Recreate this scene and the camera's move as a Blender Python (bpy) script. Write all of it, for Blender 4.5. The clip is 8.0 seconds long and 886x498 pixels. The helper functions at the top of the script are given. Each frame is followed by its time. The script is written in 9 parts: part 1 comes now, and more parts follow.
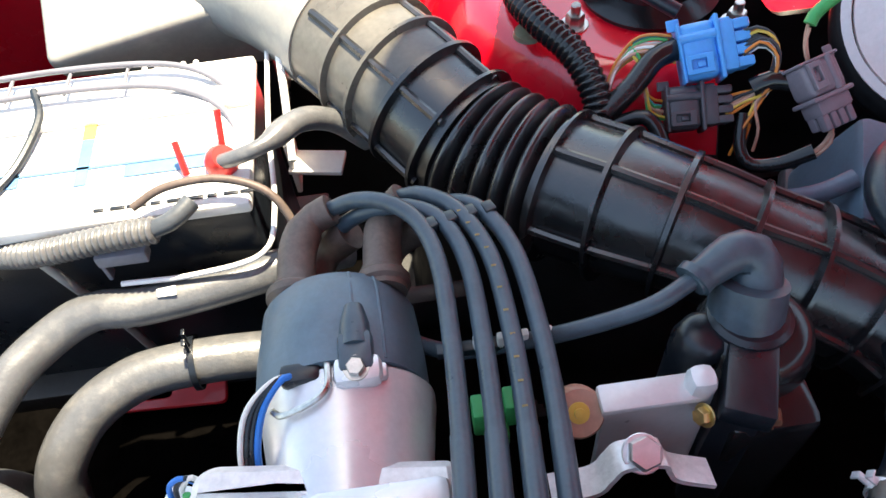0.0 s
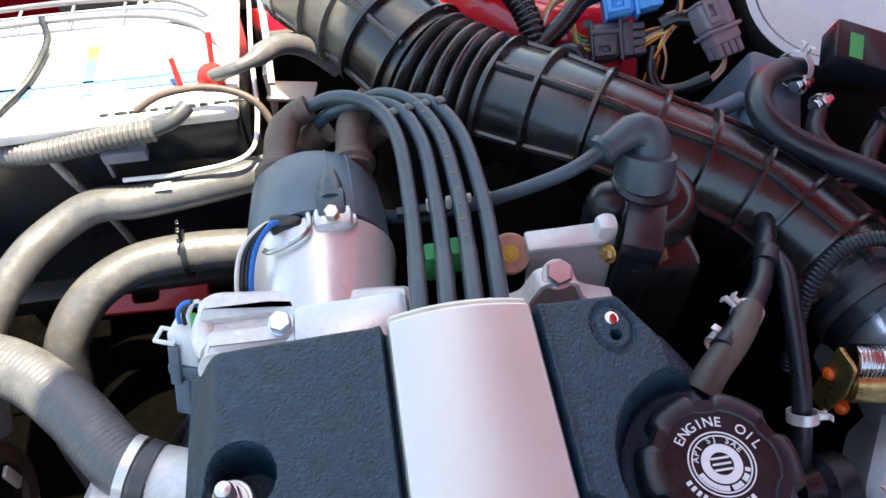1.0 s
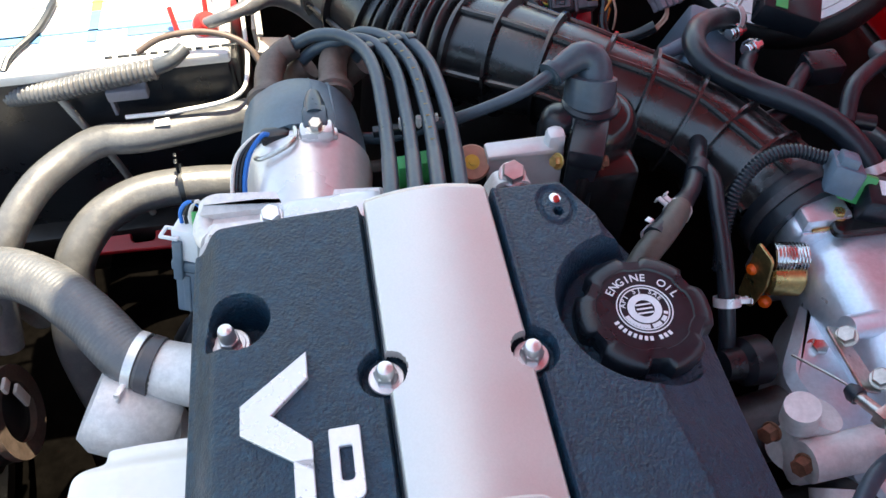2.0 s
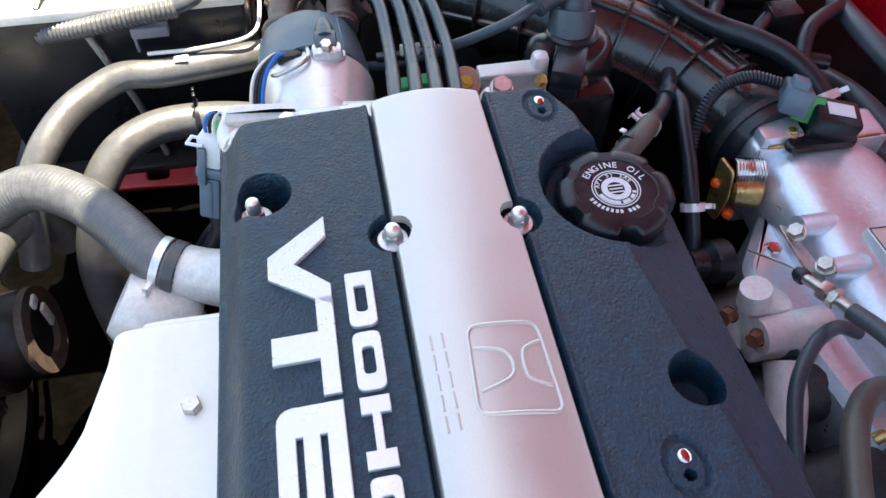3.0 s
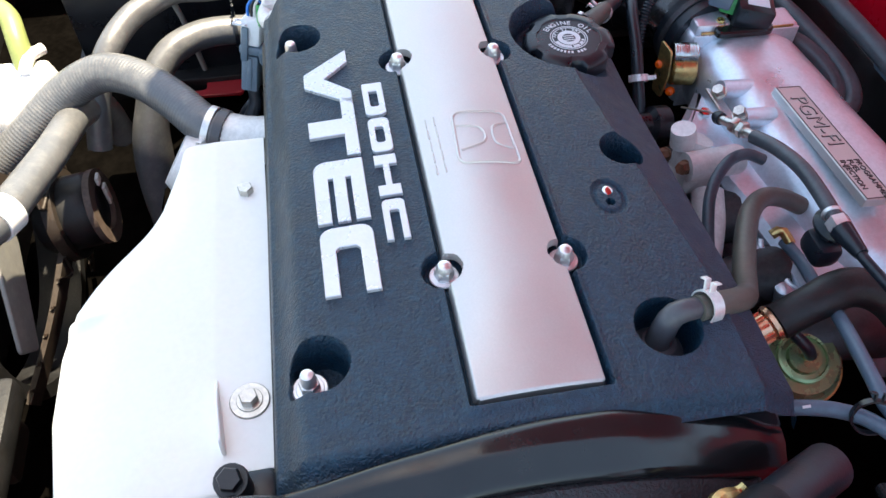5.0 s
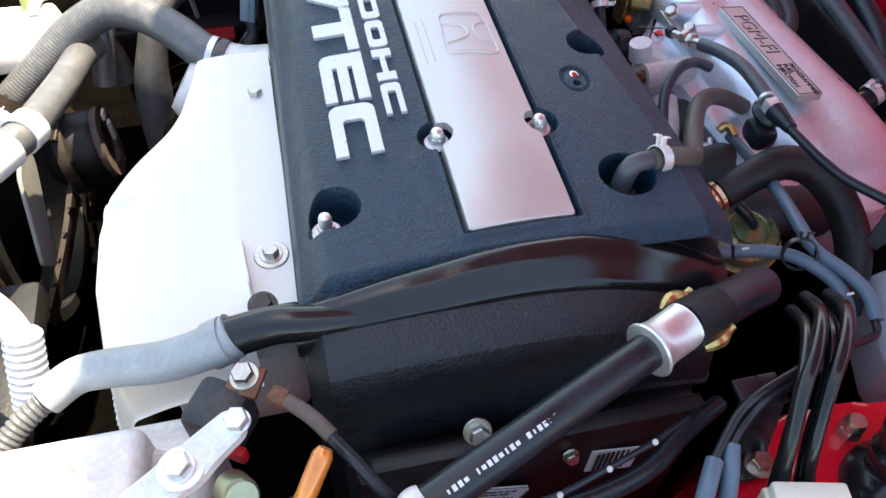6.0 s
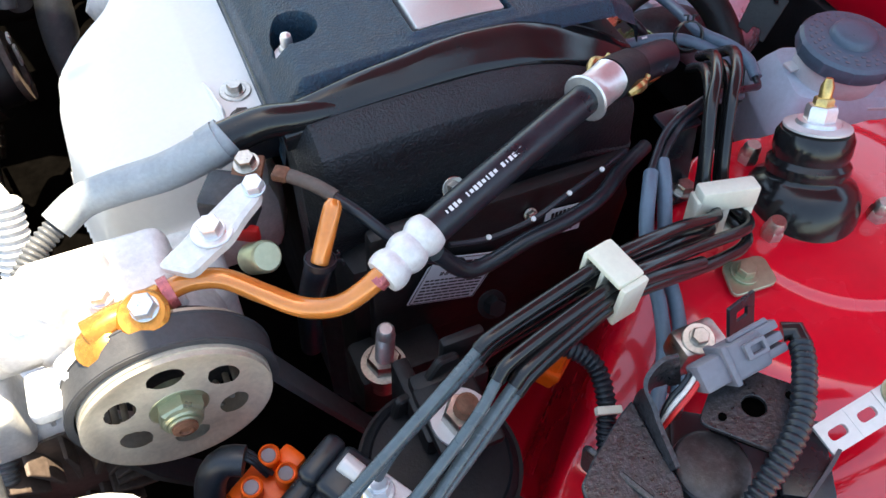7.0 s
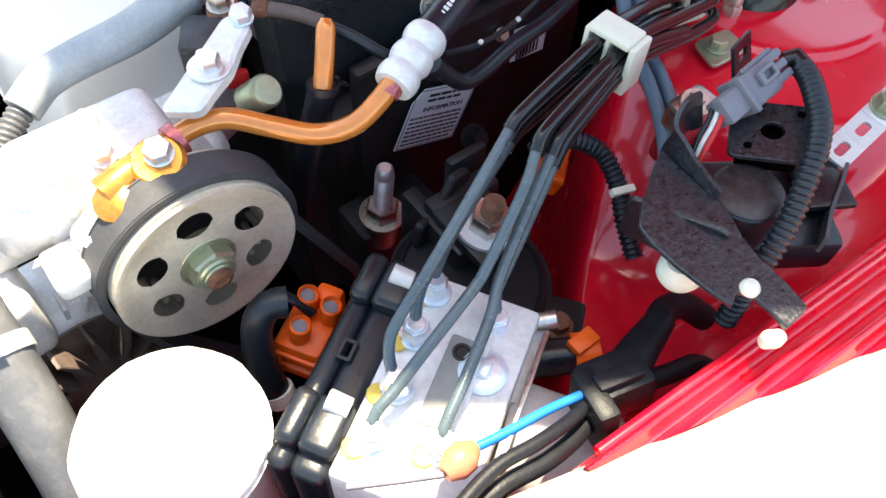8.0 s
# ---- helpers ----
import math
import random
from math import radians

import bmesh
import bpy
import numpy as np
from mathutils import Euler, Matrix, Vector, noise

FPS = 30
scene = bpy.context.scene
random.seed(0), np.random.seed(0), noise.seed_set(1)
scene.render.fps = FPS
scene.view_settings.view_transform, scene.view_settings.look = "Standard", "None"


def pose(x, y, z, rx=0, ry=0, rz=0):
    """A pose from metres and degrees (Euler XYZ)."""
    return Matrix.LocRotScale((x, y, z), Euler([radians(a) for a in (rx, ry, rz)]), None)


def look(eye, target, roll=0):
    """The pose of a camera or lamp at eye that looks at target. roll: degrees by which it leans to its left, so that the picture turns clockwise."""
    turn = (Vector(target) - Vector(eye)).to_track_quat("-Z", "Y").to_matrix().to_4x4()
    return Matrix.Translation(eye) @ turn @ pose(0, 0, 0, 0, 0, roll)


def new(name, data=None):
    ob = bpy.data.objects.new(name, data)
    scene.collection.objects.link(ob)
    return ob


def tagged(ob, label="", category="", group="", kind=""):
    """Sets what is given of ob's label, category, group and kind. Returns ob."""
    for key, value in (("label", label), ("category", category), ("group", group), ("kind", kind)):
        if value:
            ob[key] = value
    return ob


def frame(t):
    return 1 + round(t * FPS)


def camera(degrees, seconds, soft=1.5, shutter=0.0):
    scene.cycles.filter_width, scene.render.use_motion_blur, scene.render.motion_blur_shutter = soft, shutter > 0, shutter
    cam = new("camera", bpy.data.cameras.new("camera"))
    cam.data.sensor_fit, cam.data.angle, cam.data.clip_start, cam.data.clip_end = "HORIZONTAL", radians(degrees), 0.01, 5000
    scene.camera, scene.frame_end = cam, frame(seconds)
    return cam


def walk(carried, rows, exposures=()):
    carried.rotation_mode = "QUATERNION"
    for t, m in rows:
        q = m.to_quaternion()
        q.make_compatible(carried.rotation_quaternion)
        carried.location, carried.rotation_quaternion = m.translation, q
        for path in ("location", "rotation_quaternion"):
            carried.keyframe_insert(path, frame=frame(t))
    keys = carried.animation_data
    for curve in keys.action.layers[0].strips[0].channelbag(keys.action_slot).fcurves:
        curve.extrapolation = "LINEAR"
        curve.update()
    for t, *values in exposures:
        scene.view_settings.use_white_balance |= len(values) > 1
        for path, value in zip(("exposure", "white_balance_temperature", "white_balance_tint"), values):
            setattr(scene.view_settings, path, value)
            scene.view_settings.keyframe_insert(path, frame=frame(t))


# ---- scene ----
cam = camera(60.0, 8.0)
PATH = [
    (0, (0.2369, 0.1848, 1.0780), (0.2860, 1.3619, -0.5382), -5.90),
    (0.5, (0.2305, 0.1280, 1.1008), (0.3369, 1.3215, -0.5006), -2.98),
    (1, (0.2243, 0.0754, 1.1021), (0.3844, 1.2544, -0.5055), -1.28),
    (1.5, (0.2181, 0.0336, 1.1069), (0.4113, 1.2022, -0.5047), 0.04),
    (2, (0.2189, -0.0125, 1.1123), (0.4250, 1.1806, -0.4796), -0.04),
    (2.2, (0.2149, -0.0313, 1.1125), (0.4295, 1.1596, -0.4798), 0.18),
    (3.5, (0.1948, -0.1453, 1.1206), (0.4383, 1.0754, -0.4448), 1.33),
    (4, (0.1945, -0.1977, 1.1264), (0.4359, 1.0393, -0.4265), 1.03),
    (5.3, (0.1661, -0.3107, 1.1412), (0.3994, 0.9220, -0.4164), 0.81),
    (5.5, (0.1627, -0.3309, 1.1437), (0.4026, 0.9074, -0.4084), 0.42),
    (6, (0.1383, -0.3886, 1.1412), (0.4430, 0.8222, -0.4212), 2.03),
    (6.5, (0.1070, -0.4472, 1.1326), (0.5563, 0.6916, -0.4489), 4.70),
    (7, (0.0526, -0.4980, 1.1201), (0.6073, 0.5635, -0.4816), 3.97),
    (7.5, (0.0001, -0.5247, 1.0879), (0.6664, 0.4098, -0.5501), 4.13),
    (8, (-0.0393, -0.5184, 1.0712), (0.6990, 0.3063, -0.5946), 4.60),
]
walk(cam, [(t, look(eye, target, roll)) for t, eye, target, roll in PATH], exposures=[(0, 1.97, 7850, 5), (8, 1.97, 7850, 5)])

# ---- world, sun, exposure ----
SUN_EL, SUN_AZ = 73.4, 47.7      # the sun stands behind the car and to its far side, over the open hood
world = bpy.data.worlds.new("sky")
scene.world = world
world.use_nodes = True
wn = world.node_tree.nodes
sky = wn.new("ShaderNodeTexSky")
sky.sky_type, sky.sun_disc = "NISHITA", False
sky.sun_elevation, sky.sun_rotation = radians(SUN_EL), radians(90.0 - SUN_AZ)
wn["Background"].inputs[1].default_value = 0.15
world.node_tree.links.new(sky.outputs[0], wn["Background"].inputs[0])
sun = new("sun", bpy.data.lights.new("sun", "SUN"))
sun.data.energy, sun.data.angle, sun.data.color = 4.75, radians(0.6), (1.0, 0.93, 0.82)
_d = Vector((math.cos(radians(SUN_EL)) * math.cos(radians(SUN_AZ)), math.cos(radians(SUN_EL)) * math.sin(radians(SUN_AZ)), math.sin(radians(SUN_EL))))
sun.matrix_world = look(_d * 5, (0, 0, 0))


# ---- materials ----
def mat(name, col, rough=0.5, metal=0.0, var=0.18, scale=35.0, fine=260.0, bump=0.08, bscale=500.0, coat=0.0, spec=0.5, dust=None, dust_amt=0.0, aniso=None, bdist=0.001):
    """A worn surface: broad stains and fine grain in the colour, uneven gloss, fine relief."""
    m = bpy.data.materials.new(name)
    m.use_nodes = True
    nt = m.node_tree
    nd, ln = nt.nodes, nt.links
    bs = nd["Principled BSDF"]
    tc = nd.new("ShaderNodeTexCoord")

    def tex(s, detail=4.0, rough_=0.6):
        n = nd.new("ShaderNodeTexNoise")
        n.inputs["Scale"].default_value, n.inputs["Detail"].default_value, n.inputs["Roughness"].default_value = s, detail, rough_
        src = tc.outputs["Object"]
        if aniso:
            mp = nd.new("ShaderNodeMapping")
            mp.inputs["Scale"].default_value = aniso
            ln.new(tc.outputs["Object"], mp.inputs["Vector"])
            src = mp.outputs["Vector"]
        ln.new(src, n.inputs["Vector"])
        return n.outputs[0]

    def ramp(fac, a, b, lo, hi):
        r = nd.new("ShaderNodeMapRange")
        r.inputs[1].default_value, r.inputs[2].default_value, r.inputs[3].default_value, r.inputs[4].default_value = lo, hi, a, b
        ln.new(fac, r.inputs[0])
        return r.outputs[0]

    n1, n2 = tex(scale), tex(fine, 3.0)
    k1 = ramp(n1, 1 - var, 1 + var, 0.3, 0.7)
    k2 = ramp(n2, 1 - var * 0.6, 1 + var * 0.6, 0.3, 0.7)
    mul = nd.new("ShaderNodeMath"); mul.operation = "MULTIPLY"
    ln.new(k1, mul.inputs[0]); ln.new(k2, mul.inputs[1])
    vm = nd.new("ShaderNodeVectorMath"); vm.operation = "SCALE"
    vm.inputs[0].default_value = col[:3]
    ln.new(mul.outputs[0], vm.inputs["Scale"])
    out = vm.outputs[0]
    if dust:
        mx = nd.new("ShaderNodeMix"); mx.data_type = "RGBA"
        n3 = tex(scale * 2.3, 6.0, 0.7)
        ln.new(ramp(n3, 0.0, dust_amt, 0.48, 0.72), mx.inputs[0])
        ln.new(out, mx.inputs[6])
        mx.inputs[7].default_value = (*dust, 1)
        out = mx.outputs[2]
    ln.new(out, bs.inputs["Base Color"])
    ln.new(ramp(n1, max(0.03, rough - 0.09), min(1, rough + 0.09), 0.3, 0.7), bs.inputs["Roughness"])
    bs.inputs["Metallic"].default_value = metal
    bs.inputs["Coat Weight"].default_value = coat
    bs.inputs["Coat Roughness"].default_value = 0.06
    bs.inputs["Specular IOR Level"].default_value = spec
    if bump:
        b = nd.new("ShaderNodeBump")
        b.inputs["Strength"].default_value, b.inputs["Distance"].default_value = bump, bdist
        ln.new(tex(bscale, 3.0), b.inputs["Height"])
        ln.new(b.outputs[0], bs.inputs["Normal"])
    return m


def glassy(name, col, rough, alpha_mix):
    m = mat(name, col, rough, 0.0, 0.08, bump=0.02)
    b = m.node_tree.nodes["Principled BSDF"]
    b.inputs["Transmission Weight"].default_value = alpha_mix
    b.inputs["IOR"].default_value = 1.35
    return m


M = dict(
    asphalt=mat("asphalt", (0.05, 0.05, 0.052), 0.9, bump=0.5, bscale=200),
    red=mat("red_paint", (0.80, 0.004, 0.024), 0.24, 0.0, 0.06, 12, 90, 0.02, 300, coat=1.0, dust=(0.40, 0.06, 0.07), dust_amt=0.10),
    # cream colour puts the sun's glare on the red fender into the paint
    cream=mat("fender_sun_glare_cream", (0.56, 0.48, 0.38), 0.35, 0.0, 0.08, 10, 80, 0.02, 300, coat=0.4),
    speckle=mat("speckled_dark_steel", (0.018, 0.018, 0.022), 0.34, 0.2, 0.6, 260, 700, 0.45, 420, spec=0.8, dust=(0.17, 0.17, 0.20), dust_amt=0.30),
    pulley=mat("pale_plated_steel", (0.62, 0.55, 0.45), 0.42, 0.35, 0.15, 40, 300, 0.08, 400, dust=(0.40, 0.30, 0.22), dust_amt=0.25),
    can_lid=mat("scuffed_brown_black_paint", (0.030, 0.024, 0.024), 0.42, 0.0, 0.4, 90, 400, 0.2, 400, dust=(0.15, 0.14, 0.15), dust_amt=0.25),
    heat=mat("purple_heat_tint", (0.55, 0.14, 0.15), 0.30, 0.4, 0.3, 60, 300, 0.05, 400),
    taped=mat("matt_black_tape", (0.008, 0.009, 0.012), 0.50, 0.0, 0.3, 50, 300, 0.25, 500, spec=0.3, dust=(0.05, 0.05, 0.055), dust_amt=0.12),
    green_plate=mat("green_plated_steel", (0.30, 0.42, 0.22), 0.30, 0.7, 0.12, 40, 300, 0.04, 400),
    copper=mat("copper_plated_steel", (0.80, 0.44, 0.28), 0.28, 0.9, 0.15, 60, 300, 0.05, 400),
    # near black stands in for deep shade, without grime or gloss of its own
    deep_shade=mat("deep_shade_black", (0.0022, 0.0019, 0.0017), 0.95, 0.0, 0.4, 20, 100, 0.2, 200, spec=0.0),
    hose_olive=mat("olive_brown_rubber", (0.085, 0.080, 0.066), 0.45, 0.0, 0.18, 40, 300, 0.12, 500, dust=(0.16, 0.14, 0.11), dust_amt=0.2),
    hood=mat("red_hood_paint", (0.50, 0.010, 0.022), 0.4, 0.0, 0.06, 8, 60, 0.02, 300, coat=0.3),
    dark=mat("grimy_shaded_black", (0.009, 0.009, 0.010), 0.5, 0.0, 0.5, 30, 200, 0.3, 300, dust=(0.030, 0.024, 0.020), dust_amt=0.25),
    # blue base and flecks put the sky's reflection into the black paint's colour
    crinkle=mat("crinkle_paint_sky_tint", (0.002, 0.023, 0.047), 0.40, 0.0, 0.25, 60, 600, 1.0, 540, spec=0.55, dust=(0.006, 0.084, 0.142), dust_amt=0.42, bdist=0.0015),
    # darker copy of the crinkle paint, coloured for the shade on the engine's end
    belt_cover=mat("crinkle_paint_shaded", (0.007, 0.010, 0.014), 0.40, 0.0, 0.25, 60, 700, 1.0, 560, spec=0.6, dust=(0.036, 0.042, 0.052), dust_amt=0.30, bdist=0.0015),
    plastic=mat("black_plastic", (0.009, 0.012, 0.017), 0.32, 0.0, 0.25, 30, 300, 0.10, 500, dust=(0.05, 0.055, 0.06), dust_amt=0.10),
    gloss=mat("glossy_black_plastic", (0.012, 0.012, 0.013), 0.2, 0.0, 0.2, 30, 300, 0.05, 300),
    duct=mat("black_duct_rubber", (0.010, 0.011, 0.013), 0.29, 0.0, 0.40, 22, 240, 0.14, 260, dust=(0.08, 0.048, 0.040), dust_amt=0.32, spec=1.0),
    rubber=mat("black_rubber", (0.010, 0.015, 0.022), 0.34, 0.0, 0.25, 40, 300, 0.15, 600, dust=(0.05, 0.055, 0.06), dust_amt=0.15),
    rubber_gray=mat("weathered_gray_rubber", (0.060, 0.068, 0.078), 0.36, 0.0, 0.2, 40, 300, 0.15, 600, dust=(0.16, 0.15, 0.14), dust_amt=0.15),
    tape_pale=mat("pale_gray_tape", (0.33, 0.36, 0.38), 0.42, 0.0, 0.15, 40, 300, 0.15, 600, dust=(0.40, 0.38, 0.35), dust_amt=0.25),
    # lit copy of the duct rubber: sun glare put into a paler colour
    duct_sunlit=mat("duct_rubber_sun_glare", (0.115, 0.108, 0.095), 0.33, 0.0, 0.15, 30, 240, 0.08, 260, dust=(0.05, 0.048, 0.045), dust_amt=0.3),
    cap_slate=mat("slate_cap_plastic", (0.085, 0.130, 0.165), 0.42, 0.0, 0.12, 60, 300, 0.06, 500, dust=(0.2, 0.18, 0.15), dust_amt=0.12),
    # dark aluminium; on the intake runners the colour stands in for deep shade
    dark_alu=mat("dark_shaded_aluminium", (0.050, 0.050, 0.055), 0.45, 0.4, 0.35, 30, 300, 0.3, 400, dust=(0.10, 0.08, 0.06), dust_amt=0.3),
    wire_gray=mat("gray_cable_jacket", (0.044, 0.066, 0.086), 0.36, 0.0, 0.18, 60, 300, 0.06, 500, dust=(0.12, 0.105, 0.085), dust_amt=0.15),
    pipe_gray=mat("gray_coated_steel_pipe", (0.080, 0.112, 0.128), 0.30, 0.1, 0.15, 60, 300, 0.06, 500, dust=(0.14, 0.12, 0.09), dust_amt=0.15),
    boot=mat("faded_brown_rubber", (0.105, 0.075, 0.062), 0.55, 0.0, 0.3, 50, 300, 0.15, 500, dust=(0.16, 0.13, 0.11), dust_amt=0.2),
    hose_dust=mat("dusty_radiator_hose", (0.095, 0.098, 0.104), 0.38, 0.0, 0.10, 40, 320, 0.25, 500, spec=0.8, dust=(0.25, 0.24, 0.225), dust_amt=0.35),
    silver=mat("silver_satin_paint", (0.655, 0.625, 0.595), 0.45, 0.62, 0.05, 12, 900, 0.06, 900),
    letter=mat("polished_raised_lettering", (0.70, 0.69, 0.71), 0.30, 0.45, 0.05, 30, 500, 0.03, 700),
    alu=mat("cast_aluminium", (0.74, 0.81, 0.88), 0.33, 0.68, 0.10, 18, 300, 0.28, 300, dust=(0.40, 0.38, 0.38), dust_amt=0.10),
    alu_dull=mat("dull_cast_aluminium", (0.78, 0.76, 0.745), 0.48, 0.20, 0.14, 25, 300, 0.25, 380, dust=(0.35, 0.32, 0.28), dust_amt=0.25),
    shield=mat("heat_shield_steel", (0.86, 0.83, 0.78), 0.45, 0.10, 0.03, 9, 260, 0.05, 200, dust=(0.72, 0.68, 0.62), dust_amt=0.12),
    nut=mat("satin_plated_nut", (0.82, 0.80, 0.80), 0.42, 0.85, 0.08, 60, 400, 0.04, 500),
    leadprint=mat("faded_yellow_print", (0.30, 0.22, 0.08), 0.5, 0.0, 0.3, 200, 600, 0.0),
    cast_smooth=mat("smooth_cast_alloy", (0.74, 0.72, 0.72), 0.30, 0.40, 0.06, 14, 300, 0.05, 400, dust=(0.55, 0.50, 0.46), dust_amt=0.2),
    clampm=mat("bright_clamp_wire", (0.80, 0.79, 0.78), 0.36, 0.45, 0.10, 60, 400, 0.06, 500),
    chrome=mat("bright_plated_steel", (0.75, 0.74, 0.73), 0.16, 1.0, 0.12, 60, 400, 0.04, 500),
    zinc=mat("zinc_plated_steel", (0.58, 0.55, 0.50), 0.34, 1.0, 0.22, 60, 400, 0.1, 500, dust=(0.2, 0.13, 0.08), dust_amt=0.2),
    gold=mat("yellow_chromate_steel", (0.62, 0.44, 0.18), 0.32, 0.9, 0.3, 60, 300, 0.08, 400, dust=(0.25, 0.12, 0.05), dust_amt=0.3),
    fan_brown=mat("sun_browned_plastic", (0.030, 0.022, 0.018), 0.5, 0.0, 0.3, 25, 200, 0.15, 300, dust=(0.075, 0.048, 0.034), dust_amt=0.35),
    olive_rubber=mat("yellow_green_rubber", (0.22, 0.26, 0.09), 0.45, 0.0, 0.15),
    rust=mat("rusty_steel", (0.22, 0.10, 0.06), 0.65, 0.5, 0.4, 80, 400, 0.3, 500),
    orange_pipe=mat("orange_painted_pipe", (0.80, 0.255, 0.050), 0.17, 0.25, 0.10, 30, 200, 0.03, 400, dust=(0.58, 0.16, 0.10), dust_amt=0.12, coat=0.8),
    amber=mat("amber_plated_steel", (0.66, 0.27, 0.055), 0.26, 0.75, 0.25, 50, 300, 0.05, 400, dust=(0.55, 0.18, 0.12), dust_amt=0.2),
    orange=mat("orange_plastic", (0.90, 0.115, 0.006), 0.42, 0.0, 0.10, 50, 300, 0.05, 400),
    splice=mat("orange_crimp_plastic", (0.62, 0.17, 0.09), 0.35, 0.0, 0.1),
    blue=mat("blue_plastic", (0.06, 0.36, 0.80), 0.34, 0.0, 0.08, 50, 300, 0.05, 400),
    bluewire=mat("blue_wire", (0.008, 0.17, 0.58), 0.4, 0.0, 0.08),
    cyan=mat("teal_plastic", (0.02, 0.33, 0.36), 0.4, 0.0, 0.1),
    green=mat("green_wire", (0.04, 0.35, 0.10), 0.4, 0.0, 0.1),
    yellow=mat("yellow_wire", (0.70, 0.48, 0.08), 0.4, 0.0, 0.1),
    pinkwire=mat("pale_brown_wire", (0.50, 0.28, 0.20), 0.45, 0.0, 0.15),
    whitewire=mat("white_wire", (0.72, 0.70, 0.66), 0.45, 0.0, 0.1),
    redp=mat("red_plastic", (0.62, 0.02, 0.02), 0.4, 0.0, 0.1),
    conn_gray=mat("gray_connector_plastic", (0.17, 0.17, 0.20), 0.42, 0.0, 0.1, 50, 300, 0.05, 400),
    conn_dark=mat("dark_gray_connector_plastic", (0.075, 0.075, 0.085), 0.38, 0.0, 0.12, 50, 300, 0.05, 400, dust=(0.14, 0.12, 0.12), dust_amt=0.2),
    conn_mauve=mat("mauve_gray_connector_plastic", (0.20, 0.165, 0.19), 0.40, 0.0, 0.1, 50, 300, 0.05, 400),
    orangewire=mat("orange_wire", (0.62, 0.20, 0.03), 0.4, 0.0, 0.1),
    wire_dark=mat("dark_wire", (0.02, 0.02, 0.025), 0.4, 0.0, 0.1),
    conn_blue=mat("slate_connector_plastic", (0.105, 0.155, 0.205), 0.36, 0.0, 0.1, 50, 300, 0.05, 400),
    ivory=mat("ivory_plastic", (0.80, 0.77, 0.62), 0.4, 0.0, 0.06, 40, 300, 0.03, 400),
    white=mat("white_plastic", (0.80, 0.79, 0.77), 0.42, 0.0, 0.06, 30, 300, 0.05, 400, dust=(0.6, 0.56, 0.5), dust_amt=0.2),
    white_paint=mat("white_metal", (0.66, 0.65, 0.64), 0.35, 0.2, 0.06, 30, 300, 0.05, 400),
    gray_case=mat("gray_plastic_case", (0.28, 0.275, 0.26), 0.5, 0.0, 0.10, 18, 200, 0.08, 400, dust=(0.5, 0.46, 0.4), dust_amt=0.3),
    olive=mat("pale_green_plated_steel", (0.42, 0.44, 0.30), 0.36, 0.7, 0.12, 40, 300, 0.05, 400),
    fluid=glassy("translucent_reservoir", (0.66, 0.75, 0.85), 0.40, 0.12),
    label=mat("printed_paper_label", (0.74, 0.77, 0.80), 0.5, 0.0, 0.06, 40, 300, 0.02, 400),
    ink=mat("black_print", (0.02, 0.02, 0.022), 0.5, 0.0, 0.1, bump=0.0),
    whiteink=mat("white_print", (0.75, 0.75, 0.76), 0.5, 0.0, 0.06, bump=0.0),
    battery=mat("battery_case", (0.70, 0.69, 0.67), 0.45, 0.0, 0.08, 20, 200, 0.05, 300, dust=(0.5, 0.45, 0.38), dust_amt=0.3),
    batt_blue=mat("battery_label_blue", (0.10, 0.24, 0.42), 0.4, 0.0, 0.1),
    belt=mat("ribbed_belt_rubber", (0.05, 0.05, 0.055), 0.6, 0.0, 0.2, 60, 300, 0.2, 500),
    radiator=mat("black_radiator", (0.02, 0.02, 0.021), 0.5, 0.2, 0.3, 40, 200, 0.2, 300),
)

# ---- mesh tools ----
ORG = {}


def V3(*a):
    return np.array(a, float)


def unit(v):
    v = np.asarray(v, float)
    return v / np.linalg.norm(v)


def basis(axis, side=(0, 0, 1)):
    """Columns: two directions across the axis, and the axis."""
    z = unit(axis)
    s = np.asarray(side, float)
    if abs(np.dot(unit(s), z)) > 0.95:
        s = V3(1, 0, 0) if abs(z[0]) < 0.9 else V3(0, 1, 0)
    x = unit(np.cross(s, z))
    return np.array([x, np.cross(z, x), z]).T


def put(mesh, origin=(0, 0, 0), axes=None):
    v = np.asarray(mesh[0], float)
    if axes is not None:
        v = v @ np.asarray(axes).T
    return (v + np.asarray(origin, float), mesh[1])


def join(*ms):
    vs, fs, k = [], [], 0
    for v, f in ms:
        vs.append(np.asarray(v, float))
        fs += [tuple(i + k for i in q) for q in f]
        k += len(v)
    return (np.concatenate(vs), fs)


def box(sx, sy, sz, bev=0.001, at=(0, 0, 0), axes=None, seg=2):
    bm = bmesh.new()
    bmesh.ops.create_cube(bm, size=1.0)
    for v in bm.verts:
        v.co = (v.co.x * sx, v.co.y * sy, v.co.z * sz)
    if bev:
        bmesh.ops.bevel(bm, geom=bm.edges[:], offset=min(bev, 0.45 * min(sx, sy, sz)), segments=seg, affect="EDGES", profile=0.5)
    bm.verts.index_update()
    m = ([tuple(v.co) for v in bm.verts], [tuple(v.index for v in f.verts) for f in bm.faces])
    bm.free()
    return put(m, at, axes)


def ring_faces(rings, n, closed=True):
    f = []
    for r in range(rings - 1):
        a, b = r * n, (r + 1) * n
        for i in range(n if closed else n - 1):
            j = (i + 1) % n
            f.append((a + i, a + j, b + j, b + i))
    return f


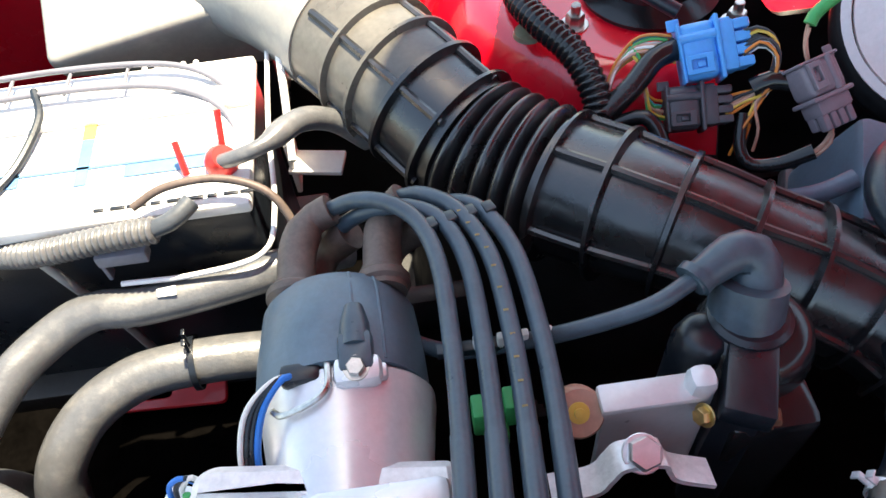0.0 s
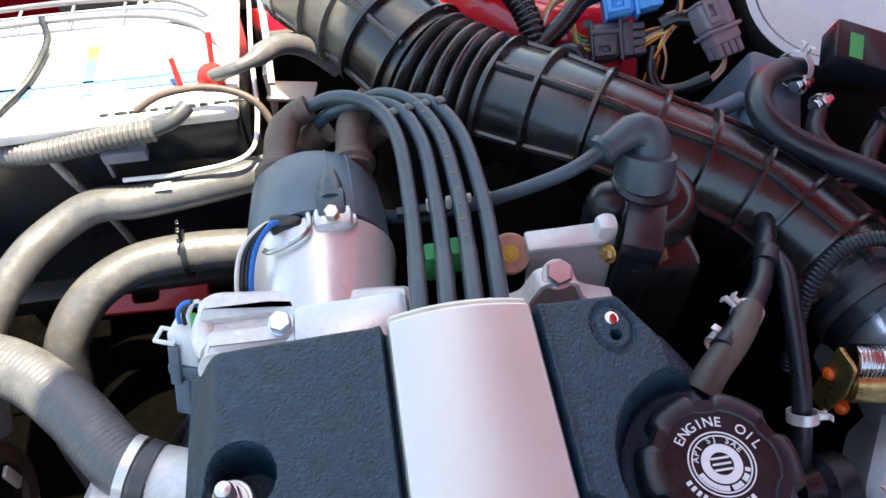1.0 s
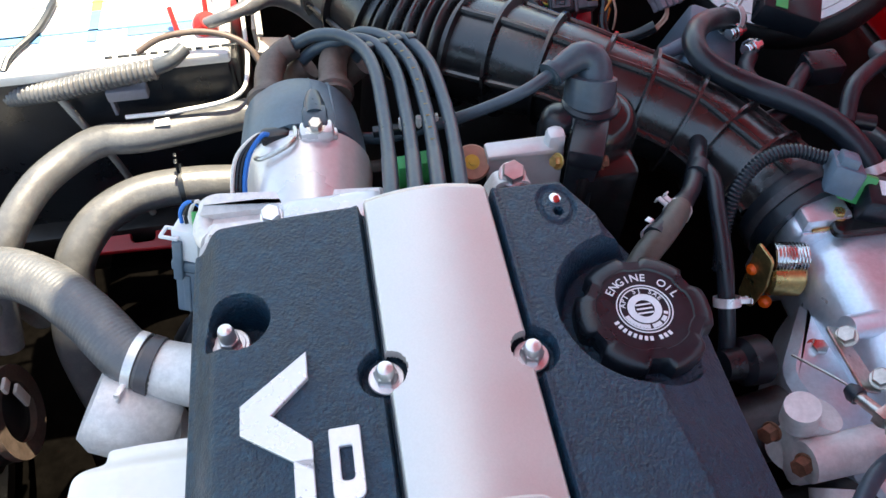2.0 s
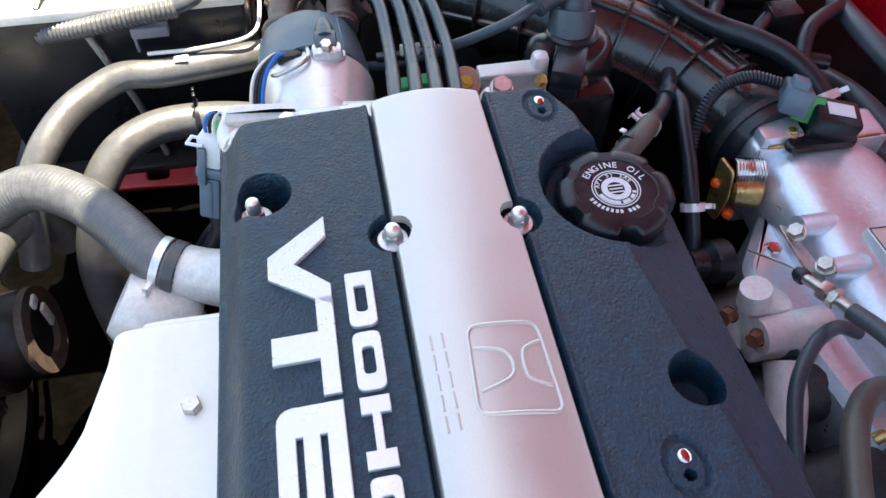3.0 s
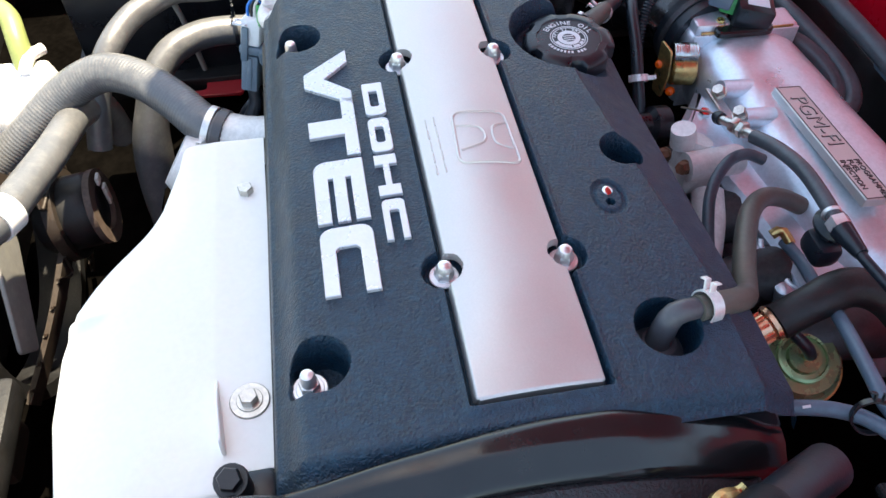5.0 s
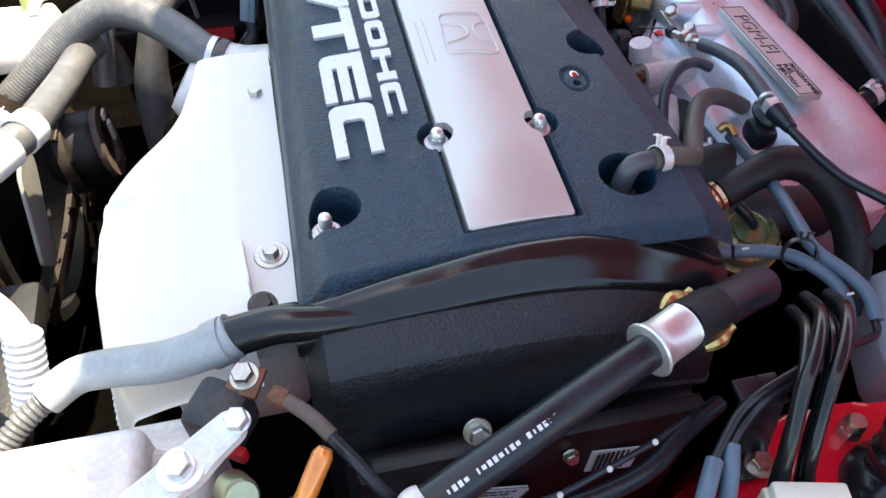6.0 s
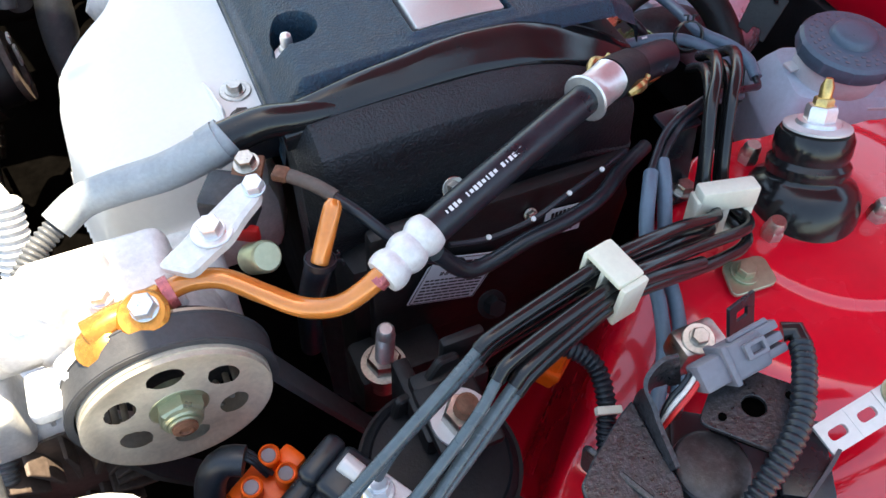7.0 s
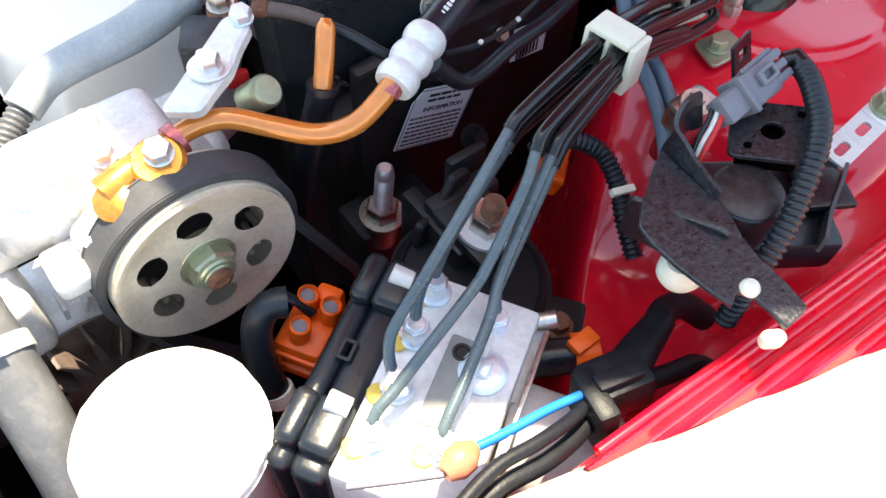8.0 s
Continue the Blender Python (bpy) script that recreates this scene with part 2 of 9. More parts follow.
def lathe(profile, at=(0, 0, 0), axis=(0, 0, 1), n=28, side=(0, 0, 1), wobble=None):
    """A turned form: (radius, height) from bottom to top, closed at both ends. wobble(angle, i) scales a ring's radius."""
    ang = np.arange(n) * 2 * np.pi / n
    vs = []
    for i, (r, h) in enumerate(profile):
        k = np.ones(n) if wobble is None else np.array([wobble(a, i) for a in ang])
        vs.append(np.stack([r * k * np.cos(ang), r * k * np.sin(ang), np.full(n, h)], 1))
    f = ring_faces(len(profile), n)
    f.append(tuple(range(n))[::-1])
    f.append(tuple((len(profile) - 1) * n + i for i in range(n)))
    return put((np.concatenate(vs), f), at, basis(axis, side))


def cyl(r, h, at=(0, 0, 0), axis=(0, 0, 1), bev=0.0006, n=24, r2=None):
    r2 = r if r2 is None else r2
    return lathe([(r - bev, 0), (r, bev), (r2, h - bev), (r2 - bev, h)], at, axis, n)


def washer(r0, r1, h, at, axis, n=28):
    """A ring with a real hole."""
    ang = np.arange(n) * 2 * np.pi / n
    c, s = np.cos(ang), np.sin(ang)
    rings = [(r0, 0), (r1, 0), (r1, h), (r0, h)]
    v = np.concatenate([np.stack([r * c, r * s, np.full(n, z)], 1) for r, z in rings])
    f = []
    for r in range(4):
        a, b = r * n, ((r + 1) % 4) * n
        for i in range(n):
            j = (i + 1) % n
            f.append((a + i, a + j, b + j, b + i))
    return put((v, f), at, basis(axis))


def hexhead(af, h, at, axis, turn=0.3):
    """A hexagon head with a chamfered top."""
    r = af / math.sqrt(3)
    vs = []
    for k, z in ((1, 0), (1, h * 0.82), (0.88, h)):
        vs += [(r * k * math.cos(turn + i * math.pi / 3), r * k * math.sin(turn + i * math.pi / 3), z) for i in range(6)]
    f = ring_faces(3, 6) + [tuple(range(6))[::-1], tuple(range(12, 18))]
    return put((vs, f), at, basis(axis))


def bolt_mesh(af, at, axis, flange=1.6, h=None, turn=0.3, stud=0.0):
    a = unit(axis)
    h = h or af * 0.55
    at = np.asarray(at, float)
    ms = [cyl(af * flange / 2, af * 0.16, at, a, 0.0003, 20), hexhead(af, h, at + a * af * 0.14, a, turn)]
    if stud:
        ms.append(cyl(af * 0.3, stud, at + a * (h + af * 0.1), a, 0.0006, 14))
    return join(*ms)


def spline(pts, sub=8):
    p = np.asarray(pts, float)
    if len(p) == 2:
        return np.array([p[0] + (p[1] - p[0]) * t for t in np.linspace(0, 1, sub + 1)])
    e = np.vstack([2 * p[0] - p[1], p, 2 * p[-1] - p[-2]])
    out = []
    for i in range(1, len(e) - 2):
        a, b, c, d = e[i - 1], e[i], e[i + 1], e[i + 2]
        for t in np.linspace(0, 1, sub, endpoint=False):
            out.append(0.5 * (2 * b + (c - a) * t + (2 * a - 5 * b + 4 * c - d) * t * t + (3 * b - a - 3 * c + d) * t ** 3))
    out.append(p[-1])
    return np.array(out)


def resample(path, step):
    d = np.r_[0, np.cumsum(np.linalg.norm(np.diff(path, axis=0), axis=1))]
    n = max(2, int(d[-1] / step) + 1)
    s = np.linspace(0, d[-1], n)
    return np.stack([np.interp(s, d, path[:, k]) for k in range(3)], 1), s


def sweep(path, radii, n=14, cap=True, flat=1.0, twist=0.0):
    """A tube along a path, with one radius a point; its ring is carried along without turning."""
    path = np.asarray(path, float)
    tan = np.gradient(path, axis=0)
    tan /= np.linalg.norm(tan, axis=1)[:, None]
    u = basis(tan[0])[:, 0]
    ang = np.arange(n) * 2 * np.pi / n + twist
    vs = []
    for p, t, r in zip(path, tan, radii):
        u = unit(u - t * np.dot(u, t))
        w = np.cross(t, u)
        vs.append(p + r * (np.cos(ang)[:, None] * u + flat * np.sin(ang)[:, None] * w))
    f = ring_faces(len(path), n)
    if cap:
        f += [tuple(range(n))[::-1], tuple((len(path) - 1) * n + i for i in range(n))]
    return (np.concatenate(vs), f)


def tube(pts, r, n=14, step=0.005, sub=10):
    path, s = resample(spline(pts, sub), step)
    rr = [r] * len(s) if not callable(r) else [r(a, a / s[-1]) for a in s]
    return sweep(path, rr, n)


def corrugated(pts, r, pitch=0.004, depth=0.0012, n=14):
    return tube(pts, lambda s, u: r - depth * (0.5 + 0.5 * math.cos(2 * math.pi * s / pitch)) ** 1.5, n, pitch / 6)


def band(pts, across, width, thick, step=0.002):
    """A bent strip of sheet: a path, the direction across it, its width and thickness."""
    path, _ = resample(spline(pts, 8), step)
    tan = np.gradient(path, axis=0)
    c = unit(across)
    v = []
    for p, t in zip(path, tan):
        w = unit(c - unit(t) * np.dot(c, unit(t)))
        nn = np.cross(unit(t), w)
        v += [p - w * width / 2, p + w * width / 2, p + w * width / 2 + nn * thick, p - w * width / 2 + nn * thick]
    return (np.array(v), ring_faces(len(path), 4) + [(3, 2, 1, 0), tuple(len(v) - 4 + i for i in range(4))])


def block8(low, high, bev, seg=3):
    """A six-sided block from four lower and four upper corners, with rounded edges."""
    bm = bmesh.new()
    vs = [bm.verts.new(p) for p in list(low) + list(high)]
    for q in ((3, 2, 1, 0), (4, 5, 6, 7), (0, 1, 5, 4), (1, 2, 6, 5), (2, 3, 7, 6), (3, 0, 4, 7)):
        bm.faces.new([vs[i] for i in q])
    bmesh.ops.bevel(bm, geom=bm.edges[:], offset=bev, segments=seg, affect="EDGES", profile=0.5)
    bm.verts.index_update()
    m = ([tuple(v.co) for v in bm.verts], [tuple(v.index for v in f.verts) for f in bm.faces])
    bm.free()
    return m


def area2(poly):
    x, y = poly[:, 0], poly[:, 1]
    return 0.5 * np.sum(x * np.roll(y, -1) - np.roll(x, -1) * y)


def inset(poly, d):
    """A closed outline moved inwards by d."""
    a, b = poly - np.roll(poly, 1, 0), np.roll(poly, -1, 0) - poly
    na = np.stack([-a[:, 1], a[:, 0]], 1) / (np.linalg.norm(a, axis=1)[:, None] + 1e-9)
    nb = np.stack([-b[:, 1], b[:, 0]], 1) / (np.linalg.norm(b, axis=1)[:, None] + 1e-9)
    m = na + nb
    return poly + m * (d / np.maximum(0.35, np.sum(m * na, 1)))[:, None]


def rounded(poly, r, k=4):
    """An outline with its corners rounded; r may be one radius for each corner."""
    p = np.asarray(poly, float)
    if area2(p) < 0:
        p = p[::-1]
        r = r if np.isscalar(r) else list(r)[::-1]
    out = []
    for i in range(len(p)):
        a, b, c = p[i - 1], p[i], p[(i + 1) % len(p)]
        rr = r if np.isscalar(r) else r[i]
        la, lc = np.linalg.norm(a - b), np.linalg.norm(c - b)
        d = min(rr, la * 0.48, lc * 0.48)
        if d < 1e-6:
            out.append(b)
            continue
        s, e = b + (a - b) / la * d, b + (c - b) / lc * d
        for t in np.linspace(0, 1, k + 1):
            out.append((1 - t) ** 2 * s + 2 * t * (1 - t) * b + t * t * e)
    return np.array(out)


def prism(poly, h, bev=0.0006, at=(0, 0, 0), axes=None):
    """A plate: an outline in its own plane, thickness h, with bevelled rims."""
    p = np.asarray(poly, float)
    if area2(p) < 0:
        p = p[::-1]
    q = inset(p, bev)
    n = len(p)
    vs = np.concatenate([np.c_[o, np.full(n, z)] for o, z in ((q, 0), (p, bev), (p, h - bev), (q, h))])
    f = ring_faces(4, n) + [tuple(range(n))[::-1], tuple(range(3 * n, 4 * n))]
    return put((vs, f), at, axes)


def ringplate(outer, inner, h, bev=0.0004, at=(0, 0, 0), axes=None):
    """A plate with a hole: two outlines of as many points."""
    o, i = np.asarray(outer, float), np.asarray(inner, float)
    n = len(o)
    seq = [(inset(o, bev), 0), (o, bev), (o, h - bev), (inset(o, bev), h), (inset(i, -bev), h), (i, h - bev), (i, bev), (inset(i, -bev), 0)]
    vs = np.concatenate([np.c_[p, np.full(n, z)] for p, z in seq])
    f = ring_faces(8, n) + [(7 * n + k, 7 * n + (k + 1) % n, (k + 1) % n, k) for k in range(n)]
    return put((vs, f), at, axes)


def link(name, mesh, material, loc, smooth=38):
    v, f = mesh
    me = bpy.data.meshes.new(name)
    me.from_pydata((np.asarray(v, float) - np.asarray(loc)).tolist(), [], f)
    me.validate()
    if smooth:
        me.polygons.foreach_set("use_smooth", [True] * len(me.polygons))
        me.set_sharp_from_angle(angle=radians(smooth))
    me.materials.append(M[material] if isinstance(material, str) else material)
    return new(name, me)


def thing(name, loc, label, category, group="", kind=""):
    ob = new(name)
    ob.location = loc
    ob.empty_display_size = 0.02
    ORG[ob] = V3(*loc)
    return tagged(ob, label, category, group, kind)


def part(name, mesh, material, parent, label="", smooth=38):
    ob = link(name, mesh, material, ORG[parent], smooth)
    ob.parent = parent
    ORG[ob] = ORG[parent]
    if label:
        tagged(ob, label)
    return ob


def solo(name, mesh, material, label, category, group="", kind="", smooth=38):
    v = np.asarray(mesh[0], float)
    loc = V3((v[:, 0].min() + v[:, 0].max()) / 2, (v[:, 1].min() + v[:, 1].max()) / 2, v[:, 2].min())
    ob = link(name, mesh, material, loc, smooth)
    ob.location = loc
    ORG[ob] = loc
    return tagged(ob, label, category, group, kind)


def text_mesh(txt, size, at, axes, depth=0.0003, align="CENTER", thin=0.0):
    """Words in the built-in font, as a thin mesh: axes = reading direction, up, out."""
    cu = bpy.data.curves.new("words", "FONT")
    cu.body, cu.size, cu.extrude, cu.align_x, cu.align_y = txt, size, depth, align, "CENTER"
    cu.resolution_u = 3
    cu.offset = -thin
    ob = bpy.data.objects.new("words", cu)
    me = bpy.data.meshes.new_from_object(ob)
    m = ([tuple(v.co) for v in me.vertices], [tuple(p.vertices) for p in me.polygons])
    bpy.data.objects.remove(ob)
    bpy.data.meshes.remove(me)
    bpy.data.curves.remove(cu)
    return put(m, at, np.array([unit(a) for a in axes]).T)


def bars(rows, width, line, gap, at, axes, seed=1, depth=0.0002):
    """Lines of print too small to read, as plain bars: axes = reading direction, up, out."""
    rnd = random.Random(seed)
    ms = []
    for r in range(rows):
        x = 0.0
        while x < width * 0.96:
            w = min(rnd.uniform(1.2, 4.5) * line, width - x)
            ms.append(box(w, line, depth, 0, (x + w / 2, -r * gap, 0)))
            x += w + line * 0.6
    return put(join(*ms), at, np.array([unit(a) for a in axes]).T)


def smooth01(a, b, x):
    t = np.clip((x - a) / (b - a), 0, 1)
    return t * t * (3 - 2 * t)


def clamp_ring(at, axis, r, w=0.006, t=0.0009, ears=0.006, side=(0, 0, 1)):
    """A spring hose clamp: a band and its two bent ears."""
    ax = unit(axis)
    b = basis(ax, side)
    at = np.asarray(at, float)
    ms = [washer(r, r + t, w, at - ax * w / 2, ax, 26)]
    for k in (-1, 1):
        ms.append(box(0.0012, ears, w * 0.6, 0.0003, at + b @ V3(k * 0.0022, r + ears * 0.45, 0), b))
        ms.append(box(0.004, 0.001, w * 0.6, 0.0003, at + b @ V3(k * 0.0040, r + ears * 0.9, 0), b))
    return join(*ms)


# ---- the car: bay, towers, hood ----
def field(x0, x1, y0, y1, nx, ny, fn, keep=None):
    """A pressed or cast surface given by its height."""
    xs, ys = np.linspace(x0, x1, nx), np.linspace(y0, y1, ny)
    X, Y = np.meshgrid(xs, ys, indexing="ij")
    Z = fn(X, Y)
    v = np.stack([X.ravel(), Y.ravel(), Z.ravel()], 1)
    ok = np.ones((nx - 1, ny - 1), bool) if keep is None else keep((X[:-1, :-1] + X[1:, 1:]) / 2, (Y[:-1, :-1] + Y[1:, 1:]) / 2)
    f = []
    for i, j in zip(*np.nonzero(ok)):
        a = i * ny + j
        f.append((a, a + ny, a + ny + 1, a + 1))
    return (v, f)


solo("ground", box(40, 40, 0.04, 0, (0, 0, -0.02)), "asphalt", "dark grey asphalt ground under the car", "ground", kind="structure")

car = thing("car_body", (0.3, 0.1, 0.0), "glossy red car body with the engine bay open", "car", kind="structure")


def tower_back(X):
    """How far the tower reaches towards the engine."""
    return 0.232 + 0.16 * np.clip(X - 0.42, 0, None)


def near_apron(X, Y):
    r = np.hypot((X - 0.450), (Y + 0.305))
    tower = smooth01(0.24, 0.135, r)
    z = 0.645 + 0.082 * tower
    z = z + 0.004 * smooth01(0.088, 0.080, r)
    lip = lip_line(X) - Y
    z = z + 0.050 * smooth01(-0.05, 0.0, lip) * smooth01(0.06, 0.15, X) + 0.02 * smooth01(-0.012, 0.0, lip)
    z = z + 0.004 * np.exp(-((Y + 0.395) / 0.02) ** 2) * smooth01(0.38, 0.5, X)
    inner = (X - 0.302) * 0.64 - (Y + 0.291) * 0.77
    return z - 0.16 * smooth01(0.012, -0.030, inner) - 1.2 * np.clip(-0.03 - inner, 0, None) - 2.5 * np.clip(Y + tower_back(X), 0, None)


def near_keep(X, Y):
    return ((X - 0.302) * 0.64 - (Y + 0.291) * 0.77 > -0.16) & (Y + tower_back(X) < 0.10) & (lip_line(X) - Y < 0.012) & (X > 0.10)


def lip_line(X):
    """The fold where the inner fender meets the flange."""
    return -0.484 - 0.06 * (X - 0.142)


def edge_line(X):
    """Where the flange ends and the fender painted cream for sun glare begins."""
    return -0.497 - 0.28 * (X - 0.142)


def along_lip(x0, x1, s0, s1, nx, ns, fn, keep=None, edge=lip_line):
    """A pressed sheet whose rows run along an edge; s is the distance outwards from it."""
    def yy(X, S):
        return edge(X) - S
    v, f = field(x0, x1, s0, s1, nx, ns, lambda X, S: fn(X, yy(X, S)), None if keep is None else lambda X, S: keep(X, yy(X, S)))
    v[:, 1] = yy(v[:, 0], v[:, 1])
    return (v, f)


def flange_top(X, Y):
    d = lip_line(X) - Y
    return 0.741 + 0.004 * smooth01(0.0, 0.004, d) + 0.0026 * np.sin(d * 2 * np.pi / 0.0125) - 0.010 * smooth01(0.004, -0.004, d)


def flange_sheet():
    v, f = field(0.085, 0.80, 0.0, 1.0, 180, 60, lambda X, U: flange_top(X, lip_line(X) + 0.002 + U * (edge_line(X) - 0.006 - lip_line(X))))
    v[:, 1] = lip_line(v[:, 0]) + 0.002 + v[:, 1] * (edge_line(v[:, 0]) - 0.006 - lip_line(v[:, 0]))
    return (v, f)


part("inner_fender", along_lip(0.10, 0.80, -0.62, 0.004, 230, 240, near_apron, near_keep), "red", car, "glossy red inner fender with a raised strut tower")
part("fender_flange", join(flange_sheet(), tube([(x, float(lip_line(x)), 0.743) for x in np.linspace(0.095, 0.80, 16)], 0.0032, 10)), "red", car, "folded red fender flange with pressed ribs")


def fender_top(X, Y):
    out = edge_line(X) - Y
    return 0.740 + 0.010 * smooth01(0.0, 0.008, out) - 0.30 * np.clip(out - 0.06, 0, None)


part("fender", along_lip(-0.05, 0.80, 0.0, 0.45, 150, 160, fender_top, None, edge_line), "cream", car, "fender edge painted cream for sun glare")


def far_apron(X, Y):
    r = np.hypot((X - 0.43), (Y - 0.70))
    z = 0.56 + 0.158 * smooth01(0.23, 0.12, r)
    ledge = smooth01(0.84, 0.92, Y)
    fall = 6.0 * np.maximum(np.clip(r - 0.165, 0, None), np.clip(X - 0.455, 0, None)) * smooth01(0.80, 0.77, Y)
    return np.maximum(z + (0.76 - z) * ledge - fall, 0.33)


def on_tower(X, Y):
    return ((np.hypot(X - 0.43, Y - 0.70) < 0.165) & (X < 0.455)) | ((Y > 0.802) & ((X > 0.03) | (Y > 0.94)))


part("inner_fender", field(-0.05, 0.80, 0.50, 1.15, 170, 140, far_apron, on_tower), "red", car, "glossy red inner fender with a raised strut tower")
part("apron_wall", field(-0.05, 0.80, 0.50, 1.15, 170, 140, far_apron, lambda X, Y: (((np.hypot(X - 0.43, Y - 0.70) < 0.24) & (X < 0.50)) | (Y > 0.77)) & ~on_tower(X, Y)), "dark", car, "dark apron below the strut tower")
part("firewall", box(0.03, 2.0, 0.33, 0.01, (0.80, 0.15, 0.763)), "red", car, "red firewall")
# the firewall's lower part is coloured dark to stand in for shade
part("firewall_lower", box(0.03, 2.0, 0.42, 0.01, (0.795, 0.15, 0.388)), "dark", car, "lower firewall painted dark for shade")
part("cowl", box(0.30, 2.0, 0.03, 0.01, (0.93, 0.15, 0.91)), "plastic", car, "black cowl panel")
part("radiator_support", box(0.05, 1.9, 0.12, 0.012, (-0.36, 0.15, 0.66)), "dark", car)
# floor coloured near black in place of the shade below the engine
part("bay_floor", box(1.3, 1.9, 0.02, 0, (0.25, 0.15, 0.30)), "deep_shade", car)
part("front_panel", box(0.04, 1.9, 0.6, 0.01, (-0.40, 0.15, 0.45)), "dark", car)
part("side_panel", box(1.3, 0.03, 0.55, 0.01, (0.25, -0.80, 0.46)), "red", car)
part("side_panel", box(1.3, 0.03, 0.60, 0.01, (0.25, 1.14, 0.47)), "red", car)
# the hood stands open on its hinges at the firewall, out of view
_h0, _h1 = V3(1.06, 0.10, 0.93), V3(0.20, 0.10, 1.75)
_hd = unit(_h1 - _h0)
_hn = np.cross(V3(0, 1, 0), _hd)
# outline shaped to cast the shade edge, cut back at 0.24 for sky light
_side = [(0.24, -0.66), (0.24, 0.85), (0.45, 0.84), (0.64, 0.80), (0.788, 0.729), (0.903, 0.666), (0.949, 0.613), (0.995, 0.55), (1.065, 0.510), (1.165, 0.455), (1.183, 0.360), (1.190, 0.229), (1.203, 0.031), (1.189, -0.171), (1.162, -0.265), (1.116, -0.307), (1.03, -0.372), (0.938, -0.432), (0.80, -0.497), (0.60, -0.56), (0.40, -0.63)]
part("hood", prism(rounded(_side, 0.03), 0.02, 0.004, _h0, np.array([_hd, V3(0, 1, 0), _hn]).T), "hood", car, "red hood standing open, outline shaped to cast shade")

# ---- engine ----
engine = thing("engine", (0.25, 0.06, 0.32), "dark grimy engine block under its covers", "engine")
part("block", box(0.235, 0.37, 0.36, 0.02, (0.250, 0.06, 0.50)), "dark", engine)
part("head", box(0.232, 0.375, 0.075, 0.01, (0.250, 0.06, 0.715)), "alu_dull", engine, "cast aluminium cylinder head")

# valve cover: a crinkle-painted casting with a channel for the silver strip, wells for bolts and a bowl for the filler cap
COVER_WELLS = [(0.1545, 0.1985, 0.0140, 0.032), (0.1485, -0.0765, 0.0145, 0.032), (0.352, 0.049, 0.013, 0.030), (0.332, -0.086, 0.0165, 0.028), (0.1440, 0.1925, 0.0062, 0.020), (0.1380, -0.0845, 0.0062, 0.020)]
STRIP_BOLTS = [(0.2215, 0.157), (0.2905, 0.157), (0.2215, -0.031), (0.2905, -0.031)]
CAP = (0.3535, 0.1755)


def left_edge(Y):
    return 0.1165 + 0.0140 * (Y + 0.08)


def cover_height(X, Y):
    z = 0.7995 - 0.34 * (X - 0.255) ** 2
    d = X - left_edge(Y)
    z = z - 0.020 * smooth01(0.027, 0.0075, d) ** 1.5 - 0.034 * smooth01(0.0075, 0.0, d) ** 1.3
    ridge = 0.344 + 0.13 * np.clip(0.123 - Y, 0, 0.18)
    slope = np.clip(X - ridge, 0, None)
    z = z - 0.0015 * smooth01(0.0, 0.004, slope) - slope * 0.50 - 0.03 * smooth01(0.388, 0.400, X)
    z = z - 0.040 * smooth01(0.246, 0.259, Y - 0.0105) ** 1.7
    z = z - 0.008 * smooth01(-0.126, -0.136, Y)
    # the corner falls away beyond the rear ear
    cut = (X - 0.339) * 0.88 + (Y - 0.2425) * 0.474
    z = z - 0.034 * smooth01(0.0, 0.010, cut) * smooth01(0.20, 0.215, Y)
    # bowl round the filler cap
    rc = np.hypot(X - CAP[0], Y - CAP[1])
    bowl = 0.777 + 0.02 * (1 - smooth01(0.02, 0.03, rc)) * 0
    z = np.where(rc < 0.047, np.minimum(z, bowl + 0.0225 * smooth01(0.039, 0.0465, rc)), z)
    # channel for the strip
    ch = smooth01(0.2215 - 0.0024, 0.2215 - 0.0006, X) * smooth01(0.2905 + 0.0024, 0.2905 + 0.0006, X) * smooth01(-0.1155, -0.1135, Y)
    for bx, by in STRIP_BOLTS:
        ch = np.maximum(ch, smooth01(0.0130, 0.0112, np.hypot(X - bx, Y - by)))
    z = z - 0.0085 * ch
    lip = smooth01(0.2215 - 0.006, 0.2215 - 0.0034, X) * smooth01(0.2905 + 0.006, 0.2905 + 0.0034, X) * (1 - ch) * smooth01(-0.122, -0.1165, Y)
    z = z + 0.0009 * lip
    for wx, wy, wr, wd in COVER_WELLS:
        r = np.hypot(X - wx, Y - wy)
        w = smooth01(wr + 0.002, wr - 0.0015, r)
        z = np.where(w > 0, np.minimum(z, z + w * (0.7985 - wd - z)), z)
    # two oval washers with a hole
    for ex, ey in ((0.3250, 0.2425), (0.3295, 0.0085)):
        d = np.hypot((X - ex) * 1.15, (Y - ey) * 0.85)
        z = z - 0.0016 * smooth01(0.0125, 0.0115, d) + 0.0012 * smooth01(0.0095, 0.0085, d)
        z = z - 0.008 * smooth01(0.0028, 0.0018, np.hypot(X - ex, Y - ey + 0.0042))
    return z


def cover_keep(X, Y):
    ok = (X > left_edge(Y)) & (X < 0.394)
    return ok & ~((X - 0.338) * 0.80 + (Y - 0.232) * 0.60 > 0.036)


cover = thing("valve_cover", (0.25, 0.06, 0.74), "black crinkle-painted valve cover with raised silver letters", "valve cover")
part("casting", field(0.113, 0.396, -0.137, 0.272, 370, 520, cover_height, cover_keep), "crinkle", cover)
part("rim", prism(rounded([(0.1175, -0.137), (0.392, -0.137), (0.392, 0.165), (0.335, 0.266), (0.1225, 0.266)], 0.012), 0.016, 0.002, (0, 0, 0.7375)), "plastic", cover)


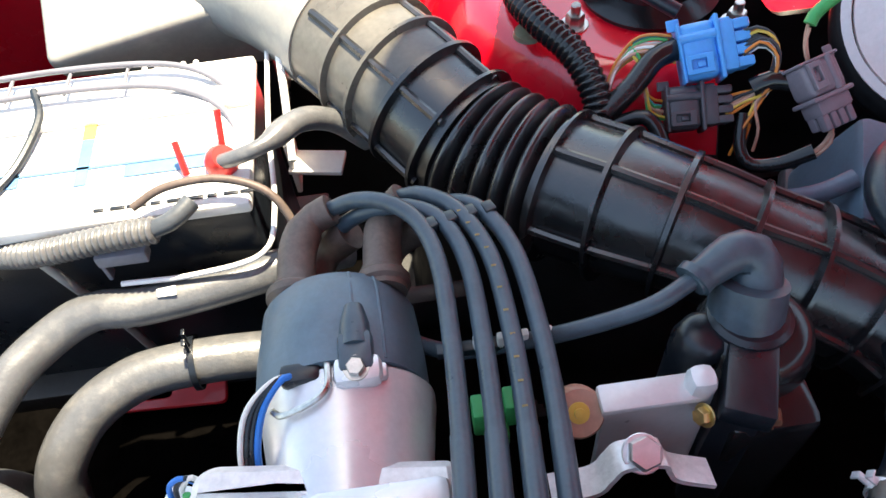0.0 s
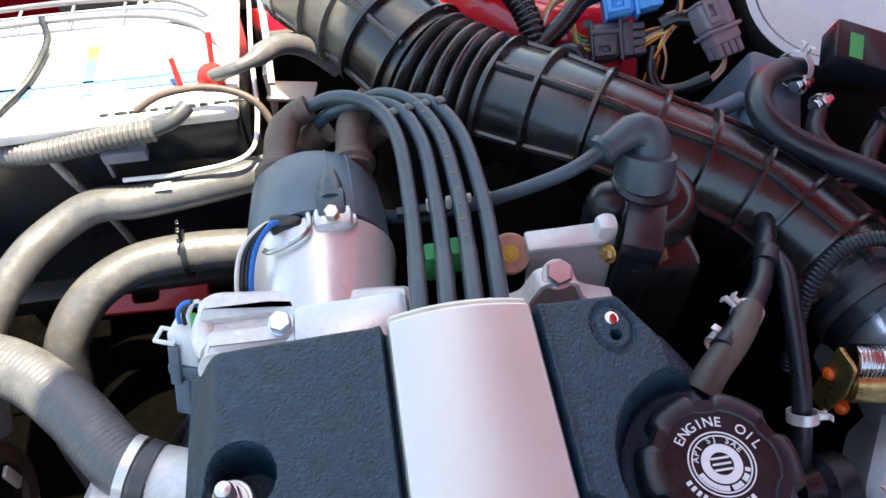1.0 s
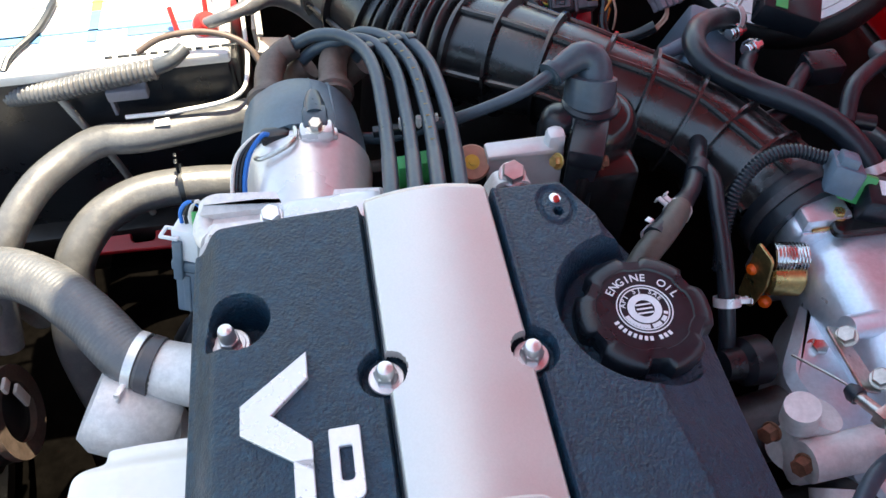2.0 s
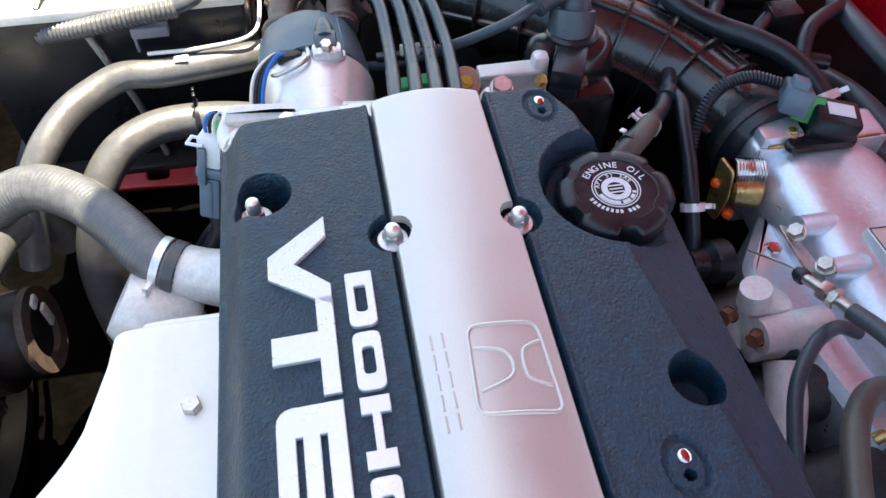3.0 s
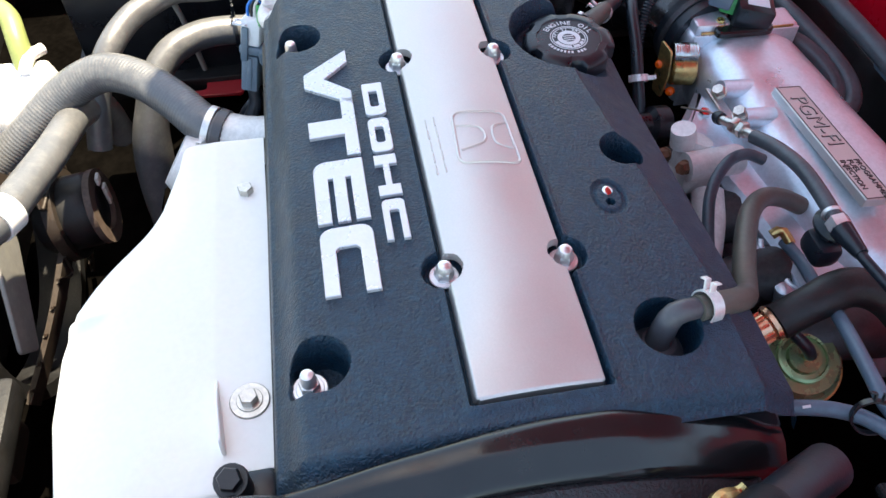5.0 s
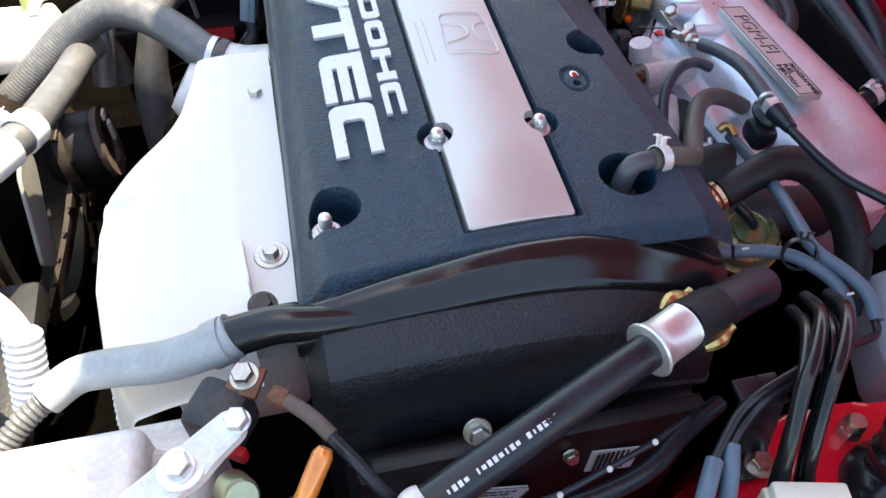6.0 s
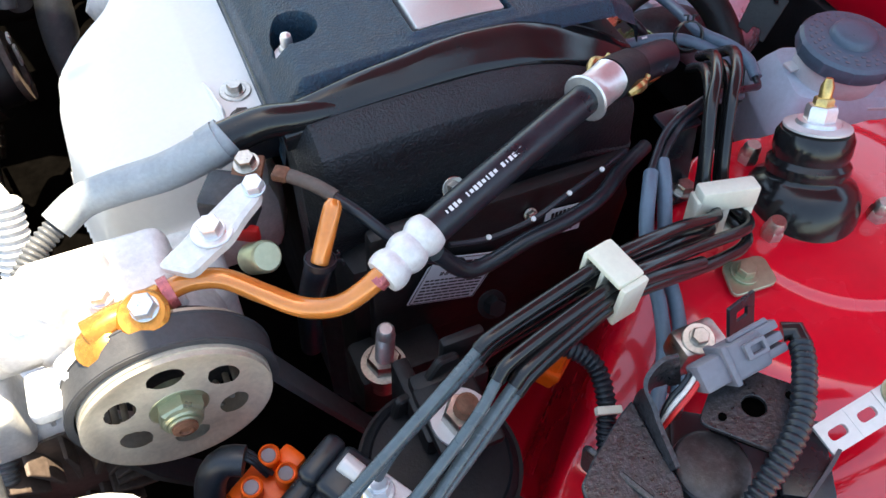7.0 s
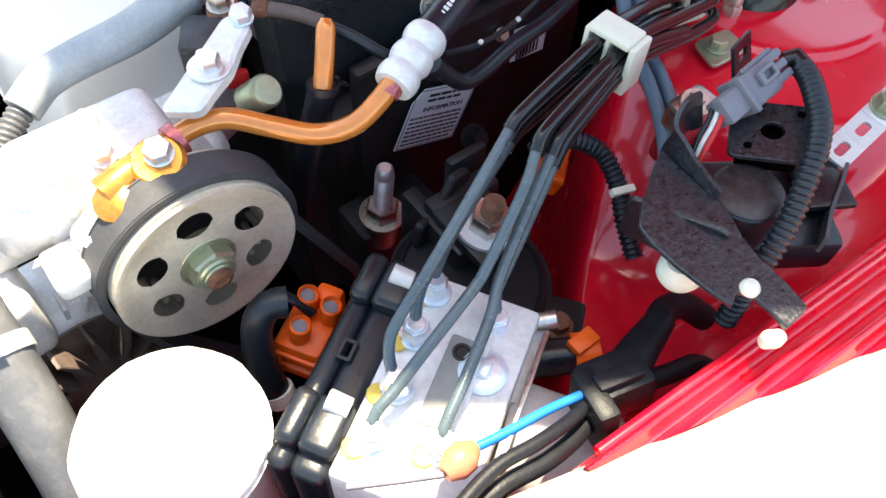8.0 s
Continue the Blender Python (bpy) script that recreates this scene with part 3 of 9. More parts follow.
def strip_mesh():
    xa, xb, ya, yb = 0.2222, 0.2898, -0.1125, 0.2655
    def hz(X, Y):
        u = (X - 0.256) / 0.034
        return 0.8060 - 0.0062 * u * u - 0.003 * smooth01(0.95, 1.0, np.abs(u)) - 0.005 * smooth01(0.2585, 0.2655, Y) - 0.0010 * smooth01(-0.111, -0.1125, Y) - 0.0042 * (1 - u * u) * smooth01(-0.05, -0.1125, Y) - 0.0010 * smooth01(-0.09, -0.1125, Y)
    def ok(X, Y):
        k = np.ones_like(X, bool)
        for bx, by in STRIP_BOLTS:
            k &= np.hypot(X - bx, Y - by) > 0.0105
        ca = np.hypot(X - (xa + 0.004), Y - (ya + 0.004)) > 0.004
        cb = np.hypot(X - (xb - 0.004), Y - (ya + 0.004)) > 0.004
        k &= ~((X < xa + 0.004) & (Y < ya + 0.004) & ca) & ~((X > xb - 0.004) & (Y < ya + 0.004) & cb)
        return k
    v, f = field(xa, xb, ya, yb, 110, 560, hz, ok)
    used = sorted({i for q in f for i in q})
    ren = {o: k for k, o in enumerate(used)}
    v = v[used]
    f = [tuple(ren[i] for i in q) for q in f]
    # skirt down from every open edge, so that the strip has thickness
    edges = {}
    for q in f:
        for a, b in zip(q, q[1:] + q[:1]):
            edges[(a, b)] = edges.get((a, b), 0) + 1
    rim = [e for e in edges if (e[1], e[0]) not in edges]
    low = {}
    vs = v.tolist()
    for a, b in rim:
        for i in (a, b):
            if i not in low:
                low[i] = len(vs)
                vs.append([vs[i][0], vs[i][1], vs[i][2] - 0.006])
    f += [(b, a, low[a], low[b]) for a, b in rim]
    return (np.array(vs), f)


strip = part("centre_strip", strip_mesh(), "silver", cover, "satin silver centre strip with a raised emblem", smooth=50)
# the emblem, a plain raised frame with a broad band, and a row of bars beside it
def on_strip(pts, lift):
    return [(x, y, 0.8060 - 0.0062 * ((x - 0.256) / 0.034) ** 2 + lift) for x, y in pts]


_eo = rounded([(0.2445, 0.0430), (0.2830, 0.0395), (0.2815, 0.0875), (0.2475, 0.0885)], 0.006, 5)
part("emblem", sweep(np.array(on_strip(resample(np.array([(x, y, 0.0) for x, y in list(_eo) + [_eo[0]]]), 0.0010)[0][:, :2], 0.0000)), [0.0011] * len(resample(np.array([(x, y, 0.0) for x, y in list(_eo) + [_eo[0]]]), 0.0010)[0]), 8), "silver", strip, "raised silver frame")
part("emblem_bar", tube(on_strip([(0.2480, 0.0765), (0.2560, 0.0750), (0.2625, 0.0725), (0.2650, 0.0665), (0.2635, 0.0600), (0.2570, 0.0565), (0.2478, 0.0540)], 0.0), 0.0010, 8, 0.001), "silver", strip)
part("emblem_bar", tube(on_strip([(0.2805, 0.0770), (0.2755, 0.0752), (0.2715, 0.0725), (0.2700, 0.0660), (0.2705, 0.0590), (0.2740, 0.0560), (0.2808, 0.0530)], 0.0), 0.0010, 8, 0.001), "silver", strip)
for k in range(5):
    _by = 0.0845 - k * 0.0105
    part("raised_bar", join(*[tube(on_strip([(0.2300 + dx, _by - 0.004), (0.2300 + dx, _by + 0.004)], 0.0), 0.0006, 6, 0.002) for dx in (0.0, 0.0055)]), "silver", strip)


for ex, ey in ((0.3250, 0.2425), (0.3295, 0.0085)):
    part("boss_pin", lathe([(0.0034, 0), (0.0032, 0.0016), (0.0018, 0.0024)], (ex, ey + 0.0042, float(cover_height(np.array(ex), np.array(ey + 0.0042))) - 0.0004), (0.05, -0.1, 1), 14), "chrome", cover, "bright pin head")


# raised letters; u runs along the reading direction, v upwards
def arc(cx, cy, r, a0, a1, n=5):
    return [(cx + r * math.cos(radians(a)), cy + r * math.sin(radians(a))) for a in np.linspace(a0, a1, n)]


def letter_outline(ch, w, h, s, t):
    r = min(w, h) * 0.24
    if ch == "V":
        return [(0, h), (s * 0.92, h), (w / 2, s * 0.92), (w - s * 0.92, h), (w, h), (w / 2 + s * 0.46, 0), (w / 2 - s * 0.46, 0)]
    if ch == "T":
        return [(0, h), (w, h), (w, h - t), (w / 2 + s / 2, h - t), (w / 2 + s / 2, 0), (w / 2 - s / 2, 0), (w / 2 - s / 2, h - t), (0, h - t)]
    if ch == "E":
        m = h / 2
        return arc(r, r, r, 180, 270) + [(w, 0), (w, t), (s, t), (s, m - t * 0.45), (w, m - t * 0.45), (w, m + t * 0.45), (s, m + t * 0.45), (s, h - t), (w, h - t), (w, h), (0, h)]
    if ch == "C":
        return arc(r, r, r, 180, 270) + [(w, 0), (w, t), (s + r * 0.3, t), (s, t + r * 0.3), (s, h - t - r * 0.3), (s + r * 0.3, h - t), (w, h - t), (w, h)] + arc(r, h - r, r, 90, 180)
    if ch == "H":
        m = h / 2
        return [(0, 0), (s, 0), (s, m - t / 2), (w - s, m - t / 2), (w - s, 0), (w, 0), (w, h), (w - s, h), (w - s, m + t / 2), (s, m + t / 2), (s, h), (0, h)]


def cover_letter(ch, y0, y1, x0, x1, parent):
    w, h = y0 - y1, x1 - x0
    s, t = (0.015, 0.0085) if h > 0.02 else (0.0085, 0.0040)
    ax = np.array([V3(0, -1, 0), V3(1, 0, 0), V3(0, 0, 1)]).T
    zz = 0.7995 - 0.34 * ((x0 + x1) / 2 - 0.255) ** 2 - 0.0008
    tilt = 0.68 * (0.255 - (x0 + x1) / 2)
    ax = np.array([V3(0, -1, 0), unit(V3(1, 0, tilt)), unit(V3(-tilt, 0, 1))]).T
    at = (x0, y0, zz - tilt * h / 2)
    if ch in "DO":
        r = h * 0.32
        o = rounded([(0, 0), (w, 0), (w, h), (0, h)], [0.001 if ch == "D" else r, r, r, 0.001 if ch == "D" else r], 5)
        i = rounded([(s, t), (w - s, t), (w - s, h - t), (s, h - t)], [0.001, r * 0.5, r * 0.5, 0.001] if ch == "D" else r * 0.5, 5)
        m = ringplate(o, i, 0.0034, 0.0004, at, ax)
    else:
        m = prism(letter_outline(ch, w, h, s, t), 0.0034, 0.0004, at, ax)
    part("letter", m, "letter", parent, "polished silver raised letter")


for ch, a, b in (("V", 0.1735, 0.1150), ("T", 0.1215, 0.0675), ("E", 0.0640, 0.0135), ("C", 0.0095, -0.0385)):
    cover_letter(ch, a, b, 0.1555, 0.1865, cover)
for ch, a, b in (("D", 0.1330, 0.1005), ("O", 0.0975, 0.0660), ("H", 0.0630, 0.0285), ("C", 0.0250, -0.0060)):
    cover_letter(ch, a, b, 0.1935, 0.2072, cover)
for bx, by in STRIP_BOLTS:
    part("cap_nut", join(cyl(0.0085, 0.0016, (bx, by, 0.792), (0, 0, 1), 0.0004), hexhead(0.0100, 0.006, (bx, by, 0.7935), (0, 0, 1)),
         lathe([(0.0048, 0), (0.0046, 0.002), (0.0036, 0.0042), (0.0016, 0.0052)], (bx, by, 0.799), n=18)), "nut", cover, "bright domed cap nut")
for bx, by in ((0.1480, 0.1955), (0.1420, -0.0815)):
    part("cover_bolt", join(cyl(0.0095, 0.022, (bx, by, 0.758)), bolt_mesh(0.010, (bx, by, 0.779), (0, 0, 1), 1.5), lathe([(0.0042, 0), (0.0042, 0.008), (0.0034, 0.0105), (0.0015, 0.0115)], (bx, by, 0.784), n=16)), "nut", cover, "bright bolt in its well")
for ex, ey in ((0.3250, 0.2470), (0.3295, 0.0125)):
    part("stud_end", lathe([(0.0036, 0), (0.0036, 0.001), (0.0026, 0.0022), (0.001, 0.0027)], (ex, ey, 0.7938), n=14), "chrome", cover)

# oil filler cap
cap = thing("oil_filler_cap", (CAP[0], CAP[1], 0.772), "black oil filler cap with white print", "oil cap")
_lobes = lambda a, i: 1.0 - (0.125 if i in (1, 2, 3) else 0.05) * smooth01(0.35, 0.8, math.cos(6 * a + 0.5)) if i > 0 else 0.9
part("body", lathe([(0.030, 0), (0.0345, 0.003), (0.0345, 0.0115), (0.0335, 0.0135), (0.0300, 0.0155), (0.0245, 0.0158), (0.0238, 0.0148)], (CAP[0], CAP[1], 0.7745), n=96, wobble=_lobes), "plastic", cap)
_ct = 0.7745 + 0.0149
part("print", join(washer(0.0120, 0.0126, 0.0003, (*CAP, _ct), (0, 0, 1), 48), washer(0.0136, 0.0142, 0.0003, (*CAP, _ct), (0, 0, 1), 48)), "whiteink", cap, "white printed rings")
part("print", washer(0.0050, 0.0086, 0.0003, (*CAP, _ct), (0, 0, 1), 40), "whiteink", cap, "white printed ring")


def ring_text(txt, r, mid, size, parent, spread):
    n = len(txt)
    ms = []
    for k, ch in enumerate(txt):
        if ch == " ":
            continue
        a = radians(mid + (n - 1) / 2 * spread - k * spread)
        up = V3(math.cos(a), math.sin(a), 0)
        ms.append(text_mesh(ch, size, V3(CAP[0], CAP[1], _ct) + up * r, [V3(up[1], -up[0], 0), up, V3(0, 0, 1)]))
    part("print", join(*ms), "whiteink", parent, "white printed words", smooth=0)


ring_text("ENGINE", 0.0185, 108, 0.0062, cap, 13)
ring_text("OIL", 0.0185, 32, 0.0062, cap, 13)
ring_text("API SJ SAE", 0.0107, 95, 0.0038, cap, 15)
for r0, a0, a1, wid in ((0.0105, 200, 340, 0.0022), (0.0172, 200, 300, 0.0024), (0.0062, 10, 350, 0.0)):
    if wid:
        ms = []
        a = a0
        rnd = random.Random(3)
        while a < a1:
            up = V3(math.cos(radians(a)), math.sin(radians(a)), 0)
            ms.append(box(0.0016, wid, 0.0003, 0, V3(CAP[0], CAP[1], _ct) + up * r0, np.array([V3(up[1], -up[0], 0), up, V3(0, 0, 1)]).T))
            a += 9 if rnd.random() < 0.8 else 16
        part("print", join(*ms), "whiteink", cap, "white print too small to read")
part("print", join(*[box(0.008, 0.0009, 0.0003, 0, (CAP[0], CAP[1] + d, _ct)) for d in (-0.0025, 0, 0.0025)]), "whiteink", cap, "white print too small to read")

# timing belt cover at the end of the engine
def timing_cover():
    xs = np.linspace(0.1185, 0.376, 64)
    prof = [(-0.1555, 0.778), (-0.1570, 0.7890), (-0.1600, 0.7910), (-0.1680, 0.7890), (-0.1800, 0.7835), (-0.1835, 0.7810), (-0.1860, 0.7760), (-0.1875, 0.7690), (-0.1915, 0.7250), (-0.1935, 0.7200), (-0.1935, 0.7100), (-0.186, 0.7080), (-0.186, 0.45)]
    n = len(prof)
    v = []
    for x in xs:
        u = np.clip((x - 0.235) / 0.125, -1, 1)
        drop = 0.006 * max(0, -u) ** 2.5 + 0.036 * max(0, u) ** 2.2
        e = 0.016 * (smooth01(0.0, 1.0, max(0, (0.136 - x) / 0.0175)) ** 2) + 0.02 * smooth01(0.360, 0.376, x) ** 2
        for y, z in prof:
            k = float(smooth01(0.70, 0.76, z))
            v.append((x, y + e * (0.4 if y > -0.155 else 1.0), z - (drop + e * 0.8) * k))
    f = ring_faces(len(xs), n, closed=False)
    f += [tuple(range(n)), tuple((len(xs) - 1) * n + i for i in range(n))[::-1]]
    return (np.array(v), f)


tcover = thing("timing_belt_cover", (0.25, -0.18, 0.45), "black textured timing belt cover on the engine's end", "timing cover")
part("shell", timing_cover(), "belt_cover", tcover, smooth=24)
part("lower_shell", box(0.24, 0.05, 0.24, 0.02, (0.25, -0.187, 0.57)), "dark", tcover)


def harness_cover():
    """A glossy two-faced sheath that fills the joint of the two covers and arches with them."""
    key = np.array([(0.116, -0.1400, 0.7880, -0.1600, 0.7800, 0.004), (0.140, -0.1390, 0.7925, -0.1600, 0.7850, 0.005), (0.172, -0.1350, 0.7965, -0.1590, 0.7890, 0.005), (0.205, -0.1320, 0.7985, -0.1585, 0.7905, 0.0045), (0.218, -0.1300, 0.7995, -0.1580, 0.7910, 0.0062),
                    (0.250, -0.1275, 0.8000, -0.1580, 0.7905, 0.0064), (0.290, -0.1265, 0.7970, -0.1590, 0.7865, 0.0060), (0.325, -0.1280, 0.7880, -0.1600, 0.7750, 0.0055), (0.352, -0.1300, 0.7770, -0.1590, 0.7620, 0.0050), (0.374, -0.1310, 0.7640, -0.1570, 0.7500, 0.0045), (0.388, -0.1320, 0.7520, -0.1540, 0.7400, 0.004)])
    rows = np.zeros((84, 6))
    rows[:, 0] = np.linspace(key[0, 0], key[-1, 0], 84)
    for i in range(1, 6):
        rows[:, i] = np.interp(rows[:, 0], key[:, 0], key[:, i])
        rows[:, i] = np.convolve(np.pad(rows[:, i], 3, mode="edge"), np.ones(7) / 7, "valid")
    prof = [(0.0, -2.6), (0.0, -0.15), (0.06, 0.35), (0.20, 0.80), (0.42, 1.0), (0.50, 0.96), (0.62, 0.62), (0.84, 0.30), (0.95, 0.05), (1.0, -0.5), (1.0, -2.6)]
    v = []
    for x, yb, zb, yf, zf, h in rows:
        v += [(x, yb + (yf - yb) * p, zb + (zf - zb) * p + h * q) for p, q in prof]
    n = len(prof)
    f = ring_faces(len(rows), n, closed=False) + [tuple(range(n)), tuple((len(rows) - 1) * n + i for i in range(n))[::-1]]
    return (np.array(v), f)


harness = thing("wiring_sheath", (0.12, -0.145, 0.76), "glossy black wiring sheath over the belt cover joint", "wiring harness")
part("flat_sheath", harness_cover(), "gloss", harness, smooth=50)
part("round_sheath", tube([(0.178, -0.1480, 0.7800), (0.152, -0.1490, 0.7825), (0.126, -0.1490, 0.7850), (0.105, -0.1470, 0.7862), (0.078, -0.1470, 0.7805)], lambda s, u: 0.0085 + 0.0032 * u, 22), "gloss", harness)
part("sleeve", tube([(0.084, -0.1465, 0.7830), (0.074, -0.148, 0.779), (0.045, -0.146, 0.768), (0.012, -0.138, 0.758), (-0.010, -0.134, 0.750), (-0.028, -0.142, 0.744)], lambda s, u: 0.0125 - 0.002 * u, 18), "tape_pale", harness, "pale grey tape-wrapped sleeve")
part("tape_band", join(tube([(0.080, -0.1475, 0.7815), (0.070, -0.148, 0.7775)], 0.0136, 18), tube([(0.0835, -0.1465, 0.7826), (0.0815, -0.1468, 0.7818)], 0.0131, 18)), "tape_pale", harness)
part("conduit", corrugated([(-0.026, -0.141, 0.745), (-0.045, -0.155, 0.738), (-0.066, -0.180, 0.724), (-0.085, -0.215, 0.700), (-0.10, -0.26, 0.66)], 0.0075, 0.0036, 0.0014), "hose_dust", harness, "dusty corrugated conduit")

# heat shield over the exhaust manifold
def shield_height(X, Y):
    z = 0.742 - 0.42 * np.clip(0.085 - X, 0, None) ** 1.25
    z = z + 0.006 * np.exp(-((X - 0.03) / 0.035) ** 2) 
    edge = shield_edge(Y)
    z = z - 0.07 * smooth01(0.022, 0.0, X - edge) ** 1.8
    z = z - 0.035 * smooth01(0.155, 0.182, Y) - 0.045 * smooth01(-0.112, -0.130, Y) ** 1.5
    z = z - 0.012 * smooth01(0.04, 0.10, Y) * smooth01(0.07, 0.03, X)
    z = z + 0.004 * np.exp(-((Y - 0.02) / 0.004) ** 2) * smooth01(0.02, 0.0, X)
    return z


def shield_edge(Y):
    return np.interp(Y, [-0.135, -0.097, -0.044, 0.0, 0.032, 0.070, 0.105, 0.14, 0.177, 0.19], [-0.014, -0.022, -0.031, -0.031, -0.025, 0.004, 0.028, 0.040, 0.046, 0.048])


def shield_keep(X, Y):
    notch = (X > 0.088) & (Y < -0.104)
    return (X > shield_edge(Y)) & ~notch & (X < 0.1185)


shield = thing("exhaust_heat_shield", (0.04, 0.03, 0.66), "pale sunlit steel heat shield over the exhaust manifold", "heat shield")
part("shell", field(-0.056, 0.128, -0.132, 0.185, 160, 260, shield_height, shield_keep), "shield", shield, smooth=50)
for bx, by, bz in ((0.1045, -0.062, 0.7405), (0.1050, 0.103, 0.7385)):
    part("shield_bolt", join(cyl(0.0115, 0.0022, (bx, by, bz + 0.0006)), bolt_mesh(0.0095, (bx, by, bz + 0.002), (0, 0, 1))), "zinc", shield, "bright flange bolt")
part("fin", prism(rounded([(0, 0), (0.046, 0), (0.050, 0.006), (0.046, 0.017), (0.016, 0.012), (0.0, 0.004)], 0.003), 0.002, 0.0005, (0.0865, -0.044, 0.738), np.array([unit(V3(0.10, -0.99, 0)), V3(0, 0, 1), unit(V3(-0.99, -0.10, 0))]).T), "shield", shield, "bent steel fin")
part("manifold", box(0.11, 0.21, 0.10, 0.03, (0.067, -0.005, 0.64)), "alu_dull", shield, "cast exhaust manifold under the shield")

# ---- distributor end ----
dist = thing("distributor", (0.19, 0.33, 0.69), "grey distributor with ignition leads on a cast housing", "distributor")
DC = V3(0.190, 0.0, 0.7345)
_seg = lambda a, i: 1.0 + (0.012 if i in (0, 1, 2) else 0) * (1 if math.cos(8 * a) > 0.55 else 0)
part("cap", lathe([(0.0420, 0), (0.0415, 0.020), (0.0390, 0.046), (0.0345, 0.053), (0.020, 0.056)], (DC[0] - 0.002, 0.352, DC[2]), (0, 1, 0), 64, wobble=_seg), "cap_slate", dist, "slate grey plastic cap")
part("housing", join(lathe([(0.030, 0), (0.034, 0.006), (0.036, 0.03), (0.0415, 0.068), (0.0425, 0.074), (0.0425, 0.080), (0.0405, 0.082)], (DC[0], 0.270, DC[2] - 0.003), (0, 1, 0), 48),
     box(0.085, 0.020, 0.045, 0.006, (0.205, 0.278, 0.735)), box(0.060, 0.028, 0.016, 0.005, (0.205, 0.2835, 0.762))), "cast_smooth", dist, "cast aluminium housing")
for _a in (-28, -6, 14, 34):
    _s, _c = math.sin(radians(_a)), math.cos(radians(_a))
    part("cap_rib", tube([(DC[0] + r * _s, y, DC[2] + r * _c) for r, y in ((0.0406, 0.354), (0.0401, 0.372), (0.0377, 0.397), (0.0338, 0.4045))], 0.0010, 8), "cap_slate", dist)
part("ear", join(box(0.016, 0.020, 0.010, 0.003, (0.2005, 0.3540, 0.7760)), lathe([(0.0075, 0), (0.007, 0.012), (0.0045, 0.022)], (0.2005, 0.357, 0.7755), (0, 1, 0), 18)), "wire_gray", dist)
part("ear_lug", join(box(0.022, 0.014, 0.011, 0.004, (0.2005, 0.3460, 0.7735)), box(0.026, 0.008, 0.006, 0.002, (0.2005, 0.3470, 0.7690))), "cast_smooth", dist)
part("screw", bolt_mesh(0.0075, (0.2005, 0.3455, 0.7785), (0, -0.25, 1)), "zinc", dist)
part("grommet", join(box(0.019, 0.010, 0.010, 0.003, (0.1745, 0.350, 0.7700))), "plastic", dist)
part("clip", tube([(0.187, 0.354, 0.7745), (0.187, 0.340, 0.7765), (0.180, 0.334, 0.775), (0.166, 0.332, 0.770), (0.161, 0.336, 0.767)], 0.0016, 8, 0.002), "zinc", dist)
for k, (mt, dx) in enumerate((("whitewire", 0.0), ("plastic", 0.0028), ("plastic", 0.0050), ("bluewire", 0.0075))):
    part("lead", tube([(0.172, 0.349, 0.772), (0.163 + dx * 0.5, 0.346, 0.776), (0.150 + dx, 0.336, 0.770), (0.1445 + dx, 0.322, 0.757), (0.144 + dx, 0.310, 0.740)], 0.0014 if k != 3 else 0.0017, 8, 0.003), mt, dist, "thin insulated lead")
for bx, bz, tipx, tipz in ((0.168, 0.750, 0.186, 0.7515), (0.2135, 0.752, 0.226, 0.7540)):
    part("boot", tube([(bx, 0.400, bz), (bx + 0.001, 0.420, bz + 0.001), (bx + 0.003, 0.438, bz + 0.002), (bx + 0.010, 0.452, bz + 0.003), (tipx + 0.004, 0.455, tipz + 0.006)], lambda s, u: 0.0125 if u < 0.22 else (0.0102 if u < 0.75 else 0.0088), 18), "boot", dist, "faded brown rubber boot")
    part("boot_flange", lathe([(0.0125, 0), (0.0145, 0.002), (0.0145, 0.006), (0.0120, 0.009)], (bx, 0.402, bz), (0, 1, 0), 24), "boot", dist)
for bx, bz in ((0.172, 0.722), (0.210, 0.720)):
    part("boot", tube([(bx, 0.400, bz), (bx, 0.430, bz), (bx + 0.008, 0.448, bz + 0.006), (bx + 0.026, 0.450, bz + 0.02)], 0.0105, 16), "boot", dist, "faded brown rubber boot")
LEADS = [
    [(0.188, 0.455, 0.757), (0.205, 0.450, 0.768), (0.222, 0.440, 0.774), (0.236, 0.424, 0.775), (0.243, 0.395, 0.777), (0.2435, 0.350, 0.779), (0.2415, 0.305, 0.785), (0.2385, 0.265, 0.793), (0.2375, 0.240, 0.794)],
    [(0.186, 0.452, 0.738), (0.205, 0.448, 0.758), (0.228, 0.440, 0.770), (0.247, 0.425, 0.774), (0.2565, 0.395, 0.776), (0.2575, 0.350, 0.779), (0.2555, 0.305, 0.785), (0.2520, 0.265, 0.794), (0.2505, 0.240, 0.795)],
    [(0.228, 0.455, 0.760), (0.240, 0.448, 0.768), (0.256, 0.430, 0.774), (0.2680, 0.398, 0.776), (0.2705, 0.350, 0.779), (0.2685, 0.305, 0.785), (0.2650, 0.265, 0.794), (0.2635, 0.240, 0.795)],
    [(0.230, 0.450, 0.742), (0.246, 0.446, 0.760), (0.266, 0.432, 0.772), (0.2800, 0.400, 0.775), (0.2835, 0.350, 0.778), (0.2815, 0.305, 0.784), (0.2775, 0.265, 0.791), (0.2760, 0.240, 0.792)],
]
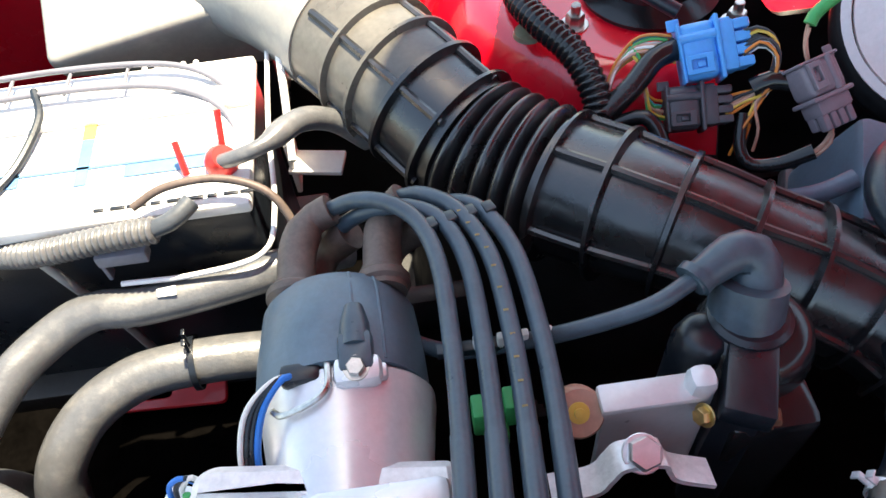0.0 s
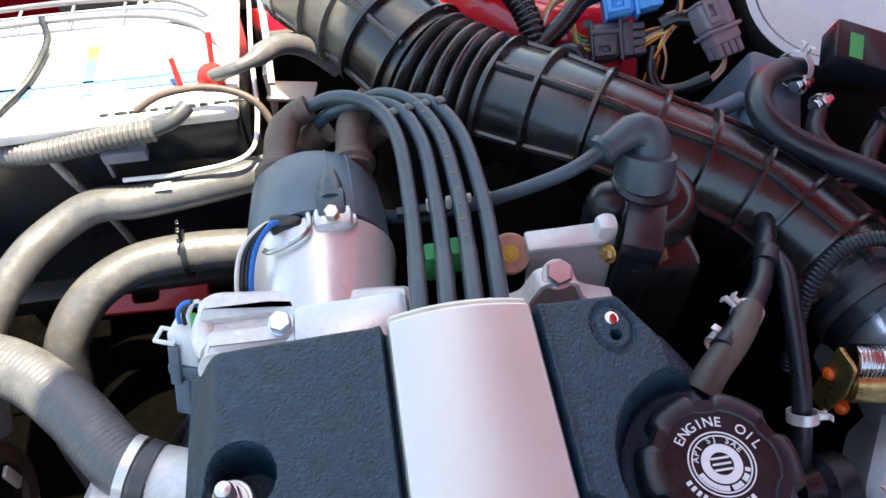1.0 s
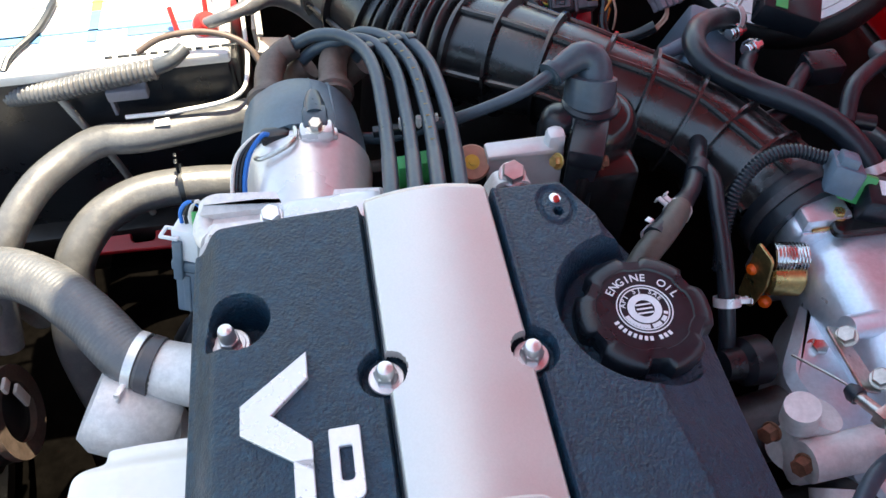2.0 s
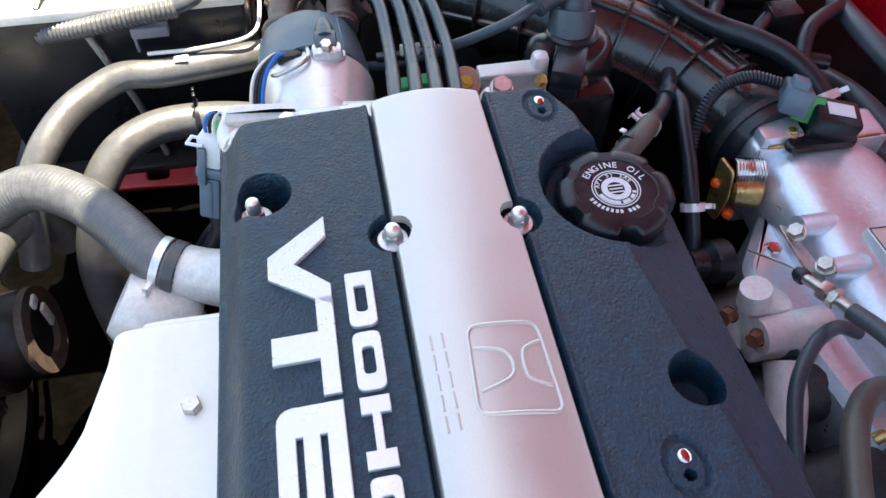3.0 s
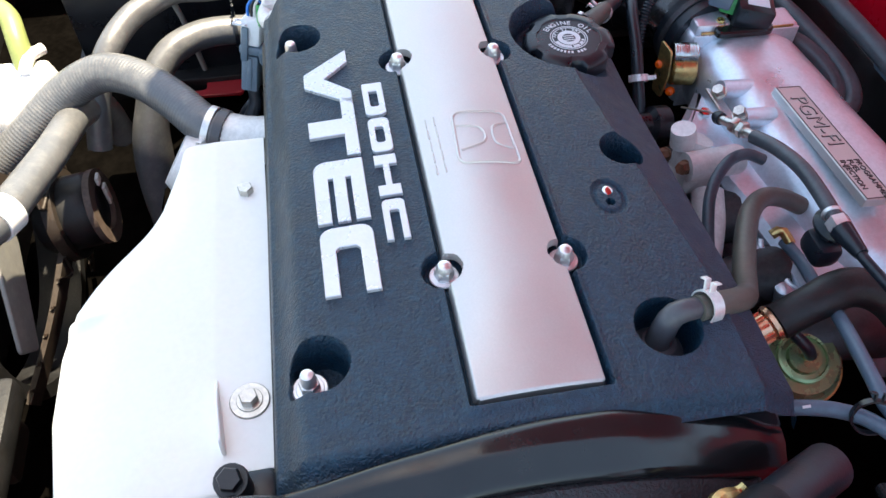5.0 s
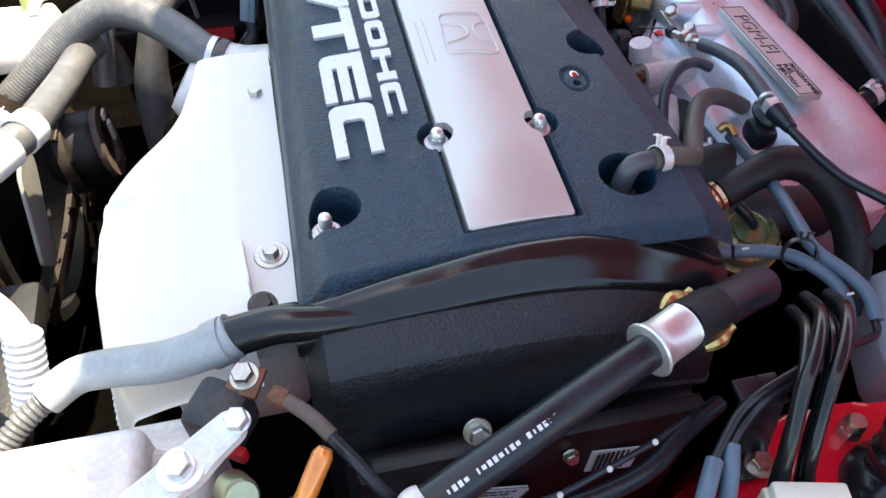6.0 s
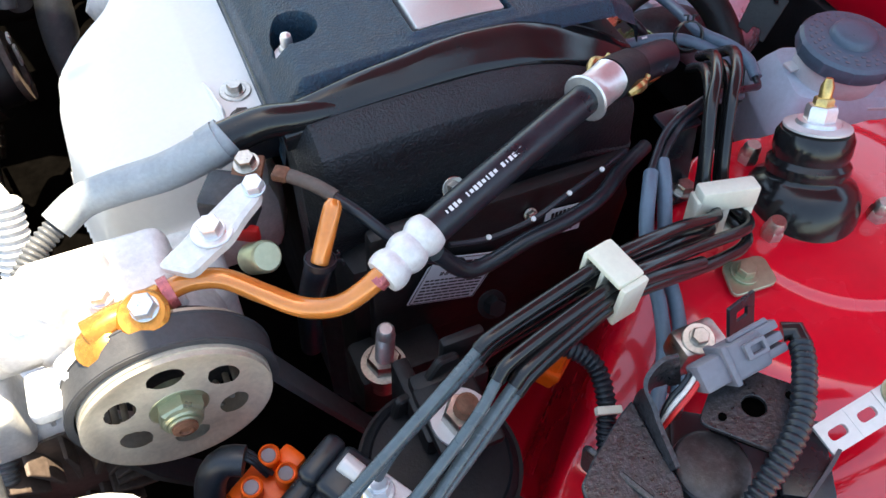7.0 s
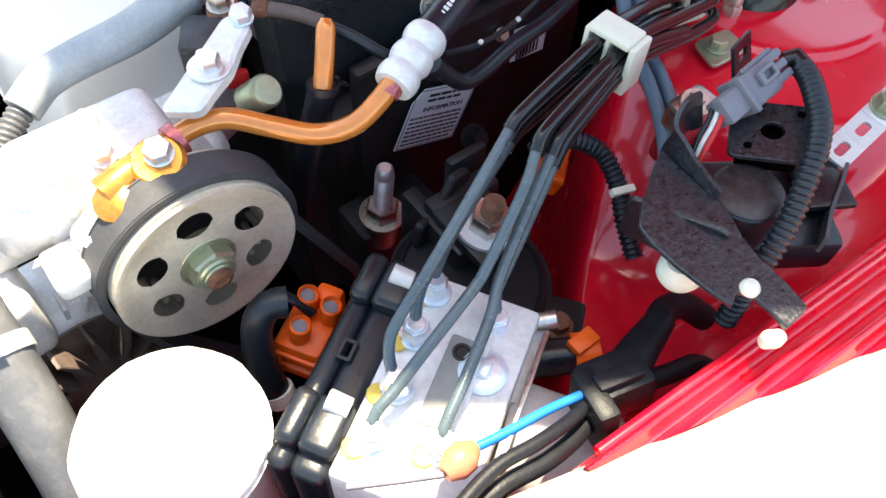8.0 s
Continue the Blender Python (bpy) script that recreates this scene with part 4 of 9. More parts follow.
for n_lead, pts in enumerate(LEADS):
    lead = thing("ignition_lead", pts[-1], "grey ignition lead from the distributor to the plugs", "ignition lead", "ignition leads")
    part("jacket", tube(pts, 0.0044, 14, 0.004), "wire_gray", lead)
    part("end_boot", tube(pts[-3:], 0.0047, 14, 0.004), "wire_gray", lead)
    if n_lead == 2:
        for q in np.linspace(0.30, 0.80, 14):
            i = q * (len(pts) - 1)
            a, b = V3(*pts[int(i)]), V3(*pts[int(i) + 1])
            p = a + (b - a) * (i % 1)
            part("print", box(0.0009, 0.0024, 0.0003, 0, p + V3(-0.0002, -0.0016, 0.0044), basis((0, -0.3, 1), (1, 0, 0))), "leadprint", lead, "yellow print too small to read")
hold = thing("lead_holder", (0.26, 0.426, 0.765), "black plastic holder that keeps the ignition leads apart", "cable clip")
part("bar", tube([(0.236, 0.421, 0.7705), (0.248, 0.4235, 0.7690), (0.260, 0.426, 0.7685), (0.276, 0.4265, 0.7685)], 0.0026, 10, 0.003), "plastic", hold)
for x, y in ((0.2375, 0.4215), (0.2475, 0.424), (0.258, 0.426), (0.2675, 0.427)):
    part("notch", box(0.006, 0.006, 0.008, 0.001, (x + 0.0045, y - 0.001, 0.7755), basis((0.3, -1, 0.2))), "plastic", hold)
hold2 = thing("lead_holder", (0.262, 0.352, 0.755), "black plastic comb with white teeth behind the leads", "cable clip")
part("bar", box(0.060, 0.006, 0.006, 0.001, (0.266, 0.362, 0.752)), "plastic", hold2)
for k in range(5):
    part("tooth", box(0.0035, 0.004, 0.010, 0.0008, (0.244 + k * 0.0115, 0.361, 0.757)), "whitewire" if k else "plastic", hold2)

# cast end plate with its bolts, beside the distributor
plate = thing("cam_end_plate", (0.155, 0.273, 0.72), "cast aluminium end plate bolted to the cylinder head", "end plate")
part("casting", prism(rounded([(0.131, 0.272), (0.240, 0.272), (0.240, 0.292), (0.215, 0.304), (0.160, 0.314), (0.129, 0.316), (0.124, 0.300)], 0.006), 0.024, 0.004, (0, 0, 0.731)), "alu_dull", plate)
part("upper_bar", prism(rounded([(0.1245, 0.3010), (0.1650, 0.3005), (0.1720, 0.2940), (0.2380, 0.2880), (0.2380, 0.3050), (0.1800, 0.3120), (0.1330, 0.3175), (0.1250, 0.3130)], 0.005, 6), 0.014, 0.0042, (0, 0, 0.7500)), "alu_dull", plate, "smooth cast upper bar")
part("lower_bar", prism(rounded([(0.1275, 0.2800), (0.2270, 0.2770), (0.2270, 0.2900), (0.1720, 0.2945), (0.1300, 0.2960)], 0.005, 6), 0.012, 0.0040, (0, 0, 0.7490)), "alu_dull", plate, "smooth cast lower bar")
part("corner_lobe", tube([(0.1340, 0.3135, 0.7540), (0.1275, 0.3040, 0.7510), (0.1270, 0.2930, 0.7505), (0.1310, 0.2860, 0.7520)], 0.0072, 18), "alu_dull", plate)
for bx, by in ((0.1685, 0.2905), (0.2130, 0.2860)):
    part("bolt", bolt_mesh(0.0105, (bx, by, 0.7620), (0, -0.25, 1), 1.3, turn=0.1), "alu", plate)
part("lug", washer(0.003, 0.0085, 0.006, (0.1330, 0.2790, 0.7500), (0, -0.75, 0.6)), "alu_dull", plate)
part("lug_core", cyl(0.003, 0.004, (0.1330, 0.2805, 0.7500), (0, -0.75, 0.6)), "gold", plate)

# slate connector on its lead, beside the end plate
cn = thing("wiring_connector", (0.112, 0.295, 0.66), "slate blue wiring connector hanging beside the cylinder head", "connector")
_kx = basis((0.017, 0.020, 0.083), (0.3, 1, 0))
_ko = V3(0.1085, 0.3030, 0.7130)
part("plug_body", box(0.015, 0.017, 0.034, 0.002, _ko + _kx @ V3(0, 0, -0.018), _kx), "conn_blue", cn)
part("plug_rib", box(0.005, 0.019, 0.030, 0.001, _ko + _kx @ V3(0, 0, -0.018), _kx), "conn_blue", cn)
part("collar", box(0.019, 0.020, 0.008, 0.002, _ko + _kx @ V3(0, 0, 0.004), _kx), "conn_blue", cn)
part("socket", box(0.017, 0.018, 0.024, 0.002, _ko + _kx @ V3(0, 0, 0.020), _kx), "label", cn, "pale grey socket")
part("latch", box(0.006, 0.004, 0.030, 0.001, _ko + _kx @ V3(-0.004, -0.0105, 0.010), _kx), "conn_blue", cn)
part("latch_loop", ringplate(rounded([(-0.006, -0.006), (0.006, -0.006), (0.006, 0.006), (-0.006, 0.006)], 0.001, 3), rounded([(-0.004, -0.004), (0.004, -0.004), (0.004, 0.004), (-0.004, 0.004)], 0.001, 3), 0.002, 0.0003, _ko + _kx @ V3(-0.009, -0.006, 0.026), _kx), "label", cn)
part("clip_body", box(0.012, 0.014, 0.016, 0.003, (0.120, 0.296, 0.7130)), "conn_blue", cn)
part("lead", tube([(0.1035, 0.296, 0.681), (0.103, 0.292, 0.665), (0.092, 0.284, 0.648), (0.082, 0.276, 0.634)], 0.0062, 12), "rubber", cn, "black taped lead")
part("lead", tube([(0.108, 0.300, 0.668), (0.094, 0.296, 0.655), (0.08, 0.30, 0.63)], 0.0050, 12), "rubber", cn, "black taped lead")
for _k, _mt in enumerate(("bluewire", "plastic", "whitewire")):
    part("wire", tube([_ko + _kx @ V3(-0.004 + 0.0030 * _k, 0, 0.030), _ko + _kx @ V3(-0.005 + 0.0030 * _k, 0.001, 0.040), (0.119 + 0.002 * _k, 0.315, 0.758), (0.127, 0.314, 0.750)], 0.0013, 8, 0.002), _mt, cn)
part("green_lead", tube([_ko + _kx @ V3(0.006, -0.006, 0.020), _ko + _kx @ V3(0.007, -0.007, 0.032), (0.121, 0.309, 0.755)], 0.0018, 8, 0.002), "green", cn)

# ignition coil and its lead
coil = thing("ignition_coil", (0.387, 0.325, 0.62), "black ignition coil with a thick rubber-booted lead", "ignition coil")
part("body", lathe([(0.026, 0), (0.0290, 0.01), (0.0295, 0.110), (0.0285, 0.128), (0.0250, 0.139), (0.0205, 0.1425), (0.012, 0.143)], (0.3855, 0.345, 0.622), (0, 0.02, 1), 44), "gloss", coil)
part("plinth", box(0.044, 0.030, 0.12, 0.006, (0.384, 0.318, 0.685)), "gloss", coil)
_cy2 = unit(V3(0.40, 0.91, -0.06))
_cx2 = unit(np.cross(_cy2, V3(0, 0, 1)))
COX = np.array([_cx2, _cy2, np.cross(_cx2, _cy2)]).T
part("core_case", box(0.0205, 0.044, 0.100, 0.003, (0.3722, 0.3245, 0.7010), COX), "plastic", coil)
part("core", box(0.0225, 0.046, 0.014, 0.002, (0.3730, 0.3240, 0.7600), COX), "plastic", coil, "black laminated core")
part("side_lobe", lathe([(0.013, 0), (0.0145, 0.004), (0.0145, 0.085), (0.012, 0.094), (0.008, 0.097)], (0.3600, 0.345, 0.668), (0, 0.02, 1), 28), "plastic", coil)
part("lid", lathe([(0.017, 0), (0.0195, 0.002), (0.0195, 0.004), (0.017, 0.006)], (0.382, 0.351, 0.7615), (0, 0.1, 1), 28), "plastic", coil)
part("screw", bolt_mesh(0.007, (0.3755, 0.3050, 0.7575), (0.9, -0.3, 0.4)), "rust", coil)
part("screw", bolt_mesh(0.007, (0.3490, 0.3100, 0.7575), (-0.9, -0.3, 0.4)), "gold", coil)
part("boot", join(tube([(0.3810, 0.352, 0.758), (0.3820, 0.357, 0.768), (0.3835, 0.362, 0.778)], lambda s, u: 0.0182 - 0.0015 * u, 22),
     tube([(0.386, 0.362, 0.773), (0.3860, 0.370, 0.784), (0.377, 0.372, 0.788), (0.366, 0.368, 0.785), (0.355, 0.363, 0.782)], lambda s, u: 0.0125 - 0.0052 * u, 18)), "wire_gray", coil, "grey moulded rubber boot")
part("collar", tube([(0.3585, 0.3655, 0.7838), (0.355, 0.3630, 0.7826)], 0.0092, 16, 0.001), "wire_gray", coil)
part("lead", tube([(0.356, 0.364, 0.783), (0.335, 0.357, 0.776), (0.305, 0.358, 0.763), (0.270, 0.362, 0.750), (0.24, 0.37, 0.738), (0.21, 0.40, 0.715)], 0.0042, 14), "wire_gray", coil, "grey ignition lead")

# pale bracket, its bolt and the round rubber disc
brk = thing("coil_bracket", (0.325, 0.315, 0.70), "pale folded steel bracket holding the ignition coil", "bracket")
part("plate", join(prism(rounded([(0, 0), (0.050, 0), (0.050, 0.075), (0, 0.075)], 0.006), 0.003, 0.0008, (0.305, 0.3165, 0.688), np.array([V3(1, 0, 0), V3(0, 0.05, 1), V3(0, -1, 0.05)]).T), box(0.046, 0.014, 0.005, 0.002, (0.327, 0.322, 0.7610)), box(0.013, 0.013, 0.024, 0.005, (0.349, 0.322, 0.7615))), "white_paint", brk)
part("clamp_plate", band([(0.276, 0.290, 0.752), (0.294, 0.290, 0.755), (0.300, 0.292, 0.762), (0.306, 0.294, 0.768), (0.322, 0.294, 0.7665), (0.326, 0.293, 0.760), (0.330, 0.291, 0.754), (0.346, 0.288, 0.749)], (0, -1, 0.35), 0.015, 0.0022), "alu_dull", brk, "bent aluminium clamp plate")
part("bolt", bolt_mesh(0.0125, (0.3140, 0.2930, 0.7690), (0, -0.35, 0.94), 1.35), "nut", brk)
disc = thing("rubber_plug", (0.294, 0.322, 0.74), "round salmon plastic plug with a gold centre", "plug")
part("rim", lathe([(0.0110, 0), (0.0120, 0.002), (0.0120, 0.008), (0.0108, 0.010)], (0.295, 0.325, 0.7485), (0.05, -0.55, 0.8), 28), "pinkwire", disc)
part("centre", join(lathe([(0.0052, 0), (0.0048, 0.0015)], (0.295, 0.3198, 0.7562), (0.05, -0.55, 0.8), 20), lathe([(0.0026, 0), (0.0024, 0.003)], (0.295, 0.3198, 0.7562), (0.05, -0.55, 0.8), 14)), "yellow", disc)
gc = thing("green_connector", (0.258, 0.325, 0.72), "green plastic wiring plug behind the leads", "connector")
part("body", join(box(0.010, 0.012, 0.022, 0.0015, (0.2535, 0.332, 0.741)), box(0.011, 0.010, 0.014, 0.002, (0.2595, 0.326, 0.731)), box(0.009, 0.012, 0.020, 0.0015, (0.268, 0.334, 0.742))), "green", gc)

# ---- air intake duct ----
duct = thing("air_intake_duct", (0.33, 0.47, 0.67), "ribbed black rubber air intake duct with a bellows", "air duct")
DP = [(0.085, 0.765, 0.700), (0.130, 0.722, 0.722), (0.171, 0.673, 0.733), (0.206, 0.627, 0.732), (0.242, 0.572, 0.730), (0.281, 0.521, 0.718), (0.323, 0.484, 0.717), (0.359, 0.455, 0.721), (0.388, 0.434, 0.722), (0.416, 0.414, 0.718), (0.450, 0.395, 0.711), (0.480, 0.373, 0.703), (0.500, 0.345, 0.698), (0.515, 0.315, 0.696), (0.522, 0.290, 0.695)]
_dp, _ds = resample(spline(DP, 12), 0.0012)


def near_s(p):
    return _ds[np.argmin(np.linalg.norm(_dp - np.asarray(p), axis=1))]


C0, C1 = near_s((0.198, 0.638, 0.732)), near_s((0.250, 0.561, 0.727))
B0, B1 = near_s((0.276, 0.527, 0.719)), near_s((0.320, 0.486, 0.717))
duct_r = lambda s: np.interp(s, [0, C0, C1, B0, B1, B1 + 0.04, B1 + 0.085, _ds[-1]], [0.0395, 0.0440, 0.0425, 0.0425, 0.0430, 0.0420, 0.0375, 0.0345])


def duct_radius(s):
    r = duct_r(s)
    if B0 <= s <= B1:
        r += -0.0050 + 0.0100 * abs(math.sin(math.pi * (s - B0) / (B1 - B0) * 5)) ** 0.8
    return r


def index_at(s):
    return int(np.argmin(abs(_ds - s)))


part("tube", sweep(_dp[index_at(C0):], [duct_radius(s) for s in _ds[index_at(C0):]], 48), "duct", duct)
for s0 in [C1 - 0.047, C1 - 0.022, C1 + 0.003, B0 - 0.010] + list(np.arange(B1 + 0.007, _ds[-1] - 0.004, 0.0355)):
    i = index_at(s0)
    j0, j1 = max(0, i - 2), min(len(_dp), i + 3)
    r0 = duct_r(_ds[i])
    part("rib", sweep(_dp[j0:j1], [r0 + 0.0005] + [r0 + 0.0062] * (j1 - j0 - 2) + [r0 + 0.0005], 48), "duct_sunlit" if s0 < C1 else "duct", duct)


def duct_line(a0, a1, ang):
    """A rib along the duct, at a fixed turn round it."""
    sel = [i for i, s in enumerate(_ds) if a0 <= s <= a1][::3]
    pts = []
    for i in sel:
        t = unit(_dp[min(i + 1, len(_dp) - 1)] - _dp[max(i - 1, 0)])
        up = unit(V3(0, 0, 1) - t * t[2])
        sd = np.cross(t, up)
        d = math.cos(radians(ang)) * up + math.sin(radians(ang)) * sd
        pts.append(_dp[i] + d * (duct_r(_ds[i]) + 0.0015))
    return sweep(np.array(pts), [0.0030] * len(pts), 8)


for a in (34, 98, -30):
    part("long_rib", duct_line(C0 + 0.012, B0 - 0.006, a), "duct", duct)
for a in (15, 80, -50):
    part("long_rib", duct_line(B1 + 0.004, _ds[-1] - 0.01, a), "duct", duct)
# paler skin over the duct's first stretch, painting the sun on it
part("cuff", sweep(_dp[index_at(C0):index_at(C1)], [duct_r(s) + 0.0016 for s in _ds[index_at(C0):index_at(C1)]], 48), "duct_sunlit", duct, "rubber cuff painted pale for sun glare")

# ---- air box, battery ----
airbox = thing("air_filter_box", (0.03, 0.78, 0.60), "pale grey sunlit air filter box", "air filter box")
part("lid", block8([(-0.020, 0.672, 0.694), (0.150, 0.712, 0.650), (0.095, 0.93, 0.650), (-0.075, 0.89, 0.694)], [(-0.020, 0.658, 0.722), (0.150, 0.706, 0.728), (0.095, 0.93, 0.735), (-0.075, 0.89, 0.730)], 0.009), "gray_case", airbox)
part("case", box(0.15, 0.12, 0.10, 0.015, (0.055, 0.800, 0.610)), "plastic", airbox)
part("outlet", sweep(_dp[:index_at(C0) + 4], [duct_r(v) + 0.0008 for v in _ds[:index_at(C0) + 4]], 48), "gray_case", airbox, "pale grey outlet neck")
part("band", sweep(_dp[index_at(C0) - 5:index_at(C0) + 5], [duct_r(C0) + 0.0030] * 10, 48), "gray_case", airbox)

batt = thing("car_battery", (0.02, 0.56, 0.54), "white car battery bleached by the sun", "car battery")
part("case", box(0.233, 0.133, 0.17, 0.004, (0.018, 0.562, 0.635)), "plastic", batt, "black battery case")
part("lid", join(box(0.238, 0.138, 0.010, 0.003, (0.018, 0.562, 0.7235)), box(0.235, 0.020, 0.006, 0.002, (0.018, 0.588, 0.730))), "battery", batt)
part("label", box(0.008, 0.060, 0.0006, 0, (0.030, 0.555, 0.7293)), "batt_blue", batt, "blue and yellow label strip")
part("label", box(0.008, 0.014, 0.0007, 0, (0.030, 0.572, 0.7296)), "yellow", batt, "yellow label patch")
part("label", box(0.200, 0.0022, 0.0006, 0, (0.015, 0.5395, 0.7293)), "batt_blue", batt)
part("label", box(0.052, 0.010, 0.0006, 0, (0.083, 0.5325, 0.7293)), "batt_blue", batt, "blue label patch")
part("label", box(0.05, 0.012, 0.0006, 0, (-0.035, 0.536, 0.7293)), "batt_blue", batt, "blue label patch")
for k in range(9):
    part("vent", box(0.006 + 0.003 * (k % 3), 0.0022, 0.0014, 0.0003, (0.045 + 0.0115 * k, 0.5025, 0.7292)), "plastic", batt)
for k in range(5):
    part("knob", lathe([(0.002, 0), (0.002, 0.003), (0.001, 0.004)], (0.060 + k * 0.009, 0.629, 0.727), n=10), "battery", batt)
strap = thing("battery_hold_down", (0.03, 0.56, 0.70), "pale curved battery hold-down bar with ribs", "battery clamp")
part("bar", join(tube([(-0.13, 0.598, 0.733), (-0.05, 0.606, 0.736), (0.03, 0.606, 0.737), (0.085, 0.597, 0.736), (0.118, 0.575, 0.732), (0.130, 0.545, 0.722)], 0.0022, 10), tube([(-0.13, 0.620, 0.733), (-0.05, 0.628, 0.736), (0.03, 0.628, 0.737), (0.085, 0.620, 0.736), (0.116, 0.600, 0.732), (0.132, 0.572, 0.722)], 0.0022, 10)), "conn_gray", strap)
for x in (-0.10, -0.065, -0.03, 0.01, 0.05):
    part("rung", tube([(x, 0.605, 0.735), (x + 0.001, 0.627, 0.735)], 0.0012, 8), "conn_gray", strap)
part("rod", tube([(-0.065, 0.635, 0.70), (-0.065, 0.640, 0.745)], 0.0035, 12), "zinc", strap)
part("cable_tie", tube([(-0.010, 0.610, 0.738), (-0.004, 0.585, 0.734), (-0.012, 0.545, 0.732), (-0.028, 0.515, 0.732), (-0.033, 0.500, 0.728)], 0.0028, 8), "rubber", strap)
term = thing("battery_terminal", (0.115, 0.53, 0.715), "red positive battery terminal cover with a thick grey cable", "battery terminal")
part("cover", join(lathe([(0.010, 0), (0.0105, 0.006), (0.008, 0.011)], (0.118, 0.527, 0.7300), (0.5, -0.3, 0.8), 24)), "redp", term)
for a, b in (((0.098, 0.520, 0.731), (0.094, 0.535, 0.746)), ((0.120, 0.538, 0.734), (0.121, 0.552, 0.752))):
    part("tab", tube([a, b], 0.0022, 8), "redp", term, "red plastic tab")
part("cable", tube([(0.120, 0.522, 0.736), (0.135, 0.520, 0.742), (0.150, 0.525, 0.744), (0.170, 0.548, 0.738), (0.190, 0.560, 0.722), (0.21, 0.56, 0.70)], lambda s, u: 0.0050 + 0.0028 * smooth01(0.25, 0.35, u), 16), "hose_dust", term, "dusty grey battery cable")
tray = thing("battery_tray", (0.03, 0.53, 0.54), "white steel battery frame with a bent side arm", "battery tray")
part("frame", join(tube([(0.144, 0.640, 0.722), (0.146, 0.56, 0.722), (0.148, 0.50, 0.712), (0.138, 0.474, 0.702), (0.095, 0.468, 0.698), (0.05, 0.470, 0.696)], 0.0018, 10), tube([(0.152, 0.648, 0.728), (0.156, 0.60, 0.722), (0.157, 0.55, 0.70)], 0.0028, 10)), "white", tray)
part("arm", tube([(0.070, 0.493, 0.738), (0.090, 0.500, 0.744), (0.120, 0.502, 0.744), (0.147, 0.494, 0.738), (0.160, 0.482, 0.724), (0.164, 0.470, 0.70)], 0.0026, 10, 0.004), "boot", tray)
part("base", box(0.28, 0.17, 0.02, 0.004, (0.02, 0.56, 0.548)), "dark", tray)
part("tie_rod", tube([(0.002, 0.486, 0.712), (0.010, 0.486, 0.680), (0.022, 0.487, 0.630), (0.03, 0.49, 0.56)], 0.0032, 10), "gray_case", tray, "pale hold-down rod")
part("lug", box(0.040, 0.022, 0.004, 0.001, (0.168, 0.580, 0.664), basis((0, 0, 1), (0.2, 1, 0))), "white", tray, "white folded lug")
part("lug", box(0.004, 0.030, 0.050, 0.001, (0.150, 0.590, 0.664)), "white", tray, "white folded lug")
cond = thing("wiring_conduit", (0.02, 0.49, 0.70), "dusty corrugated wiring conduit along the battery", "conduit")
part("conduit", corrugated([(0.083, 0.479, 0.732), (0.05, 0.481, 0.727), (0.0, 0.486, 0.716), (-0.05, 0.508, 0.697), (-0.084, 0.530, 0.670), (-0.098, 0.540, 0.630), (-0.095, 0.53, 0.56)], 0.0085, 0.0042, 0.0018, 16), "hose_dust", cond)
part("end_wrap", tube([(0.080, 0.479, 0.732), (0.094, 0.482, 0.735), (0.105, 0.492, 0.738)], 0.0058, 12), "rubber_gray", cond)
part("clip_box", box(0.031, 0.010, 0.010, 0.0015, (0.0560, 0.4790, 0.7130)), "conn_gray", cond, "grey clip box")
part("clip_leg", box(0.003, 0.008, 0.022, 0.001, (0.0425, 0.4790, 0.7050)), "conn_gray", cond)

# ---- coolant hoses ----
def hose(pts, r, label, material="hose_dust", n=22, name="coolant_hose"):
    p = np.asarray(pts)
    h = thing(name, p[len(p) // 2], label, "hose", "hoses at the engine's front")
    part("tube", tube(pts, r, n), material, h)
    return h


h1 = hose([(0.185, 0.500, 0.660), (0.150, 0.482, 0.676), (0.110, 0.470, 0.680), (0.060, 0.462, 0.681), (0.028, 0.462, 0.682), (0.003, 0.451, 0.678), (-0.021, 0.427, 0.674), (-0.042, 0.396, 0.660), (-0.058, 0.372, 0.630), (-0.070, 0.350, 0.580)], 0.0125, "dusty upper radiator hose with a sunlit bend")
part("mark", prism(rounded([(0, 0), (0.012, 0), (0.012, 0.006), (0, 0.005)], 0.001), 0.0004, 0.0001, (0.072, 0.458, 0.6935), np.array([V3(1, 0, 0), V3(0, 0.8, 0.6), V3(0, -0.6, 0.8)]).T), "whiteink", h1, "small white mark")
h2 = hose([(0.175, 0.450, 0.615), (0.120, 0.442, 0.637), (0.080, 0.437, 0.646), (0.045, 0.430, 0.648), (0.016, 0.412, 0.644), (-0.004, 0.390, 0.628), (-0.014, 0.378, 0.600), (-0.024, 0.368, 0.560), (-0.030, 0.360, 0.500), (-0.026, 0.345, 0.430), (-0.010, 0.330, 0.360)], lambda s, u: 0.0150 + 0.006 * smooth01(0.42, 0.62, u), "dusty lower coolant hose bent downwards")
part("spring_clip", join(clamp_ring((0.082, 0.437, 0.646), (1, 0.1, -0.05), 0.0170, 0.004, 0.0012, 0.016)), "plastic", h2, "black wire spring clamp")
H3 = [(0.082, 0.262, 0.654), (0.058, 0.270, 0.661), (0.028, 0.305, 0.668), (-0.004, 0.335, 0.672), (-0.040, 0.352, 0.670), (-0.080, 0.348, 0.652), (-0.125, 0.325, 0.622), (-0.18, 0.30, 0.585), (-0.24, 0.28, 0.55)]
h3 = thing("coolant_hose", H3[3], "ribbed black radiator hose on an aluminium neck", "hose", "hoses at the engine's front")
part("tube", corrugated(H3, 0.0184, 0.0034, 0.00022, 32), "hose_dust", h3)
